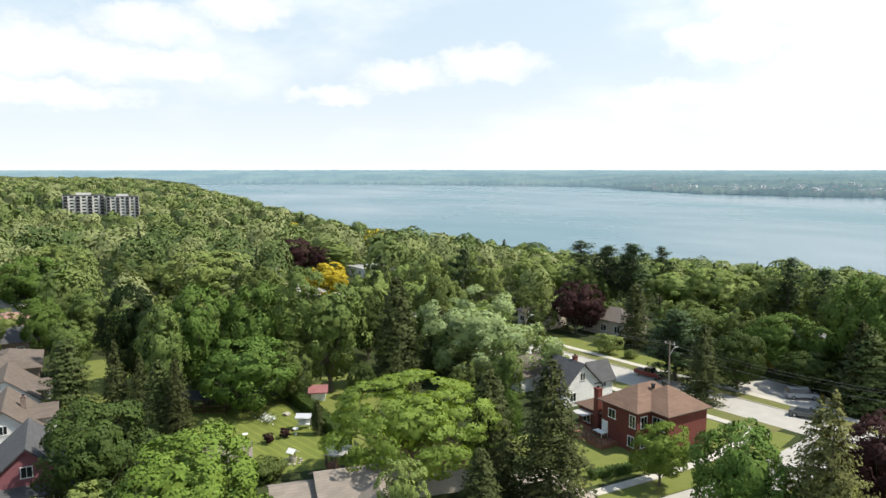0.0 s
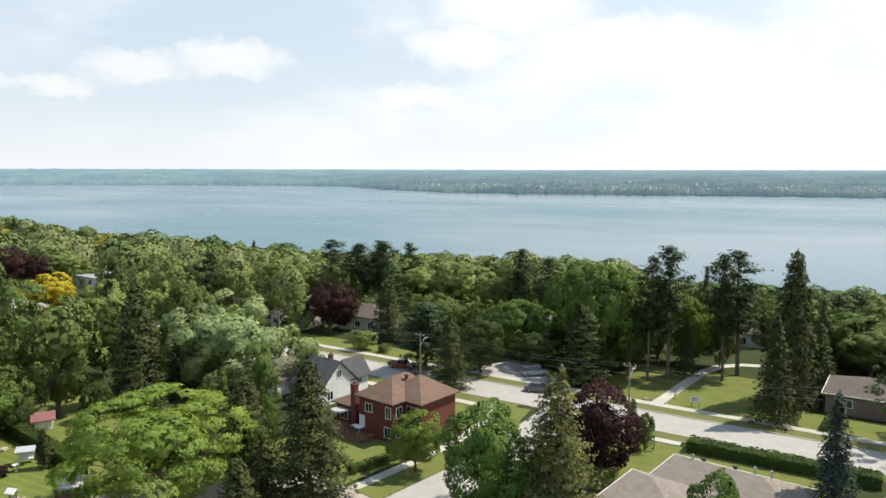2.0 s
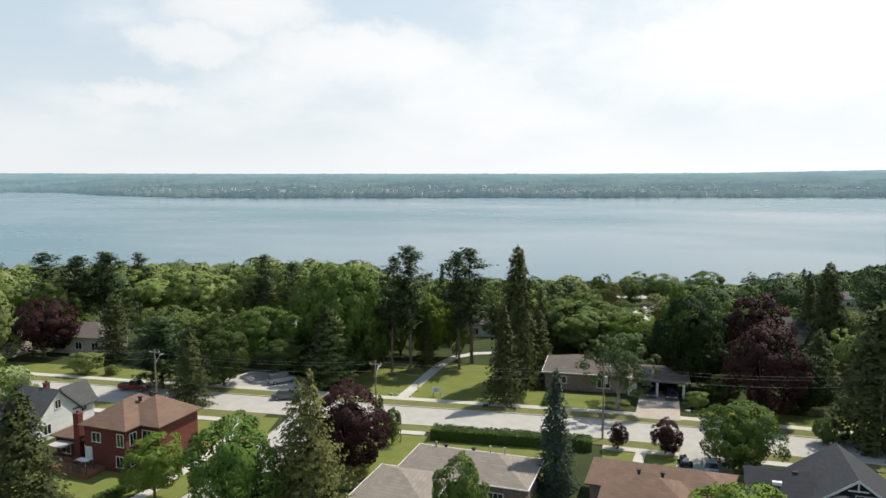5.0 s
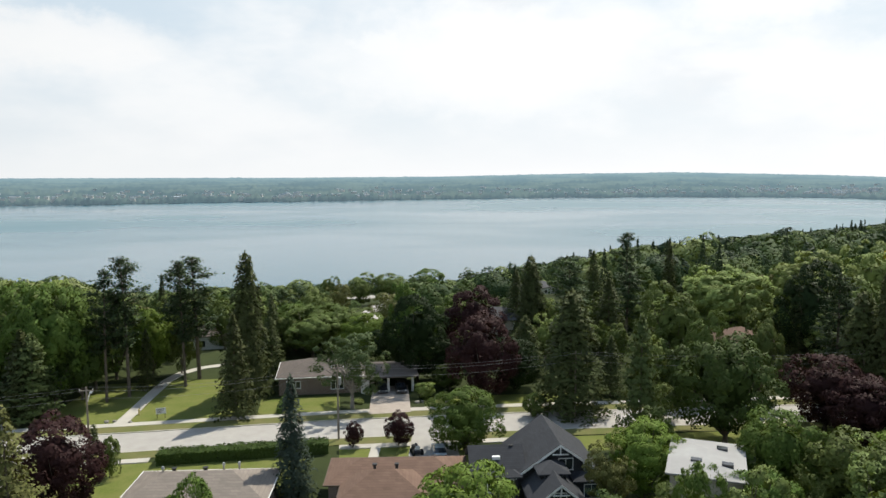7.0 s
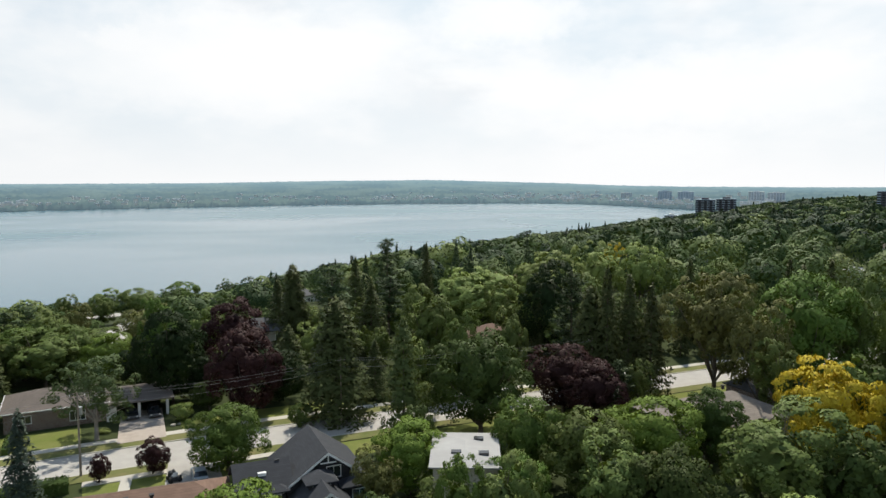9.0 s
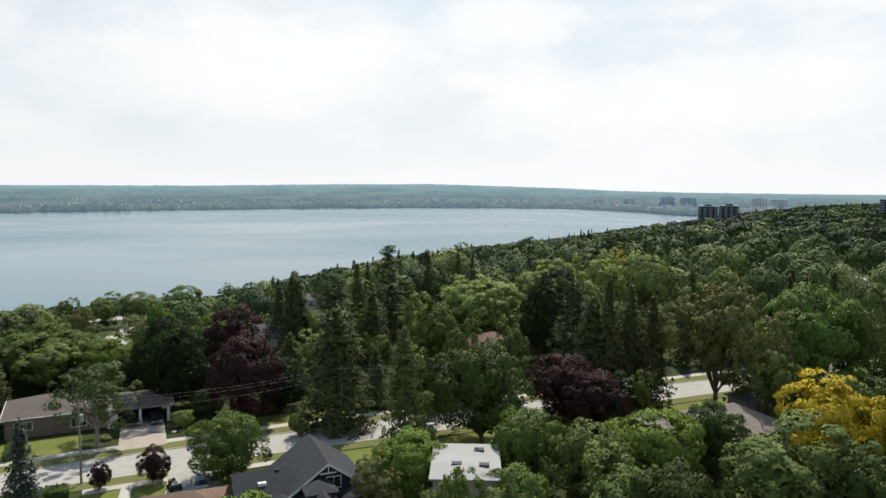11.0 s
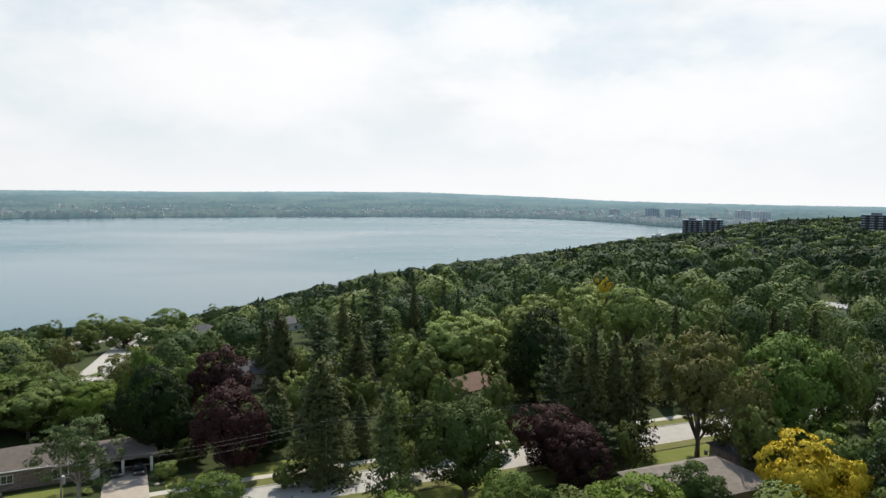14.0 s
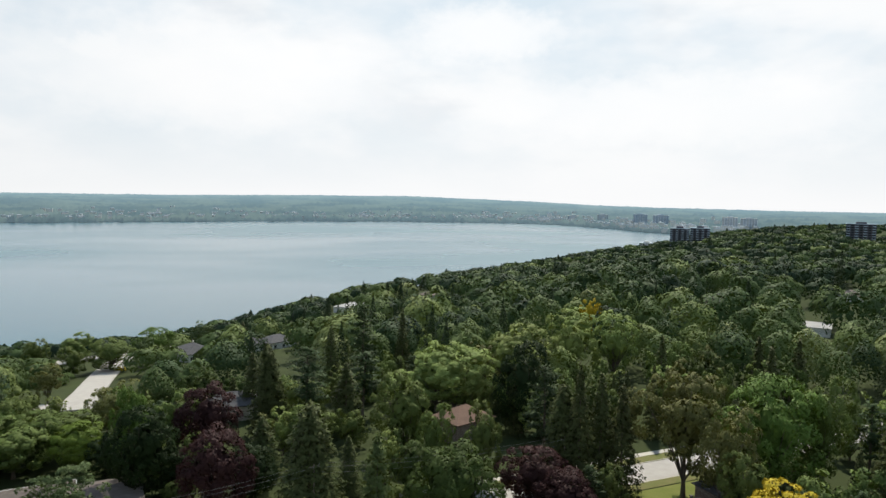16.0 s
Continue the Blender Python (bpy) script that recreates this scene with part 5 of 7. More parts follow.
def door(parent, block, side, u, z, w=0.95, h=2.05, material=None):
    d = part("door", Geo().box(-w / 2 - 0.1, w / 2 + 0.1, -0.05, 0.02, 0, h + 0.1).box(-w / 2, w / 2, -0.08, -0.05, 0.03, h), material or TRIM_WHITE, parent)
    d.matrix_basis = side_pose(block, side, u, z)
    part("handle", Geo().box(w / 2 - 0.12, w / 2 - 0.06, -0.13, -0.08, 1.0, 1.1), STEEL, d)
    return d


def chimney(parent, x, y, z0, z1, w=0.9, d=0.6, material=None):
    c = part("chimney", Geo().box(x - w / 2, x + w / 2, y - d / 2, y + d / 2, z0, z1).box(x - w / 2 - 0.06, x + w / 2 + 0.06, y - d / 2 - 0.06, y + d / 2 + 0.06, z1, z1 + 0.12),
             material or BRICK_RED, parent)
    part("flue", Geo().tube((x, y, z1 + 0.12), (x, y, z1 + 0.4), 0.13, 0.12, 8), DARK, c)


def vent(parent, x, y, z, kind="box"):
    if kind == "box":
        part("vent", Geo().box(x - 0.16, x + 0.16, y - 0.16, y + 0.16, z - 0.3, z + 0.22).box(x - 0.24, x + 0.24, y - 0.24, y + 0.24, z + 0.22, z + 0.34), DARK, parent)
    else:
        part("vent_pipe", Geo().tube((x, y, z - 0.4), (x, y, z + 0.55), 0.10, 0.10, 8).tube((x, y, z + 0.55), (x, y, z + 0.8), 0.2, 0.13, 8), STEEL, parent)


def eave_gutter(parent, x0, x1, y0, y1, z, o=0.45, material=None):
    g = Geo()
    x0, x1, y0, y1 = x0 - o, x1 + o, y0 - o, y1 + o
    for a, b, c, d in ((x0 - 0.1, x1 + 0.1, y0 - 0.1, y0), (x0 - 0.1, x1 + 0.1, y1, y1 + 0.1), (x0 - 0.1, x0, y0, y1), (x1, x1 + 0.1, y0, y1)):
        g.box(a, b, c, d, z + 0.02, z + 0.15)
    part("gutter", g, material or TRIM_WHITE, parent)


def block(parent, x0, x1, y0, y1, h, rise, roof, wall, top, base=0.0, gutter=None, gable=None):
    """One block of a house: walls and its roof."""
    part("wall", walls(x0, x1, y0, y1, base - 0.3, h, roof if gable is None else "", rise), wall, parent)
    if gable:
        g = Geo()
        w = walls(x0, x1, y0, y1, h, h + 0.02, roof, rise)
        part("gable", w, gable, parent)
    if roof == "hip":
        part("roof", roof_hip(x0, x1, y0, y1, h, rise), top, parent)
        if gutter:
            eave_gutter(parent, x0, x1, y0, y1, h, material=gutter)
    elif roof in ("x", "y"):
        part("roof", roof_gable(x0, x1, y0, y1, h, rise, roof), top, parent)
    else:
        part("roof", Geo().box(x0 - 0.3, x1 + 0.3, y0 - 0.3, y1 + 0.3, h, h + 0.25), top, parent)
    return (x0, x1, y0, y1, h)


def house(label, x, y, rot, name="house"):
    return empty(name, label, "house", x, y, gz(x, y), rot, "houses")


# red-brick two-storey house on the corner
hs = house("two-storey red brick house with brown hip roofs and a deck", -68, 67.5, 2)
b1 = block(hs, -4.6, 1.8, -4.6, 4.6, 5.4, 2.4, "hip", BRICK_RED, ROOF_BROWN, gutter=TRIM_BROWN)
b2 = block(hs, -2.2, 4.7, -2.2, 4.9, 5.4, 2.5, "hip", BRICK_RED, ROOF_BROWN, gutter=TRIM_BROWN)
b3 = block(hs, -10.6, -4.62, -3.4, 2.8, 2.9, 1.6, "hip", BRICK_RED, ROOF_BROWN, gutter=TRIM_BROWN)
for u, z, w, h in ((1.9, 3.5, 1.2, 1.1), (5.6, 3.3, 0.9, 1.5), (5.4, 0.7, 1.0, 1.3)):
    window(hs, b1, "S", u, z, w, h)
window(hs, b1, "E", 1.2, 3.3, 1.0, 1.4)
window(hs, b1, "E", 1.2, 0.7, 1.0, 1.4)
window(hs, b2, "S", 5.4, 3.3, 2.0, 1.4, bars=2)
window(hs, b2, "S", 5.4, 0.7, 2.0, 1.3, bars=2)
window(hs, b3, "S", 1.6, 0.8, 1.4, 1.4)
window(hs, b3, "S", 4.2, 0.6, 1.6, 1.6, bars=2)
door(hs, b1, "S", 0.6, 0.6)
chimney(hs, -6.4, -3.75, 0, 6.3, 0.9, 0.7)
vent(hs, 1.0, 1.6, 7.9)
vent(hs, -0.6, 2.6, 7.6)
vent(hs, -0.2, 0.2, 7.7)

# white story-and-a-half house behind it
hs = house("white-sided house with dark grey gabled roofs", -88.5, 69.6, 3)
b1 = block(hs, -3.0, 3.6, -4, 3.4, 2.9, 3.5, "x", SIDING_WHITE, ROOF_SLATE)
b2 = block(hs, -0.2, 3.2, 2.6, 6.4, 3.4, 2.3, "y", SIDING_WHITE, ROOF_SLATE)
b3 = block(hs, 0.2, 2.8, -5.4, -3.9, 3.3, 1.6, "y", SIDING_WHITE, ROOF_SLATE)
window(hs, b1, "E", 3.7, 3.9, 0.9, 1.1)
window(hs, b1, "E", 1.8, 0.8, 1.1, 1.3)
window(hs, b1, "S", 2.4, 0.8, 1.1, 1.3)
window(hs, b3, "S", 1.3, 2.2, 0.9, 1.0)
window(hs, b2, "E", 1.9, 2.0, 0.9, 1.0)
chimney(hs, 1.2, 0.2, 2, 7.0, 0.6, 0.6)

# white house half hidden by the willow
hs = house("small white-sided house under the willow branches", -97.6, 67.1, 5)
b1 = block(hs, -3.2, 3.2, -3.0, 3.0, 2.8, 2.2, "y", SIDING_WHITE, ROOF_GREY)
window(hs, b1, "S", 2.0, 0.9, 1.0, 1.2)
window(hs, b1, "E", 3.0, 0.9, 1.0, 1.2)

# grey bungalow
hs = house("brick bungalow with taupe shingled hip roofs", -26, 73.5, 3)
b1 = block(hs, -7.2, 7.2, -3.6, 4.2, 2.9, 1.7, "hip", BRICK_BROWN, ROOF_TAUPE, gutter=TRIM_WHITE)
b2 = block(hs, -9.2, -1.4, -11, -3.0, 2.9, 1.6, "hip", BRICK_BROWN, ROOF_TAUPE, gutter=TRIM_WHITE)
window(hs, b1, "S", 11.2, 0.8, 1.6, 1.2, bars=2)
vent(hs, -3.6, 2.6, 3.9)
vent(hs, -0.2, 2.6, 3.9)
vent(hs, -4.4, 1.4, 4.1, "pipe")
vent(hs, 3.3, 3.4, 3.6, "pipe")
vent(hs, 1.8, 2.6, 3.9, "pipe")

# brown bungalow
hs = house("brick bungalow with a brown shingled hip roof", -5.2, 76.8, 2)
b1 = block(hs, -7.4, 7.4, -2.2, 4.4, 2.9, 1.5, "hip", BRICK_BROWN, ROOF_BROWN, gutter=TRIM_BROWN)
b2 = block(hs, -5.6, 3.0, -6.0, 0.6, 2.9, 1.75, "hip", BRICK_BROWN, ROOF_BROWN, gutter=TRIM_BROWN)
window(hs, b2, "S", 2.6, 0.9, 1.3, 1.1)
window(hs, b2, "S", 6.0, 0.9, 1.3, 1.1)
window(hs, b1, "S", 12.6, 0.9, 1.6, 1.2, bars=2)
vent(hs, -2.4, -1.6, 4.6)
vent(hs, 0.0, -1.6, 4.6)
vent(hs, 4.3, 2.0, 4.0)

# charcoal gabled house
hs = house("charcoal house with many dark gables and white window trim", 11, 78, 4)
b1 = block(hs, -7.8, -2.4, -1.4, 4.0, 3.5, 1.9, "x", SIDING_DARK, ROOF_DARK)
b2 = block(hs, -2.8, 6.2, -1.8, 7.6, 3.3, 3.2, "y", SIDING_DARK, ROOF_DARK)
b3 = block(hs, -2.2, 3.0, -7.8, -1.7, 2.5, 2.1, "y", SIDING_DARK, ROOF_DARK)
b4 = block(hs, -0.9, 1.8, -4.4, -1.5, 4.3, 0.8, "hip", SIDING_DARK, ROOF_DARK)
b5 = block(hs, 3.2, 6.1, -3.3, -1.7, 2.9, 0.7, "hip", SIDING_DARK, ROOF_DARK)
b6 = block(hs, -6.9, -3.0, -2.3, -1.2, 3.2, 0.5, "hip", SIDING_DARK, ROOF_DARK)
window(hs, b6, "S", 1.95, 1.6, 2.8, 1.3, bars=2)
window(hs, b2, "S", 5.2, 3.7, 1.5, 1.2)
window(hs, b4, "S", 1.35, 3.2, 1.8, 0.8, bars=2)
window(hs, b5, "S", 1.7, 1.0, 1.5, 1.5)
window(hs, b3, "S", 2.6, 2.6, 1.2, 1.1)
part("skylight", Geo().box(-5.6, -4.7, -0.35, 0.75, 4.05, 4.75), TRIM_WHITE, hs, "white-framed roof window")
for blk, apex in ((b2, 6.5), (b3, 4.6)):
    x0, x1, y0, y1, h0 = blk
    mid = (x0 + x1) / 2
    rake = Geo()
    for sx in (x0 - 0.5, x1 + 0.5):
        lo = h0 - (apex - h0) * 0.5 / ((x1 - x0) / 2)
        rake.poly((sx, y0 - 0.52, lo - 0.06), (mid, y0 - 0.52, apex - 0.06), (mid, y0 - 0.52, apex + 0.2), (sx, y0 - 0.52, lo + 0.2))
        rake.poly((sx, y0 - 0.46, lo - 0.06), (sx, y0 - 0.46, lo + 0.2), (mid, y0 - 0.46, apex + 0.2), (mid, y0 - 0.46, apex - 0.06))
    part("rake_board", rake, TRIM_WHITE, hs)
    part("gable_brace", Geo().box(mid - 0.9, mid + 0.9, y0 - 0.5, y0 - 0.4, apex - 1.0, apex - 0.88).box(mid - 0.06, mid + 0.06, y0 - 0.5, y0 - 0.4, apex - 0.9, apex - 0.1), TRIM_WHITE, hs)
vent(hs, 4.4, -2.2, 3.9, "pipe")
vent(hs, -3.3, 1.2, 5.2)

# white flat-roofed building
hs = house("low building with a pale membrane roof and skylights", 28.2, 72.2, -21)
b1 = block(hs, -4.0, 2.8, -5.0, 4.7, 6.4, 0.5, "hip", SIDING_BEIGE, ROOF_WHITE)
for x, y in ((-1.6, -2.0), (0.9, 2.2), (1.4, -2.2)):
    part("skylight", Geo().box(x - 0.55, x + 0.55, y - 0.4, y + 0.4, 6.6, 7.08), GLASS, hs)

# bungalow with a carport across the street
hs = house("long brick bungalow with grey hip roof and open carport", -19.5, 121, 8)
b1 = block(hs, -8.5, 5.0, -4.5, 5.5, 2.9, 1.9, "hip", BRICK_BROWN, ROOF_GREY, gutter=TRIM_WHITE)
window(hs, b1, "S", 2.4, 1.2, 2.2, 1.1, bars=2)
window(hs, b1, "S", 9.6, 0.8, 2.0, 1.4, bars=2)
part("roof", roof_gable(5.4, 14.2, -5.4, 4.0, 2.7, 0.9, "x"), ROOF_GREY, hs, "carport roof")
part("wall", Geo().box(5.5, 14.0, 3.7, 3.95, -0.3, 2.7).box(5.02, 6.4, -5.2, 3.7, -0.3, 2.62), SIDING_WHITE, hs)
for x in (9.6, 13.7):
    part("post", Geo().box(x - 0.2, x + 0.2, -5.2, -4.8, -0.2, 2.7), TRIM_WHITE, hs)
tagged(part("driveway", Geo().poly((-11.4, 105.6, 0.14), (-5.0, 106.6, 0.14), (-6.2, 121, 0.14), (-12.2, 120, 0.14)), PAVER), "pale paved double driveway", "driveway", kind="structure")

# tan-roofed house and its dark neighbour among the trees
hs = house("house with a tan shingled hip roof among trees", 68.5, 81, 4)
block(hs, -9, 9, -6, 5.5, 3.8, 2.6, "hip", SIDING_BEIGE, ROOF_TAN)
vent(hs, 3.9, 2.2, 6.3)
hs = house("small house with a dark grey roof", 87, 90, 4)
block(hs, -5, 5, -4, 4, 3.2, 2.2, "hip", BRICK_BROWN, ROOF_SLATE)
hs = house("brown brick house seen between trees", 57, 136, 20)
b1 = block(hs, -5, 5, -4, 4, 4.4, 2.4, "hip", BRICK_BROWN, ROOF_BROWN)

# long pale-roofed house by the gazebo
hs = house("long low house with weathered tan roof and cross gables", -68.6, 25.5, 80)
b1 = block(hs, -3.6, 5.6, -3.0, 4.0, 3.0, 1.6, "x", SIDING_DARK, ROOF_TAN)
b0 = block(hs, -8.2, -3.62, -2.4, 3.4, 2.5, 1.1, "x", BRICK_BROWN, ROOF_TAN)
b2 = block(hs, -0.2, 4.2, -5.6, -2.5, 2.8, 1.3, "y", BRICK_BROWN, ROOF_TAN, gable=SIDING_BEIGE)
window(hs, b2, "S", 2.2, 0.8, 1.8, 1.3, bars=2)
window(hs, b0, "S", 2.2, 0.8, 1.4, 1.2)
vent(hs, -0.8, 1.4, 4.3)
vent(hs, 3.6, 1.6, 4.2, "pipe")
# faded red roof among the trees
hs = house("house with a faded red shingled roof", -71, 38.2, 80)
block(hs, -6, 4.4, -3.6, 3.6, 3.2, 2.0, "x", SIDING_BEIGE, ROOF_PINK)

# houses along the street to the west
hs = house("house with mauve gable, dark grey roof and front porch", -88.2, -4.8, 0)
b1 = block(hs, -6, 4, -4.6, 4.4, 3.2, 4.0, "x", BRICK_BROWN, ROOF_SLATE, gable=SIDING_MAUVE)
window(hs, b1, "E", 4.5, 4.1, 1.0, 1.1)
window(hs, b1, "E", 7.4, 1.2, 1.0, 0.9)
door(hs, b1, "E", 5.4, 0.3)
part("porch_roof", Geo().poly((4.02, -5, 3.2), (6.2, -5, 2.75), (6.2, 4.8, 2.75), (4.02, 4.8, 3.2)).poly((4.02, -5, 3.05), (4.02, 4.8, 3.05), (6.2, 4.8, 2.6), (6.2, -5, 2.6)).box(6.1, 6.25, -5, 4.8, 2.55, 2.78), ROOF_SLATE, hs)
part("porch_floor", Geo().box(4.02, 6.2, -4.8, 4.6, -0.2, 0.25), CONCRETE, hs)
for y in (-4.5, 0.0, 4.4):
    part("porch_post", Geo().box(5.95, 6.1, y - 0.08, y + 0.08, 0.25, 2.65), TRIM_WHITE, hs)
hs = house("white gabled house with brown roof and brick chimney", -106, -7.6, 0)
b1 = block(hs, -5, 6, -5, 4.2, 3.0, 3.9, "x", SIDING_WHITE, ROOF_UMBER)
b2 = block(hs, -4.6, 1.6, 2.0, 5.2, 4.1, 0.6, "y", SIDING_WHITE, ROOF_UMBER)
window(hs, b1, "E", 3.0, 0.9, 1.2, 1.3)
window(hs, b1, "E", 4.6, 4.0, 0.8, 1.0)
chimney(hs, 0.2, 1.6, 3, 6.8, 0.6, 0.6, BRICK_BROWN)
hs = house("white gabled house with brown roof", -122, -8.4, 0)
b1 = block(hs, -5, 5.5, -5, 4.2, 3.0, 3.6, "x", SIDING_WHITE, ROOF_UMBER)
b2 = block(hs, -3.6, 2.6, 2.0, 5.0, 3.8, 0.6, "y", SIDING_WHITE, ROOF_UMBER)
window(hs, b1, "E", 3.0, 0.9, 1.2, 1.3)
for x, y, w, roof_, lab in ((-143, -9.5, BRICK_BROWN, ROOF_UMBER, "brick bungalow with brown hip roof"), (-165, -10.5, BRICK_BROWN, ROOF_SLATE, "brick bungalow with dark hip roof"),
                            (-182, -12, BRICK_BROWN, ROOF_PINK, "brick house with faded pink hip roof")):
    hs = house(lab, x, y, 0)
    b1 = block(hs, -6.5, 6, -5, 4.4, 3.0, 2.0, "hip", w, roof_, gutter=TRIM_BROWN)
    window(hs, b1, "E", 3.0, 0.9, 1.2, 1.2)
    window(hs, b1, "E", 6.6, 0.9, 1.2, 1.2)
    vent(hs, 1.5, -1.2, 4.6)

# small garage beside the garden, and an open timber shelter under the maples
hs = house("small garage with pale shingled gable roof", -85.6, 16.0, 78, "garage")
b1 = block(hs, -2.4, 2.4, -2.0, 2.0, 2.2, 1.0, "x", SIDING_BEIGE, ROOF_TAN)
window(hs, b1, "E", 2.0, 0.9, 0.8, 0.8)


# ---------------------------------------------------------------- hedges
def hedge(pts, w, h, label, lumps=0.12):
    """A clipped hedge along a line: leafy skin over a dense body."""
    rng = np.random.default_rng(int(abs(pts[0][0] * 10)) + 5)
    P, D = [], []
    for a, b in zip(pts, pts[1:]):
        L = math.dist(a, b)
        t = np.array([(b[0] - a[0]) / L, (b[1] - a[1]) / L, 0])
        s = np.array([-t[1], t[0], 0])
        n = int(L * (w + 2 * h) * 40)
        u, k = rng.uniform(0, L, n), rng.uniform(0, w + 2 * h, n)
        side = np.where(k < h, -w / 2, np.where(k < h + w, k - h - w / 2, w / 2))
        up = np.where(k < h, k, np.where(k < h + w, h, w + 2 * h - k))
        top = (k >= h) & (k < h + w)
        wob = lumps * np.sin(u * 2.1 + 3 * np.sin(u * 0.7)) + rng.normal(0, 0.05, n)
        up = up + np.where(top, wob, 0)
        side = side + np.where(top, 0, np.sign(side) * wob)
        P.append(np.array([a[0], a[1], 0]) + u[:, None] * t + side[:, None] * s + up[:, None] * (0, 0, 1))
        nd = np.where(top[:, None], np.array([0, 0, 1.0]), np.sign(side)[:, None] * s + (0, 0, 0.3))
        D.append(nd + rng.normal(0, 0.3, (n, 3)))
    P, D = np.concatenate(P), np.concatenate(D)
    P[:, 2] += gz(*pts[0])
    v = leaf_quads(P, D, 0.15, rng)
    ob = tagged(new("hedge"), label, "hedge", "hedges")
    part("foliage", fast_mesh("foliage", v, quads_of(v), HEDGE, D / np.linalg.norm(D, axis=1, keepdims=True)), None, ob)
    g = Geo()
    for a, b in zip(pts, pts[1:]):
        L = math.dist(a, b)
        m = pose(a[0], a[1], 0, 0, 0, math.degrees(math.atan2(b[1] - a[1], b[0] - a[0])))
        g.box(0.05, L - 0.05, -w / 2 + 0.15, w / 2 - 0.15, 0, h - 0.15, m)
    part("body", g, HEDGE, ob)
    return ob


hedge([(-36.4, 87.6), (-29, 88.9), (-22, 90.2), (-15.2, 91.3)], 2.4, 1.5, "long clipped dark-green hedge along the pavement")
hedge([(-63.2, 53.0), (-62.4, 57.5), (-62.6, 63)], 1.1, 1.0, "low clipped hedge beside the brick house lawn")
hedge([(-62.6, 63), (-63.2, 68), (-64.6, 74)], 1.0, 0.9, "low clipped hedge beside the brick house lawn")
hedge([(-112, 30.2), (-104, 30.7), (-96, 31.2), (-86, 31.2)], 1.7, 1.8, "tall clipped garden hedge")
hedge([(-98, 12.5), (-92, 13.5), (-86.5, 15.0)], 1.6, 1.4, "rounded yellow-green hedge by the lawn")
hedge([(-25.5, 112.6), (-25.0, 105.8)], 1.0, 1.1, "narrow cedar hedge along the park lawn")


# ---------------------------------------------------------------- vehicles
def car_paint(name, col):
    return mat(name, col, 0.28, 0.05, 1.0, spec=0.7)


RED_PAINT, SILVER_PAINT = car_paint("red_car_paint", (0.15, 0.010, 0.012)), car_paint("silver_car_paint", (0.42, 0.43, 0.44))
GREY_PAINT, DARK_PAINT, BLUE_PAINT = car_paint("grey_car_paint", (0.10, 0.105, 0.11)), car_paint("dark_car_paint", (0.02, 0.022, 0.026)), car_paint("pale_blue_paint", (0.32, 0.38, 0.43))
TYRE = mat("tyre_rubber", (0.018, 0.018, 0.018), 0.9, 0.2, 4.0)
LAMP_WHITE, LAMP_RED = mat("headlight_glass", (0.65, 0.65, 0.62), 0.15, 0.05, 4.0), mat("tail_light_glass", (0.30, 0.01, 0.01), 0.2, 0.05, 4.0)


def rounded_profile(pts, x0, x1, inset=0.0):
    """A body swept across the car's width from its side outline; the flanks lean in by inset towards the top."""
    g = Geo()
    top = max(z for _, z in pts)
    bot = min(z for _, z in pts)
    n = len(pts)
    L = [(x0 + inset * (z - bot) / (top - bot + 1e-6), y, z) for y, z in pts]
    R = [(x1 - inset * (z - bot) / (top - bot + 1e-6), y, z) for y, z in pts]
    g.poly(*L)
    g.poly(*R[::-1])
    for i in range(n):
        j = (i + 1) % n
        g.poly(L[j], L[i], R[i], R[j])
    return g


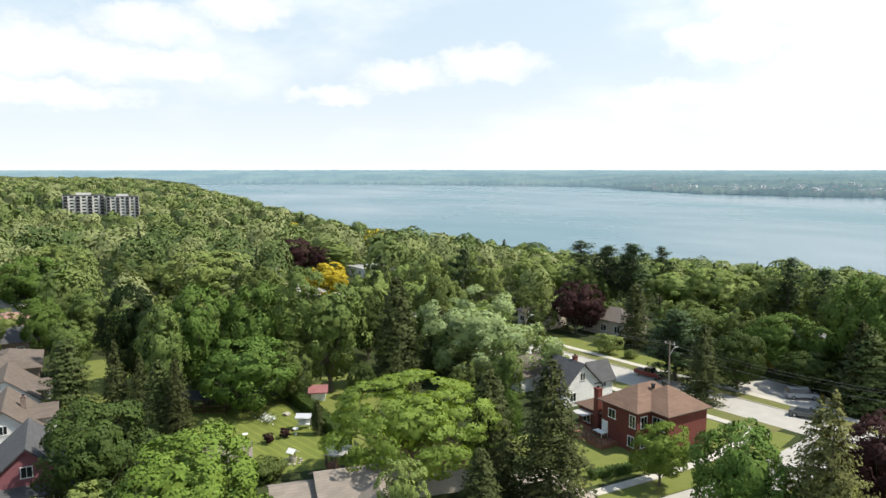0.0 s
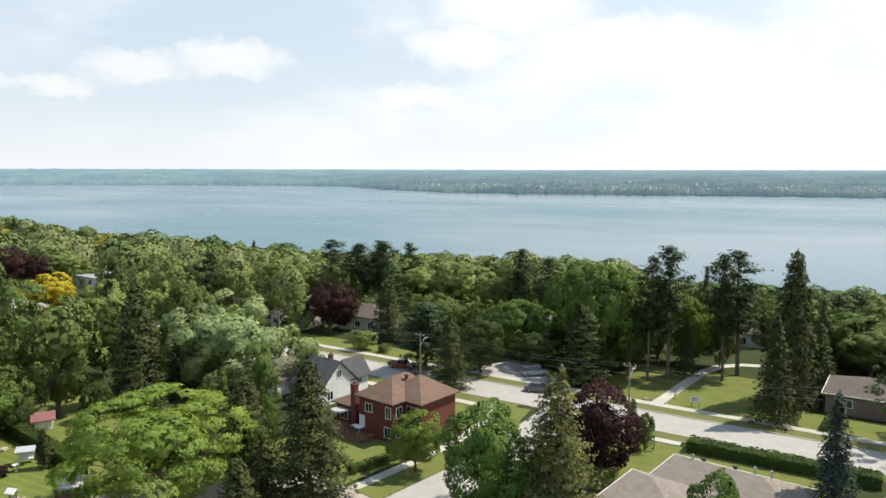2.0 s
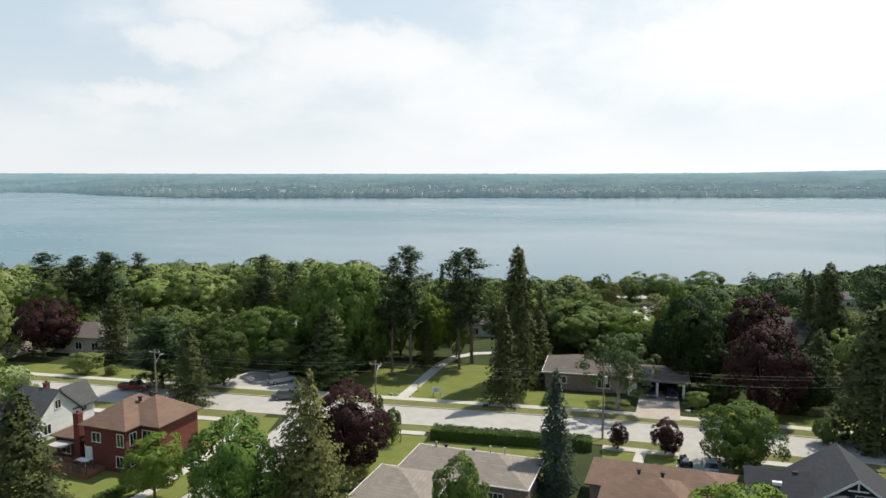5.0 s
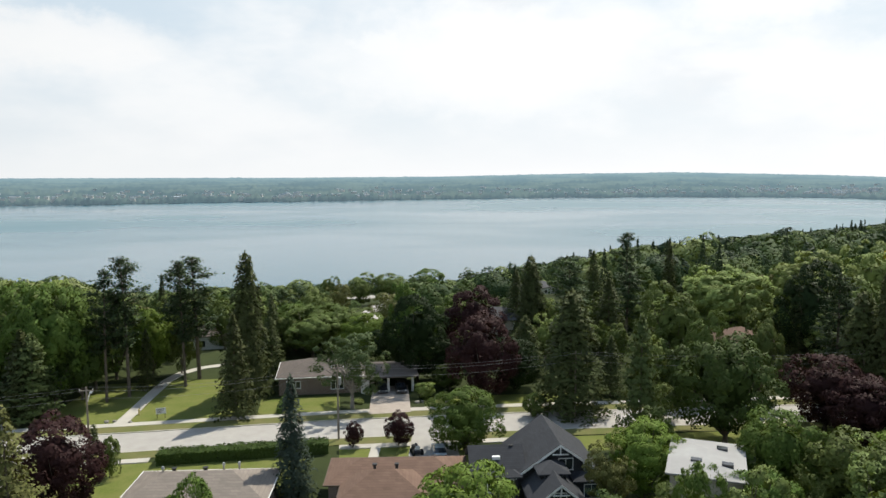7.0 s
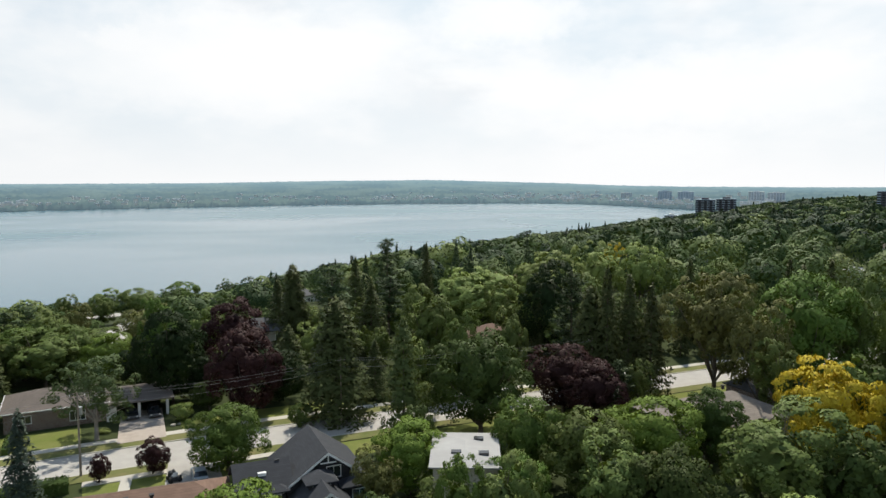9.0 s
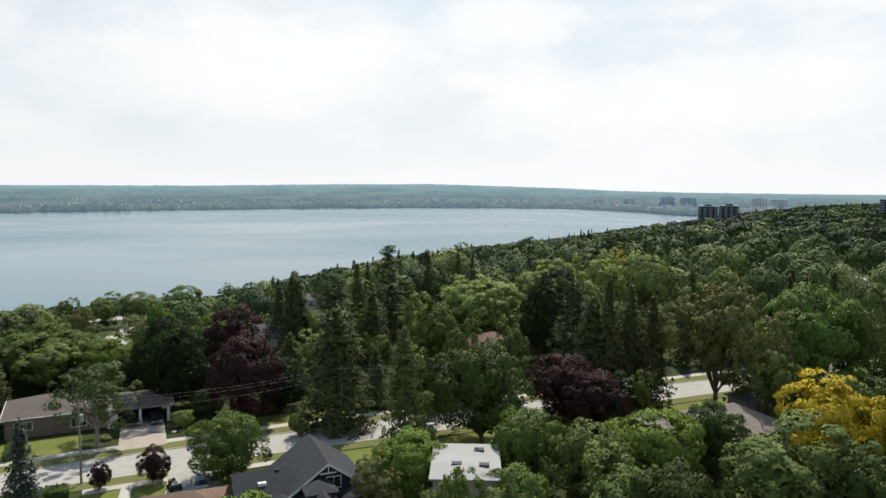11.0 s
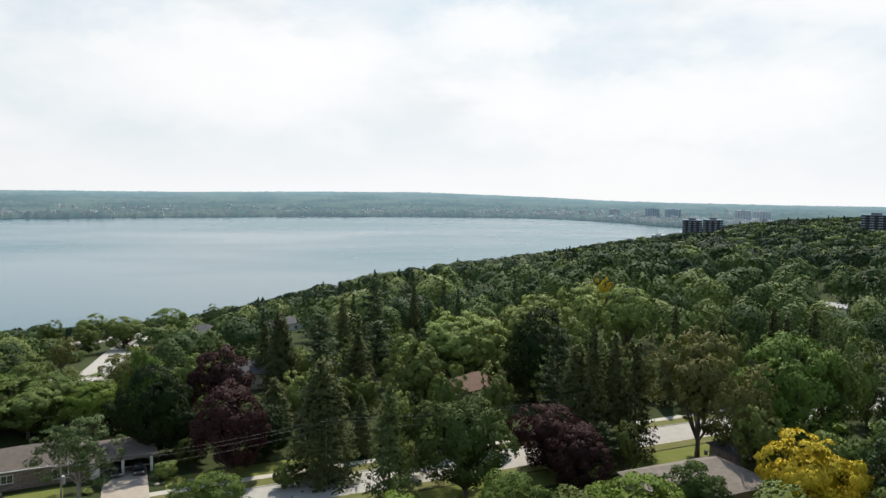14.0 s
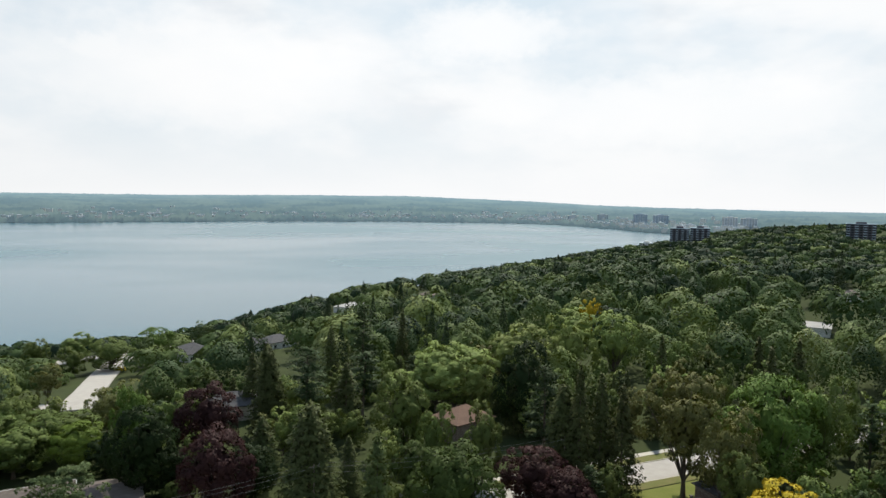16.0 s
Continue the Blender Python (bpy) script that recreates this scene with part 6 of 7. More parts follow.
def car(x, y, rot, paint, label, kind="car", length=4.6):
    """A car that faces +y before it is turned."""
    ob = empty(kind, label, kind, x, y, gz(x, y) + 0.05, rot, "parked vehicles")
    h, w = length / 2, 0.88
    if kind == "pickup_truck":
        low = [(-h, 0.45), (-h, 1.02), (-0.5, 1.02), (h - 1.55, 1.05), (h - 0.1, 0.92), (h, 0.6), (h, 0.38), (-h + 0.1, 0.36)]
        up = [(-0.55, 1.0), (-0.4, 1.62), (0.75, 1.66), (h - 1.35, 1.04)]
    elif kind == "van":
        low = [(-h, 0.4), (-h, 1.0), (h - 1.0, 1.02), (h - 0.08, 0.85), (h, 0.55), (h, 0.34), (-h + 0.1, 0.32)]
        up = [(-h + 0.05, 0.98), (-h + 0.3, 1.68), (0.9, 1.70), (h - 0.75, 1.0)]
    else:
        low = [(-h, 0.42), (-h + 0.05, 0.95), (-h + 0.7, 0.98), (h - 1.3, 0.95), (h - 0.1, 0.78), (h, 0.52), (h, 0.33), (-h + 0.1, 0.30)]
        up = [(-h + 0.6, 0.95), (-h + 1.15, 1.42), (0.35, 1.46), (h - 1.25, 0.94)]
    body = part("body", rounded_profile(low[::-1], -w, w, 0.07), paint, ob)
    part("cabin", rounded_profile(up[::-1], -w + 0.07, w - 0.07, 0.18), GLASS, ob)
    zt = max(z for _, z in up)
    ys = [y_ for y_, z in up if z > zt - 0.1]
    part("roof", Geo().box(-w + 0.26, w - 0.26, min(ys), max(ys), zt - 0.03, zt + 0.035), paint, ob)
    if kind == "pickup_truck":
        part("bed", Geo().box(-w + 0.2, w - 0.2, -h + 0.1, -0.62, 1.0, 1.03), DARK, ob, "dark open load bed")
    for sx in (-1, 1):
        for yy in (-h + 0.85, h - 0.85):
            t = part("wheel", Geo().tube((sx * (w - 0.17), yy, 0.30), (sx * (w + 0.02), yy, 0.30), 0.32, 0.32, 14), TYRE, ob)
            part("rim", Geo().tube((sx * (w + 0.0), yy, 0.30), (sx * (w + 0.03), yy, 0.30), 0.19, 0.18, 10), STEEL, t)
        part("headlight", Geo().box(sx * 0.62 - 0.16, sx * 0.62 + 0.16, h - 0.12, h + 0.012, 0.62, 0.76), LAMP_WHITE, ob)
        part("tail_light", Geo().box(sx * 0.68 - 0.1, sx * 0.68 + 0.1, -h - 0.012, -h + 0.06, 0.68, 0.9), LAMP_RED, ob)
    return ob


car(-91.2, 89.4, -80, RED_PAINT, "dark red pickup truck parked at the kerb", "pickup_truck", 5.2)
car(-70.6, 102.0, -35, SILVER_PAINT, "silver minivan parked on the wide driveway", "van", 4.8)
car(-64.6, 94.6, -65, GREY_PAINT, "grey car parked in tree shade")
car(-10.4, 117.8, 188, DARK_PAINT, "dark car parked at the carport mouth")
car(-7.2, 117.9, 188, DARK_PAINT, "dark car parked at the carport mouth")
car(-0.6, 89.6, 5, BLUE_PAINT, "pale blue car parked on the driveway")
car(-87.5, 73.5, 10, DARK_PAINT, "black car parked behind the white house")


def garden_tractor(x, y, rot):
    ob = empty("garden_tractor", "black riding mower with a white seat on the driveway", "mower", x, y, gz(x, y) + 0.05, rot, "parked vehicles")
    part("body", Geo().box(-0.4, 0.4, -0.9, 0.9, 0.35, 0.75).box(-0.35, 0.35, 0.2, 0.95, 0.75, 1.05), DARK_PAINT, ob)
    part("seat", Geo().box(-0.28, 0.28, -0.6, -0.1, 0.75, 0.9).box(-0.28, 0.28, -0.7, -0.58, 0.85, 1.3), TRIM_WHITE, ob)
    part("steering_wheel", Geo().tube((0, 0.2, 1.05), (0, 0.05, 1.3), 0.03, 0.03, 6).tube((0, 0.04, 1.28), (0, 0.0, 1.31), 0.2, 0.2, 12), DARK, ob)
    for sx in (-1, 1):
        part("wheel", Geo().tube((sx * 0.42, -0.55, 0.4), (sx * 0.72, -0.55, 0.4), 0.42, 0.42, 14), TYRE, ob)
        part("wheel", Geo().tube((sx * 0.42, 0.7, 0.28), (sx * 0.6, 0.7, 0.28), 0.28, 0.28, 12), TYRE, ob)


tagged(part("driveway", Geo().poly((-4.6, 87, 0.15), (2.2, 87, 0.15), (1.4, 98.2, 0.15), (-4.4, 97.4, 0.15)), ASPHALT), "pale asphalt driveway beside the bungalow", "driveway", kind="structure")
tagged(part("path", Geo().poly((-9.8, 83, 0.15), (-8.5, 83, 0.15), (-8.4, 92.5, 0.15), (-9.7, 92.3, 0.15)), CONCRETE), "short pale concrete garden path", "path", kind="structure")
tagged(part("driveway", Geo().poly((11, 88, 0.15), (15.5, 88, 0.15), (15.6, 99.6, 0.15), (11.2, 99.2, 0.15)), CONCRETE), "pale driveway beside the charcoal house", "driveway", kind="structure")
garden_tractor(-3.6, 90.0, 20)


# ---------------------------------------------------------------- poles, lamps and wires
def pole(x, y, h, arm, rot, label, crossarm=True, lamp="arm"):
    ob = empty("utility_pole", label, "utility pole", x, y, gz(x, y), rot, "poles")
    part("post", Geo().tube((0, 0, -0.4), (0, 0, h), 0.16, 0.10, 10), WOOD_POLE, ob)
    if crossarm:
        part("crossarm", Geo().box(-0.06, 0.06, -0.9, 0.9, h - 0.55, h - 0.42), WOOD_POLE, ob)
        for yy in (-0.8, 0.0, 0.8):
            part("insulator", Geo().tube((0, yy, h - 0.42), (0, yy, h - 0.2), 0.05, 0.04, 8), TRIM_WHITE, ob)
    if lamp == "arm":
        part("lamp_arm", Geo().tube((0, 0, h - 2.4), (arm * 0.6, 0, h - 1.5), 0.045, 0.04, 8).tube((arm * 0.6, 0, h - 1.5), (arm, 0, h - 1.3), 0.04, 0.035, 8), STEEL, ob)
        part("lamp_head", Geo().box(arm - 0.1, arm + 0.65, -0.16, 0.16, h - 1.36, h - 1.2), STEEL, ob, "pale metal street-lamp head")
    elif lamp == "can":
        part("transformer", Geo().tube((0.35, -0.25, h - 2.9), (0.35, -0.25, h - 1.9), 0.26, 0.26, 12), STEEL, ob, "pale metal transformer can")
    return ob


pole(-46.2, 90.0, 9.2, 1.5, 100, "wooden utility pole with a curved street-lamp arm")
pole(-81.2, 83.9, 9.2, 1.5, 100, "wooden utility pole with a curved street-lamp arm")
pole(-14.5, 95.4, 10.6, 1.5, 100, "wooden utility pole with a grey transformer can", lamp="can")
pole(-113.5, 78.5, 9.2, 1.5, 100, "wooden utility pole with a curved street-lamp arm")
pole(19.6, 103.6, 10.4, 1.5, 100, "wooden utility pole beside the street", lamp="")
pole(62, 103.0, 10.4, 1.5, 100, "wooden utility pole beside the street", lamp="")
pole(-150, 71, 9.2, 1.5, 100, "wooden utility pole beside the street", lamp="")


WIRE = mat("aluminium_wire", (0.22, 0.22, 0.22), 0.6, 0.1, 2.0)


def wire(a, b, sag=0.9, r=0.012):
    n = 16
    pts = [(a[0] + (b[0] - a[0]) * i / n, a[1] + (b[1] - a[1]) * i / n, a[2] + (b[2] - a[2]) * i / n - sag * 4 * (i / n) * (1 - i / n)) for i in range(n + 1)]
    g = Geo().sweep(pts, r)
    tagged(part("overhead_wire", g, WIRE), "thin dark overhead wire between poles", "wire", "overhead wires")


POLES = [(-150, 71, 9.2), (-113.5, 78.5, 9.2), (-81.2, 83.9, 9.2), (-46.2, 90.0, 9.2), (-14.5, 95.4, 10.6), (19.6, 103.6, 10.4), (62, 103.0, 10.4)]
for p0, p1 in zip(POLES, POLES[1:]):
    for off, dz in ((0.8, -0.25), (-0.8, -0.25), (0.1, -1.5)):
        wire((p0[0], p0[1] + off, p0[2] + dz), (p1[0], p1[1] + off, p1[2] + dz))


# ---------------------------------------------------------------- garden things
def gazebo(x, y):
    ob = empty("gazebo", "octagonal garden gazebo with a pale canvas roof", "gazebo", x, y, gz(x, y), 12)
    n, r, h = 8, 1.75, 2.1
    ring = [(r * math.cos(2 * math.pi * k / n), r * math.sin(2 * math.pi * k / n)) for k in range(n)]
    roof = Geo()
    for k in range(n):
        a, b = ring[k], ring[(k + 1) % n]
        roof.poly((a[0] * 1.12, a[1] * 1.12, h), (b[0] * 1.12, b[1] * 1.12, h), (0, 0, h + 0.85))
        roof.poly((b[0] * 1.12, b[1] * 1.12, h), (a[0] * 1.12, a[1] * 1.12, h), (a[0] * 1.12, a[1] * 1.12, h - 0.18), (b[0] * 1.12, b[1] * 1.12, h - 0.18))
    part("roof", roof, mat("canvas_roof", (0.55, 0.53, 0.49), 0.85, 0.08, 1.5, (0.47, 0.45, 0.41)), ob)
    part("finial", Geo().tube((0, 0, h + 0.8), (0, 0, h + 1.1), 0.12, 0.05, 8), TRIM_BROWN, ob)
    for a in ring:
        part("post", Geo().box(a[0] - 0.06, a[0] + 0.06, a[1] - 0.06, a[1] + 0.06, 0, h), TRIM_BROWN, ob)
    for k in range(1, n):
        a, b = ring[k], ring[(k + 1) % n]
        g = Geo()
        g.tube((a[0], a[1], 0.85), (b[0], b[1], 0.85), 0.04, 0.04, 4)
        for f in (0.2, 0.4, 0.6, 0.8):
            q = (a[0] + (b[0] - a[0]) * f, a[1] + (b[1] - a[1]) * f)
            g.tube((*q, 0.05), (*q, 0.85), 0.02, 0.02, 4)
        part("railing", g, TRIM_BROWN, ob)
    part("floor", Geo().tube((0, 0, 0.0), (0, 0, 0.12), r, r, 8), DECK, ob)


gazebo(-80.6, 28.3)
STONE = mat("field_stone", (0.36, 0.33, 0.28), 0.9, 0.3, 1.5, (0.26, 0.24, 0.21), 0.2, 0.5, 12.0, per_object=0.2)


def rock_mesh(seed):
    rng = random.Random(seed)
    bm = bmesh.new()
    bmesh.ops.create_icosphere(bm, subdivisions=1, radius=1.0)
    for v in bm.verts:
        v.co *= rng.uniform(0.75, 1.1)
        v.co.z = v.co.z * 0.7 + 0.45
    me = bpy.data.meshes.new("rock")
    bm.to_mesh(me)
    bm.free()
    me.materials.append(STONE)
    return me


ROCKS = [rock_mesh(s) for s in range(4)]


def rock(x, y, s, label="pale field stone boulder on the grass"):
    ob = new("boulder", ROCKS[int(abs(x * 7)) % 4])
    ob.matrix_basis = pose(x, y, gz(x, y) - 0.02, 0, 0, x * 40) @ Matrix.Diagonal((s, s * 0.8, s * 0.8, 1))
    tagged(ob, label, "boulder", "boulders")


for x, y, s in ((-49.9, 102.6, 0.5), (-48.9, 103.0, 0.4), (-46.4, 102.6, 0.45), (-4.2, 111.4, 0.5), (-3.4, 111.8, 0.35), (0.6, 111.6, 0.45), (13.7, 112.0, 0.4), (14.8, 111.2, 0.5)):
    rock(x, y, s)


def wishing_well(x, y):
    ob = empty("wishing_well", "small stone wishing well with a shingled roof", "garden well", x, y, gz(x, y), 30)
    for k in range(10):
        w = 2 * math.pi * k / 10
        st = part("stone", ROCKS[k % 4], None, ob)
        st.matrix_basis = pose(1.1 * math.cos(w), 1.1 * math.sin(w), 0, 0, 0, k * 50) @ Matrix.Diagonal((0.3, 0.25, 0.2, 1))
    part("basin", Geo().tube((0, 0, 0), (0, 0, 0.6), 0.5, 0.5, 12), STONE, ob)
    part("roof", roof_gable(-0.5, 0.5, -0.45, 0.45, 1.3, 0.35, "x", 0.12, 0.05), TRIM_WHITE, ob)
    for sx in (-0.42, 0.42):
        part("post", Geo().box(sx - 0.05, sx + 0.05, -0.05, 0.05, 0.5, 1.5), TRIM_BROWN, ob)


wishing_well(-84.6, 23.6)


def birdbath(x, y):
    ob = empty("birdbath", "white stone birdbath on the lawn", "birdbath", x, y, gz(x, y))
    part("pedestal", Geo().tube((0, 0, 0), (0, 0, 0.1), 0.22, 0.2, 10).tube((0, 0, 0.1), (0, 0, 0.75), 0.1, 0.08, 10), TRIM_WHITE, ob)
    part("bowl", Geo().tube((0, 0, 0.75), (0, 0, 0.9), 0.18, 0.42, 14), TRIM_WHITE, ob)


birdbath(-93.4, 26.6)
birdbath(-94.6, 20.0)


def swing_seat(x, y, rot):
    ob = empty("garden_swing", "garden swing seat with a grey canopy", "garden swing", x, y, gz(x, y), rot)
    for sx in (-0.9, 0.9):
        part("frame", Geo().tube((sx, -0.7, 0), (sx, 0, 1.9), 0.03, 0.03, 6).tube((sx, 0.7, 0), (sx, 0, 1.9), 0.03, 0.03, 6), STEEL, ob)
    part("canopy", Geo().box(-1.1, 1.1, -0.7, 0.7, 1.85, 1.95, pose(0, 0, 0, 12)), mat("grey_canopy", (0.42, 0.43, 0.45), 0.9, 0.1, 2.0), ob)
    part("seat", Geo().box(-0.8, 0.8, -0.3, 0.3, 0.5, 0.6).box(-0.8, 0.8, 0.25, 0.33, 0.55, 1.1), TRIM_WHITE, ob)


swing_seat(-95.4, 28.4, 60)


def shed(x, y, rot):
    ob = empty("garden_shed", "small white garden shed with a faded red roof", "shed", x, y, gz(x, y), rot)
    bl = block(ob, -1.1, 1.1, -0.9, 0.9, 1.6, 0.6, "x", SIDING_WHITE, mat("red_roof_sheet", (0.30, 0.13, 0.13), 0.8, 0.15, 2.0, (0.24, 0.10, 0.10)))
    door(ob, bl, "S", 0.8, 0.0, 0.7, 1.45)
    window(ob, bl, "E", 0.9, 0.8, 0.5, 0.4)


shed(-106.8, 34.2, 70)
rock(-101.6, 27.6, 0.7, "low pale stone bed edging on the lawn")


def flower_bush(x, y):
    rng = np.random.default_rng(3)
    p = rng.normal(0, 1, (260, 3)) * (0.9, 0.5, 0.15) + (x, y, 0.35)
    d = rng.normal(0, 0.4, p.shape) + (0, 0, 1)
    v = leaf_quads(p, d, 0.12, rng)
    ob = tagged(new("flower_bed"), "bed of white-flowering low plants on the lawn", "flower bed")
    part("blooms", fast_mesh("blooms", v, quads_of(v), mat("white_petals", (0.62, 0.66, 0.60), 0.7, 0.15, 3.0)), None, ob)
    p2 = rng.normal(0, 1, (500, 3)) * (1.1, 0.7, 0.1) + (x, y, 0.2)
    v = leaf_quads(p2, rng.normal(0, 0.4, p2.shape) + (0, 0, 1), 0.14, rng)
    part("leaves", fast_mesh("leaves", v, quads_of(v), LEAF_MID), None, ob)


flower_bush(-101.2, 24.6)
BLUE_POOL = mat("pool_water", (0.10, 0.42, 0.55), 0.1, 0.05, 1.0, spec=0.6)


def pool(x, y):
    ob = empty("paddling_pool", "round paddling pool with light blue water", "pool", x, y, gz(x, y))
    ring = Geo()
    n = 28
    for k in range(n):
        a, b = 2 * math.pi * k / n, 2 * math.pi * (k + 1) / n
        for r0, r1, z0, z1 in ((1.9, 1.9, 0.0, 0.95), (1.9, 1.75, 0.95, 0.95), (1.75, 1.75, 0.95, 0.5)):
            ring.poly((r0 * math.cos(a), r0 * math.sin(a), z0), (r0 * math.cos(b), r0 * math.sin(b), z0), (r1 * math.cos(b), r1 * math.sin(b), z1), (r1 * math.cos(a), r1 * math.sin(a), z1))
    part("wall", ring, TRIM_WHITE, ob)
    part("water", Geo().tube((0, 0, 0.3), (0, 0, 0.8), 1.76, 1.76, n), BLUE_POOL, ob)


pool(17.6, 73.6)


def park_sign(x, y, rot):
    ob = empty("park_sign", "leaning pale notice board on two posts in the park", "sign", x, y, gz(x, y), rot)
    for sx in (-0.55, 0.55):
        part("post", Geo().box(sx - 0.05, sx + 0.05, -0.05, 0.05, -0.1, 1.5), TRIM_BROWN, ob)
    part("board", Geo().box(-0.7, 0.7, -0.09, -0.05, 0.7, 1.6), SIDING_WHITE, ob)
    for k in range(4):
        part("text_bar", Geo().box(-0.5, 0.5 - 0.12 * k, -0.105, -0.09, 1.42 - 0.17 * k, 1.49 - 0.17 * k), DARK, ob)


park_sign(-42.6, 104.6, 20)


def hydrant_post(x, y):
    ob = empty("bollard", "short pale marker post beside the park path", "bollard", x, y, gz(x, y))
    part("post", Geo().tube((0, 0, 0), (0, 0, 0.8), 0.16, 0.14, 10).tube((0, 0, 0.8), (0, 0, 0.95), 0.17, 0.06, 10), mat("faded_yellow", (0.55, 0.45, 0.2), 0.7, 0.1, 2.0), ob)


hydrant_post(-46.6, 106.2)


# ---------------------------------------------------------------- the brick house's deck
def deck():
    ob = empty("deck", "reddish stained timber deck behind the brick house", "deck", -73.2, 61.6, 0, 2)
    for k in range(24):
        part("plank", Geo().box(-4.0, 3.9, -1.75 + k * 0.145, -1.62 + k * 0.145, 0.50, 0.56), DECK, ob)
    part("skirt", Geo().box(-4.0, 3.9, -1.78, -1.75, 0, 0.5).box(3.87, 3.9, -1.75, 1.7, 0, 0.5), DECK, ob)
    for k in range(9):
        part("rail_post", Geo().box(-4.0 + k * 0.975, -3.92 + k * 0.975, -1.75, -1.67, 0.5, 1.5), TRIM_BROWN, ob)
    part("rail", Geo().box(-4.0, 3.9, -1.77, -1.65, 1.42, 1.5).box(-4.0, 3.9, -1.74, -1.68, 0.75, 0.8), TRIM_BROWN, ob)
    t = empty("garden_table", "white round-cornered patio table on the deck", "table", -72.0, 62.0, 0.56, 2)
    part("tabletop", Geo().box(-0.9, 0.9, -0.5, 0.5, 0.7, 0.75), TRIM_WHITE, t)
    for sx in (-0.75, 0.75):
        for sy in (-0.38, 0.38):
            part("leg", Geo().box(sx - 0.03, sx + 0.03, sy - 0.03, sy + 0.03, 0, 0.7), TRIM_WHITE, t)
    for x, y, r in ((-73.6, 62.0, 90), (-70.2, 61.8, -80), (-72, 60.9, 180)):
        c = empty("patio_chair", "dark slatted patio chair on the deck", "chair", x, y, 0.56, r, "patio chairs")
        part("seat", Geo().box(-0.27, 0.27, -0.25, 0.25, 0.42, 0.46), TRIM_BROWN, c)
        part("backrest", Geo().box(-0.27, 0.27, -0.28, -0.23, 0.46, 0.95), TRIM_BROWN, c)
        for sx in (-0.23, 0.23):
            for sy in (-0.22, 0.22):
                part("leg", Geo().box(sx - 0.025, sx + 0.025, sy - 0.025, sy + 0.025, 0, 0.42), TRIM_BROWN, c)
    p = empty("patio_canopy", "grey flat canopy over part of the deck", "canopy", -76.4, 62.6, 0.5, 2)
    part("cover", Geo().box(-1.3, 1.3, -1.0, 1.0, 1.9, 1.97), mat("canopy_cloth", (0.40, 0.38, 0.37), 0.9, 0.1, 2.0), p)
    for sx in (-1.2, 1.2):
        for sy in (-0.9, 0.9):
            part("post", Geo().box(sx - 0.04, sx + 0.04, sy - 0.04, sy + 0.04, 0, 1.9), TRIM_BROWN, p)


deck()


# open timber shelter under the maples
def shelter(x, y, rot):
    ob = empty("garden_shelter", "open dark red timber garden shelter under trees", "shelter", x, y, gz(x, y), rot)
    wood = mat("dark_red_timber", (0.10, 0.035, 0.028), 0.8, 0.2, 2.0)
    for px in (-3.2, 0.0, 3.2):
        for py in (-1.2, 1.2):
            part("post", Geo().box(px - 0.07, px + 0.07, py - 0.07, py + 0.07, -0.2, 2.3), wood, ob)
    # charcoal shingles here put the maples' shade into the roof colour
    part("roof", roof_gable(-3.3, 3.3, -1.3, 1.3, 2.3, 0.6, "x"), ROOF_DARK, ob)
    part("railing", Geo().box(-3.2, 3.2, -1.25, -1.19, 0.85, 0.95).box(-3.2, 3.2, -1.25, -1.19, 0.2, 0.28), wood, ob)


shelter(-109.6, 17.6, 62)

# ---------------------------------------------------------------- towers and far buildings
# haze over the far towers is put into pale blue cladding, concrete and glass
CONCRETE_PALE, TOWER_DARK, TOWER_GREY = mat("pale_concrete", (0.62, 0.61, 0.58), 0.9, 0.06, 0.1), mat("dark_brown_cladding", (0.075, 0.07, 0.085), 0.8, 0.15, 0.1), mat("haze_blue_cladding", (0.36, 0.44, 0.52), 0.8, 0.1, 0.1)
HAZE_GLASS = mat("haze_pale_glass", (0.20, 0.26, 0.31), 0.25, 0.1, 0.1, spec=0.6)
TOWER_MID = mat("haze_blue_concrete", (0.52, 0.57, 0.62), 0.9, 0.1, 0.1)


def tower(x, y, rot, w, d, top, label, wall, stripe, floors, bays, base=None):
    """A block of flats with bands of balconies."""
    z0 = gz(x, y) if base is None else base
    h = top - z0
    ob = empty("apartment_tower", label, "apartment block", x, y, z0, rot, "apartment blocks")
    part("wall", Geo().box(-w / 2, w / 2, -d / 2, d / 2, -3, h), wall, ob)
    part("penthouse", Geo().box(-w * 0.18, w * 0.18, -d * 0.25, d * 0.25, h, h + 3.0), wall, ob)
    part("parapet", Geo().box(-w / 2 - 0.2, w / 2 + 0.2, -d / 2 - 0.2, d / 2 + 0.2, h - 0.2, h + 0.7), stripe, ob)
    fh, bw = h / floors, w / bays
    win = Geo().box(-bw * 0.32, bw * 0.32, -0.12, 0.2, fh * 0.3, fh * 0.82).mesh("window", HAZE_GLASS if wall in (TOWER_GREY, TOWER_MID) else GLASS)
    slab = Geo().box(-bw * 0.42, bw * 0.42, -1.2, 0.0, 0.0, fh * 0.32).mesh("balcony", stripe)
    for i in range(floors):
        for b in range(bays):
            q = part("window", win, None, ob)
            q.matrix_basis = pose(-w / 2 + bw * (b + 0.5), -d / 2, i * fh)
            if b % 2 == 0 and i > 0:
                q = part("balcony", slab, None, ob)
                q.matrix_basis = pose(-w / 2 + bw * (b + 0.5), -d / 2, i * fh)
        for k in range(2):
            q = part("window", win, None, ob)
            q.matrix_basis = pose(-w / 2, -d / 4 + k * d / 2, i * fh, 0, 0, -90)
            q = part("window", win, None, ob)
            q.matrix_basis = pose(w / 2, -d / 4 + k * d / 2, i * fh, 0, 0, 90)
    return ob


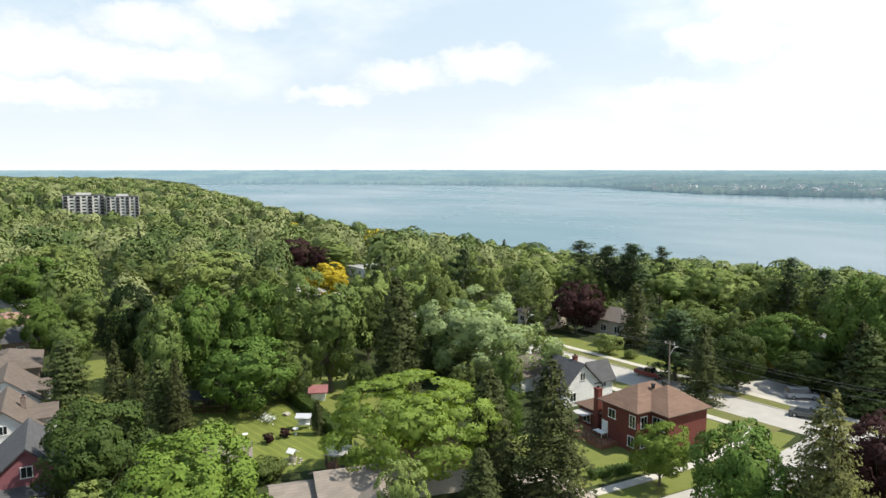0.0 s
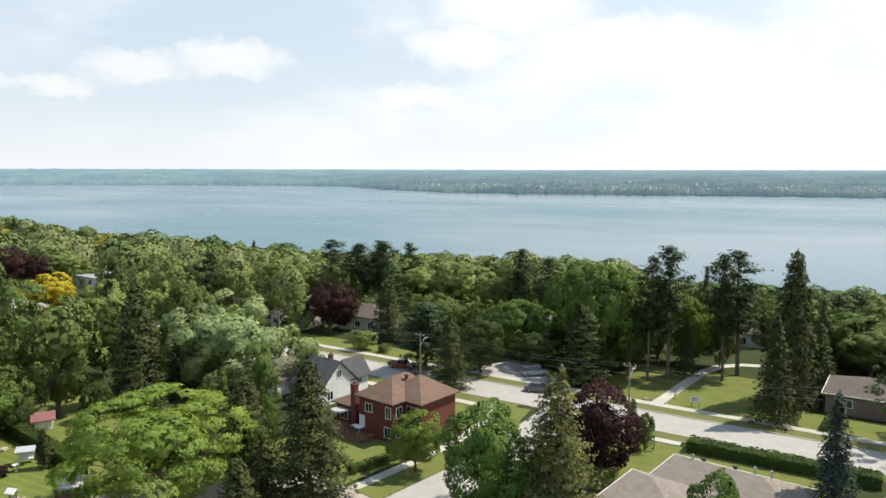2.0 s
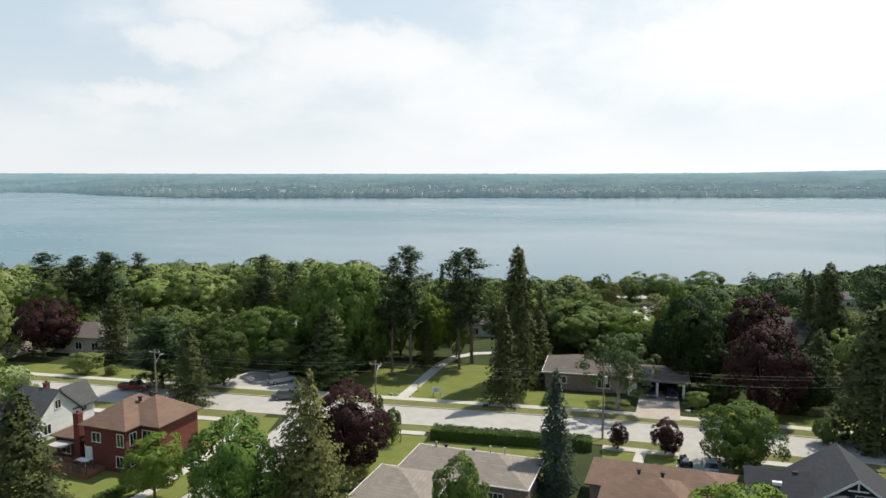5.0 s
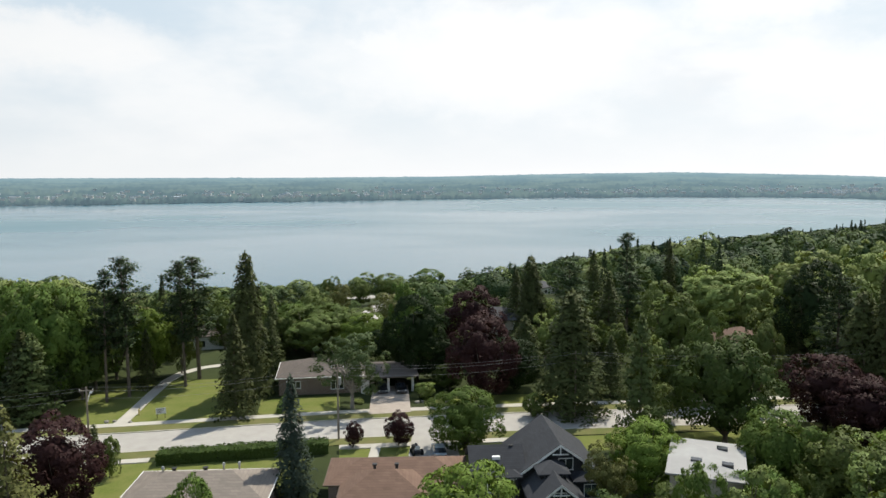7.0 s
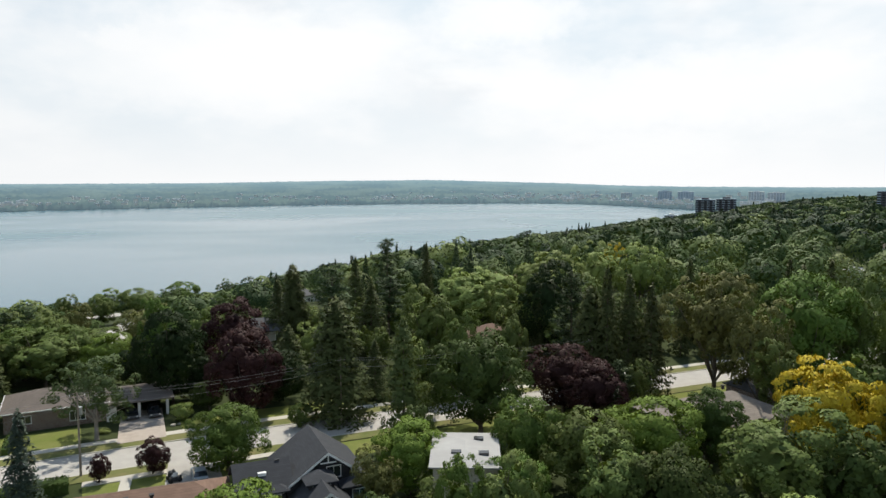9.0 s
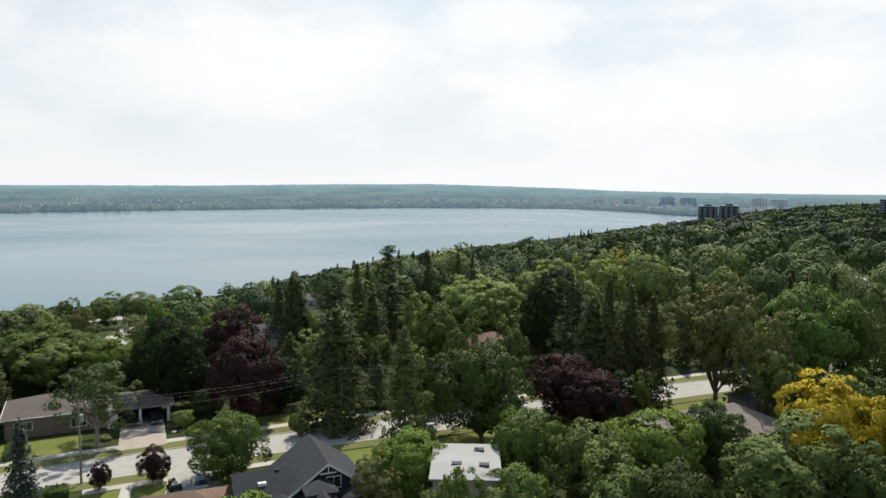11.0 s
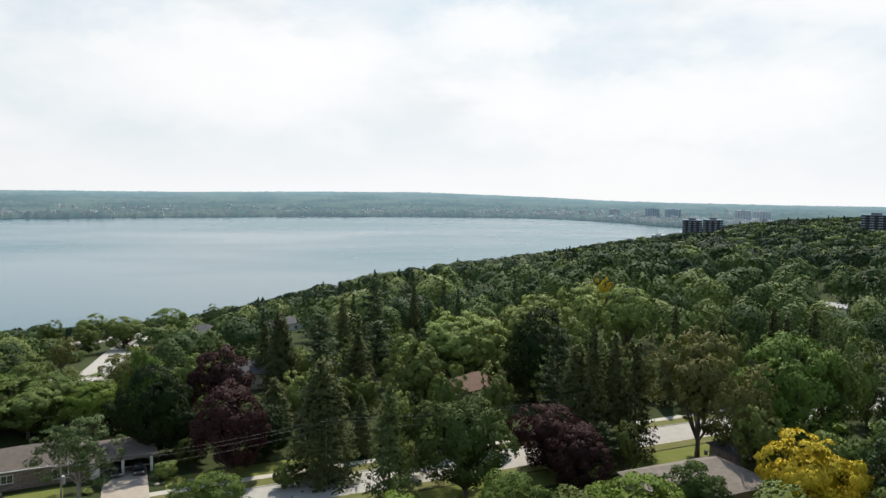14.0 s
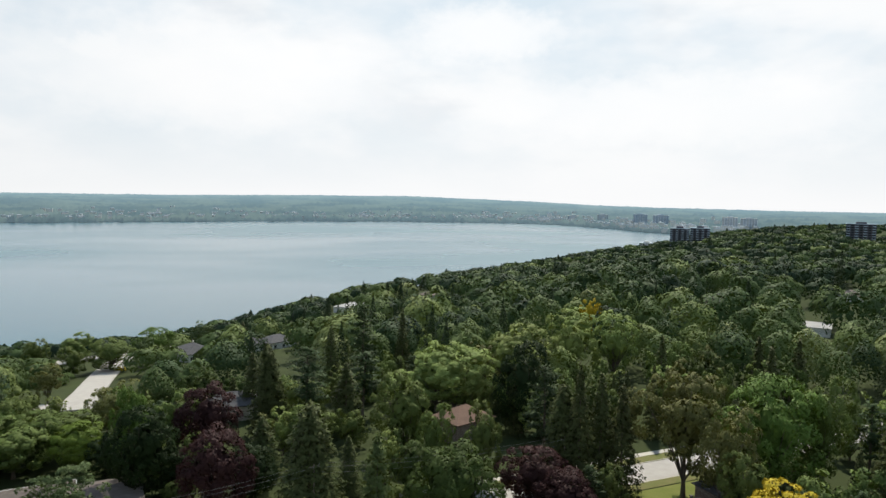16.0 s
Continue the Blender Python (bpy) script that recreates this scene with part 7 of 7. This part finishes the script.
tower(-888, 20, 90, 42, 16, 10.2, "wide pale concrete apartment block with dark upper floors", CONCRETE_PALE, TOWER_DARK, 10, 7, -24)
tower(-880, 59, 86, 34, 16, 8.4, "wide pale concrete apartment block with dark balconies", CONCRETE_PALE, TOWER_DARK, 10, 7, -24)
tower(708, 868, -40, 27, 18, 12.2, "dark brown slab apartment tower above the trees", TOWER_DARK, TOWER_GREY, 12, 7, -26)
tower(730, 850, -40, 27, 18, 13.4, "dark brown slab apartment tower above the trees", TOWER_DARK, TOWER_GREY, 12, 7, -26)
tower(671, 897, -38, 20, 14, -11.5, "low pale apartment block at the lakeside", CONCRETE_PALE, TOWER_MID, 6, 5, -28)
tower(1360, 1854, -36, 42, 22, 12.4, "hazy grey apartment tower across the bay", TOWER_GREY, TOWER_MID, 13, 6, -32)
tower(1409, 1818, -36, 46, 22, 10.5, "hazy grey apartment tower across the bay", TOWER_GREY, TOWER_MID, 13, 6, -32)
tower(1424, 1543, -42, 40, 20, 13.0, "hazy pale apartment tower in the town", TOWER_MID, CONCRETE_PALE, 13, 6, -32)
tower(1459, 1510, -42, 42, 20, 11.0, "hazy pale apartment tower in the town", TOWER_MID, CONCRETE_PALE, 13, 6, -32)
tower(1345, 2225, -32, 40, 20, -3.0, "hazy pale apartment tower across the bay", TOWER_MID, CONCRETE_PALE, 10, 6, -32)
tower(1432, 2170, -32, 38, 20, 2.8, "hazy pale apartment tower across the bay", TOWER_MID, CONCRETE_PALE, 12, 6, -32)
tower(935, 752, -50, 38, 20, 24.5, "dark apartment tower on the hill", TOWER_DARK, TOWER_GREY, 8, 7, -4)


def far_houses():
    """Tiny pale houses and sheds along the far shore."""
    rng = np.random.default_rng(9)
    g, roofs = Geo(), Geo()
    col = [np.array([r[k] for r in FAR], float) for k in range(3)]
    for k in range(620):
        a = rng.uniform(-45, 46) if k < 420 else rng.uniform(-44, -12)
        d = float(np.interp(a, col[0], col[1])) + rng.gamma(1.2, 130) + 25
        x, y = -d * math.sin(radians(a)), d * math.cos(radians(a))
        w, h = rng.uniform(7, 18), rng.uniform(4, 7)
        s = (d - float(np.interp(a, col[0], col[1]))) / (4920 - float(np.interp(a, col[0], col[1])))
        z = LAKE + 2 + 68 * max(s, 0) ** 0.72 + rng.uniform(2, 6)
        m = pose(x, y, z, 0, 0, a + rng.uniform(-30, 30))
        g.box(-w / 2, w / 2, -4, 4, -6, h, m)
        roofs.box(-w / 2 - 0.5, w / 2 + 0.5, -4.5, 4.5, h, h + 1.6, m)
    tagged(part("far_houses", g, CONCRETE_PALE), "tiny pale houses along the far shore", "far houses", kind="stuff")
    tagged(part("far_roofs", roofs, TOWER_MID), "tiny grey roofs along the far shore", "far houses", kind="stuff")


far_houses()

# ---------------------------------------------------------------- the lakeside road and its houses
strip("road", fine([(-90, 298), (-58, 309), (-37, 317), (-20, 336), (2, 352), (30, 372)]), 7.5, 0.5, ASPHALT, "pale lakeside road curving along the shore", "road", thick=2.5)
strip("road", fine([(-18, 336), (-19.5, 310), (-21, 280), (-22, 250), (-22.5, 222), (-23.5, 196)]), 8.5, 0.5, ASPHALT, "pale lane running down to the lake", "road", thick=2.5)
strip("driveway", fine([(-42, 206), (-33, 205), (-23, 203)]), 5.0, 0.5, ASPHALT, "pale driveway off the lane", "driveway", thick=2.5)
for x, y, rot, w, d, wall, roof_, lab in (
        (9, 283, 20, 11, 8, SIDING_WHITE, ROOF_SLATE, "white lakeside house with a slate-grey roof"), (7, 296, 10, 10, 8, SIDING_WHITE, ROOF_SLATE, "long lakeside house with a slate-grey roof"),
        (30, 297, 15, 10, 8, SIDING_WHITE, ROOF_SLATE, "lakeside house with a dark hip roof"), (41, 303, 30, 13, 10, SIDING_WHITE, ROOF_SLATE, "grey-roofed house with white gables"),
        (104, 436, 45, 22, 9, SIDING_WHITE, ROOF_WHITE, "long low white lakeside building"), (92, 313, 30, 11, 9, SIDING_WHITE, ROOF_BROWN, "small white house among trees"),
        (159, 442, 40, 14, 10, SIDING_WHITE, ROOF_GREY, "white house high among trees"), (250, 277, 40, 18, 10, SIDING_BEIGE, ROOF_SLATE, "wide house with a slate roof among trees"),
        (236, 206, 40, 15, 9, SIDING_WHITE, ROOF_WHITE, "pale building beyond the trees"), (337, 274, 50, 16, 10, SIDING_WHITE, ROOF_GREY, "pale house beyond the trees"),
        (-50, 160, 12, 13, 9, SIDING_WHITE, ROOF_GREY, "white house with grey hip roof behind the pines"), (-86, 122, 10, 13, 8, BRICK_BROWN, ROOF_TAN, "low house with a pale brown roof behind shrubs"),
        (-121, 108, 10, 11, 8, SIDING_BEIGE, ROOF_GREY, "house with a grey-green roof behind trees"), (-135, 98, 10, 9, 7, SIDING_BEIGE, ROOF_UMBER, "house with a faded brown roof behind trees"),
        (-230, 94, 10, 15, 10, SIDING_WHITE, ROOF_WHITE, "white flat-roofed building among trees"), (-240, 60, 10, 13, 9, SIDING_BEIGE, ROOF_GREY, "grey-roofed house among trees"),
        (-388, -8, 5, 14, 9, SIDING_WHITE, ROOF_SLATE, "white house between the trees"), (-432, 211, 5, 13, 9, SIDING_WHITE, ROOF_PINK, "pale house above the lake"),
        (-640, 66, 86, 50, 12, BRICK_BROWN, ROOF_TAN, "long low brown building below the apartment block"), (-208, -14, 0, 14, 10, SIDING_WHITE, ROOF_WHITE, "white flat-roofed building behind houses"),
        (-86, 140, 8, 12, 8, SIDING_WHITE, ROOF_WHITE, "pale building glimpsed between trees"), (13, 165, 0, 11, 8, SIDING_BEIGE, ROOF_SLATE, "house with a steep grey roof among trees")):
    hs = house(lab, x, y, rot)
    bl = block(hs, -w / 2, w / 2, -d / 2, d / 2, 3.3, 2.3 if roof_ is not ROOF_WHITE else 0.4, "hip", wall, roof_, base=-4.0)
    for k in range(3):
        window(hs, bl, "S", w * (k + 0.5) / 3, 1.0, 1.4, 1.4)
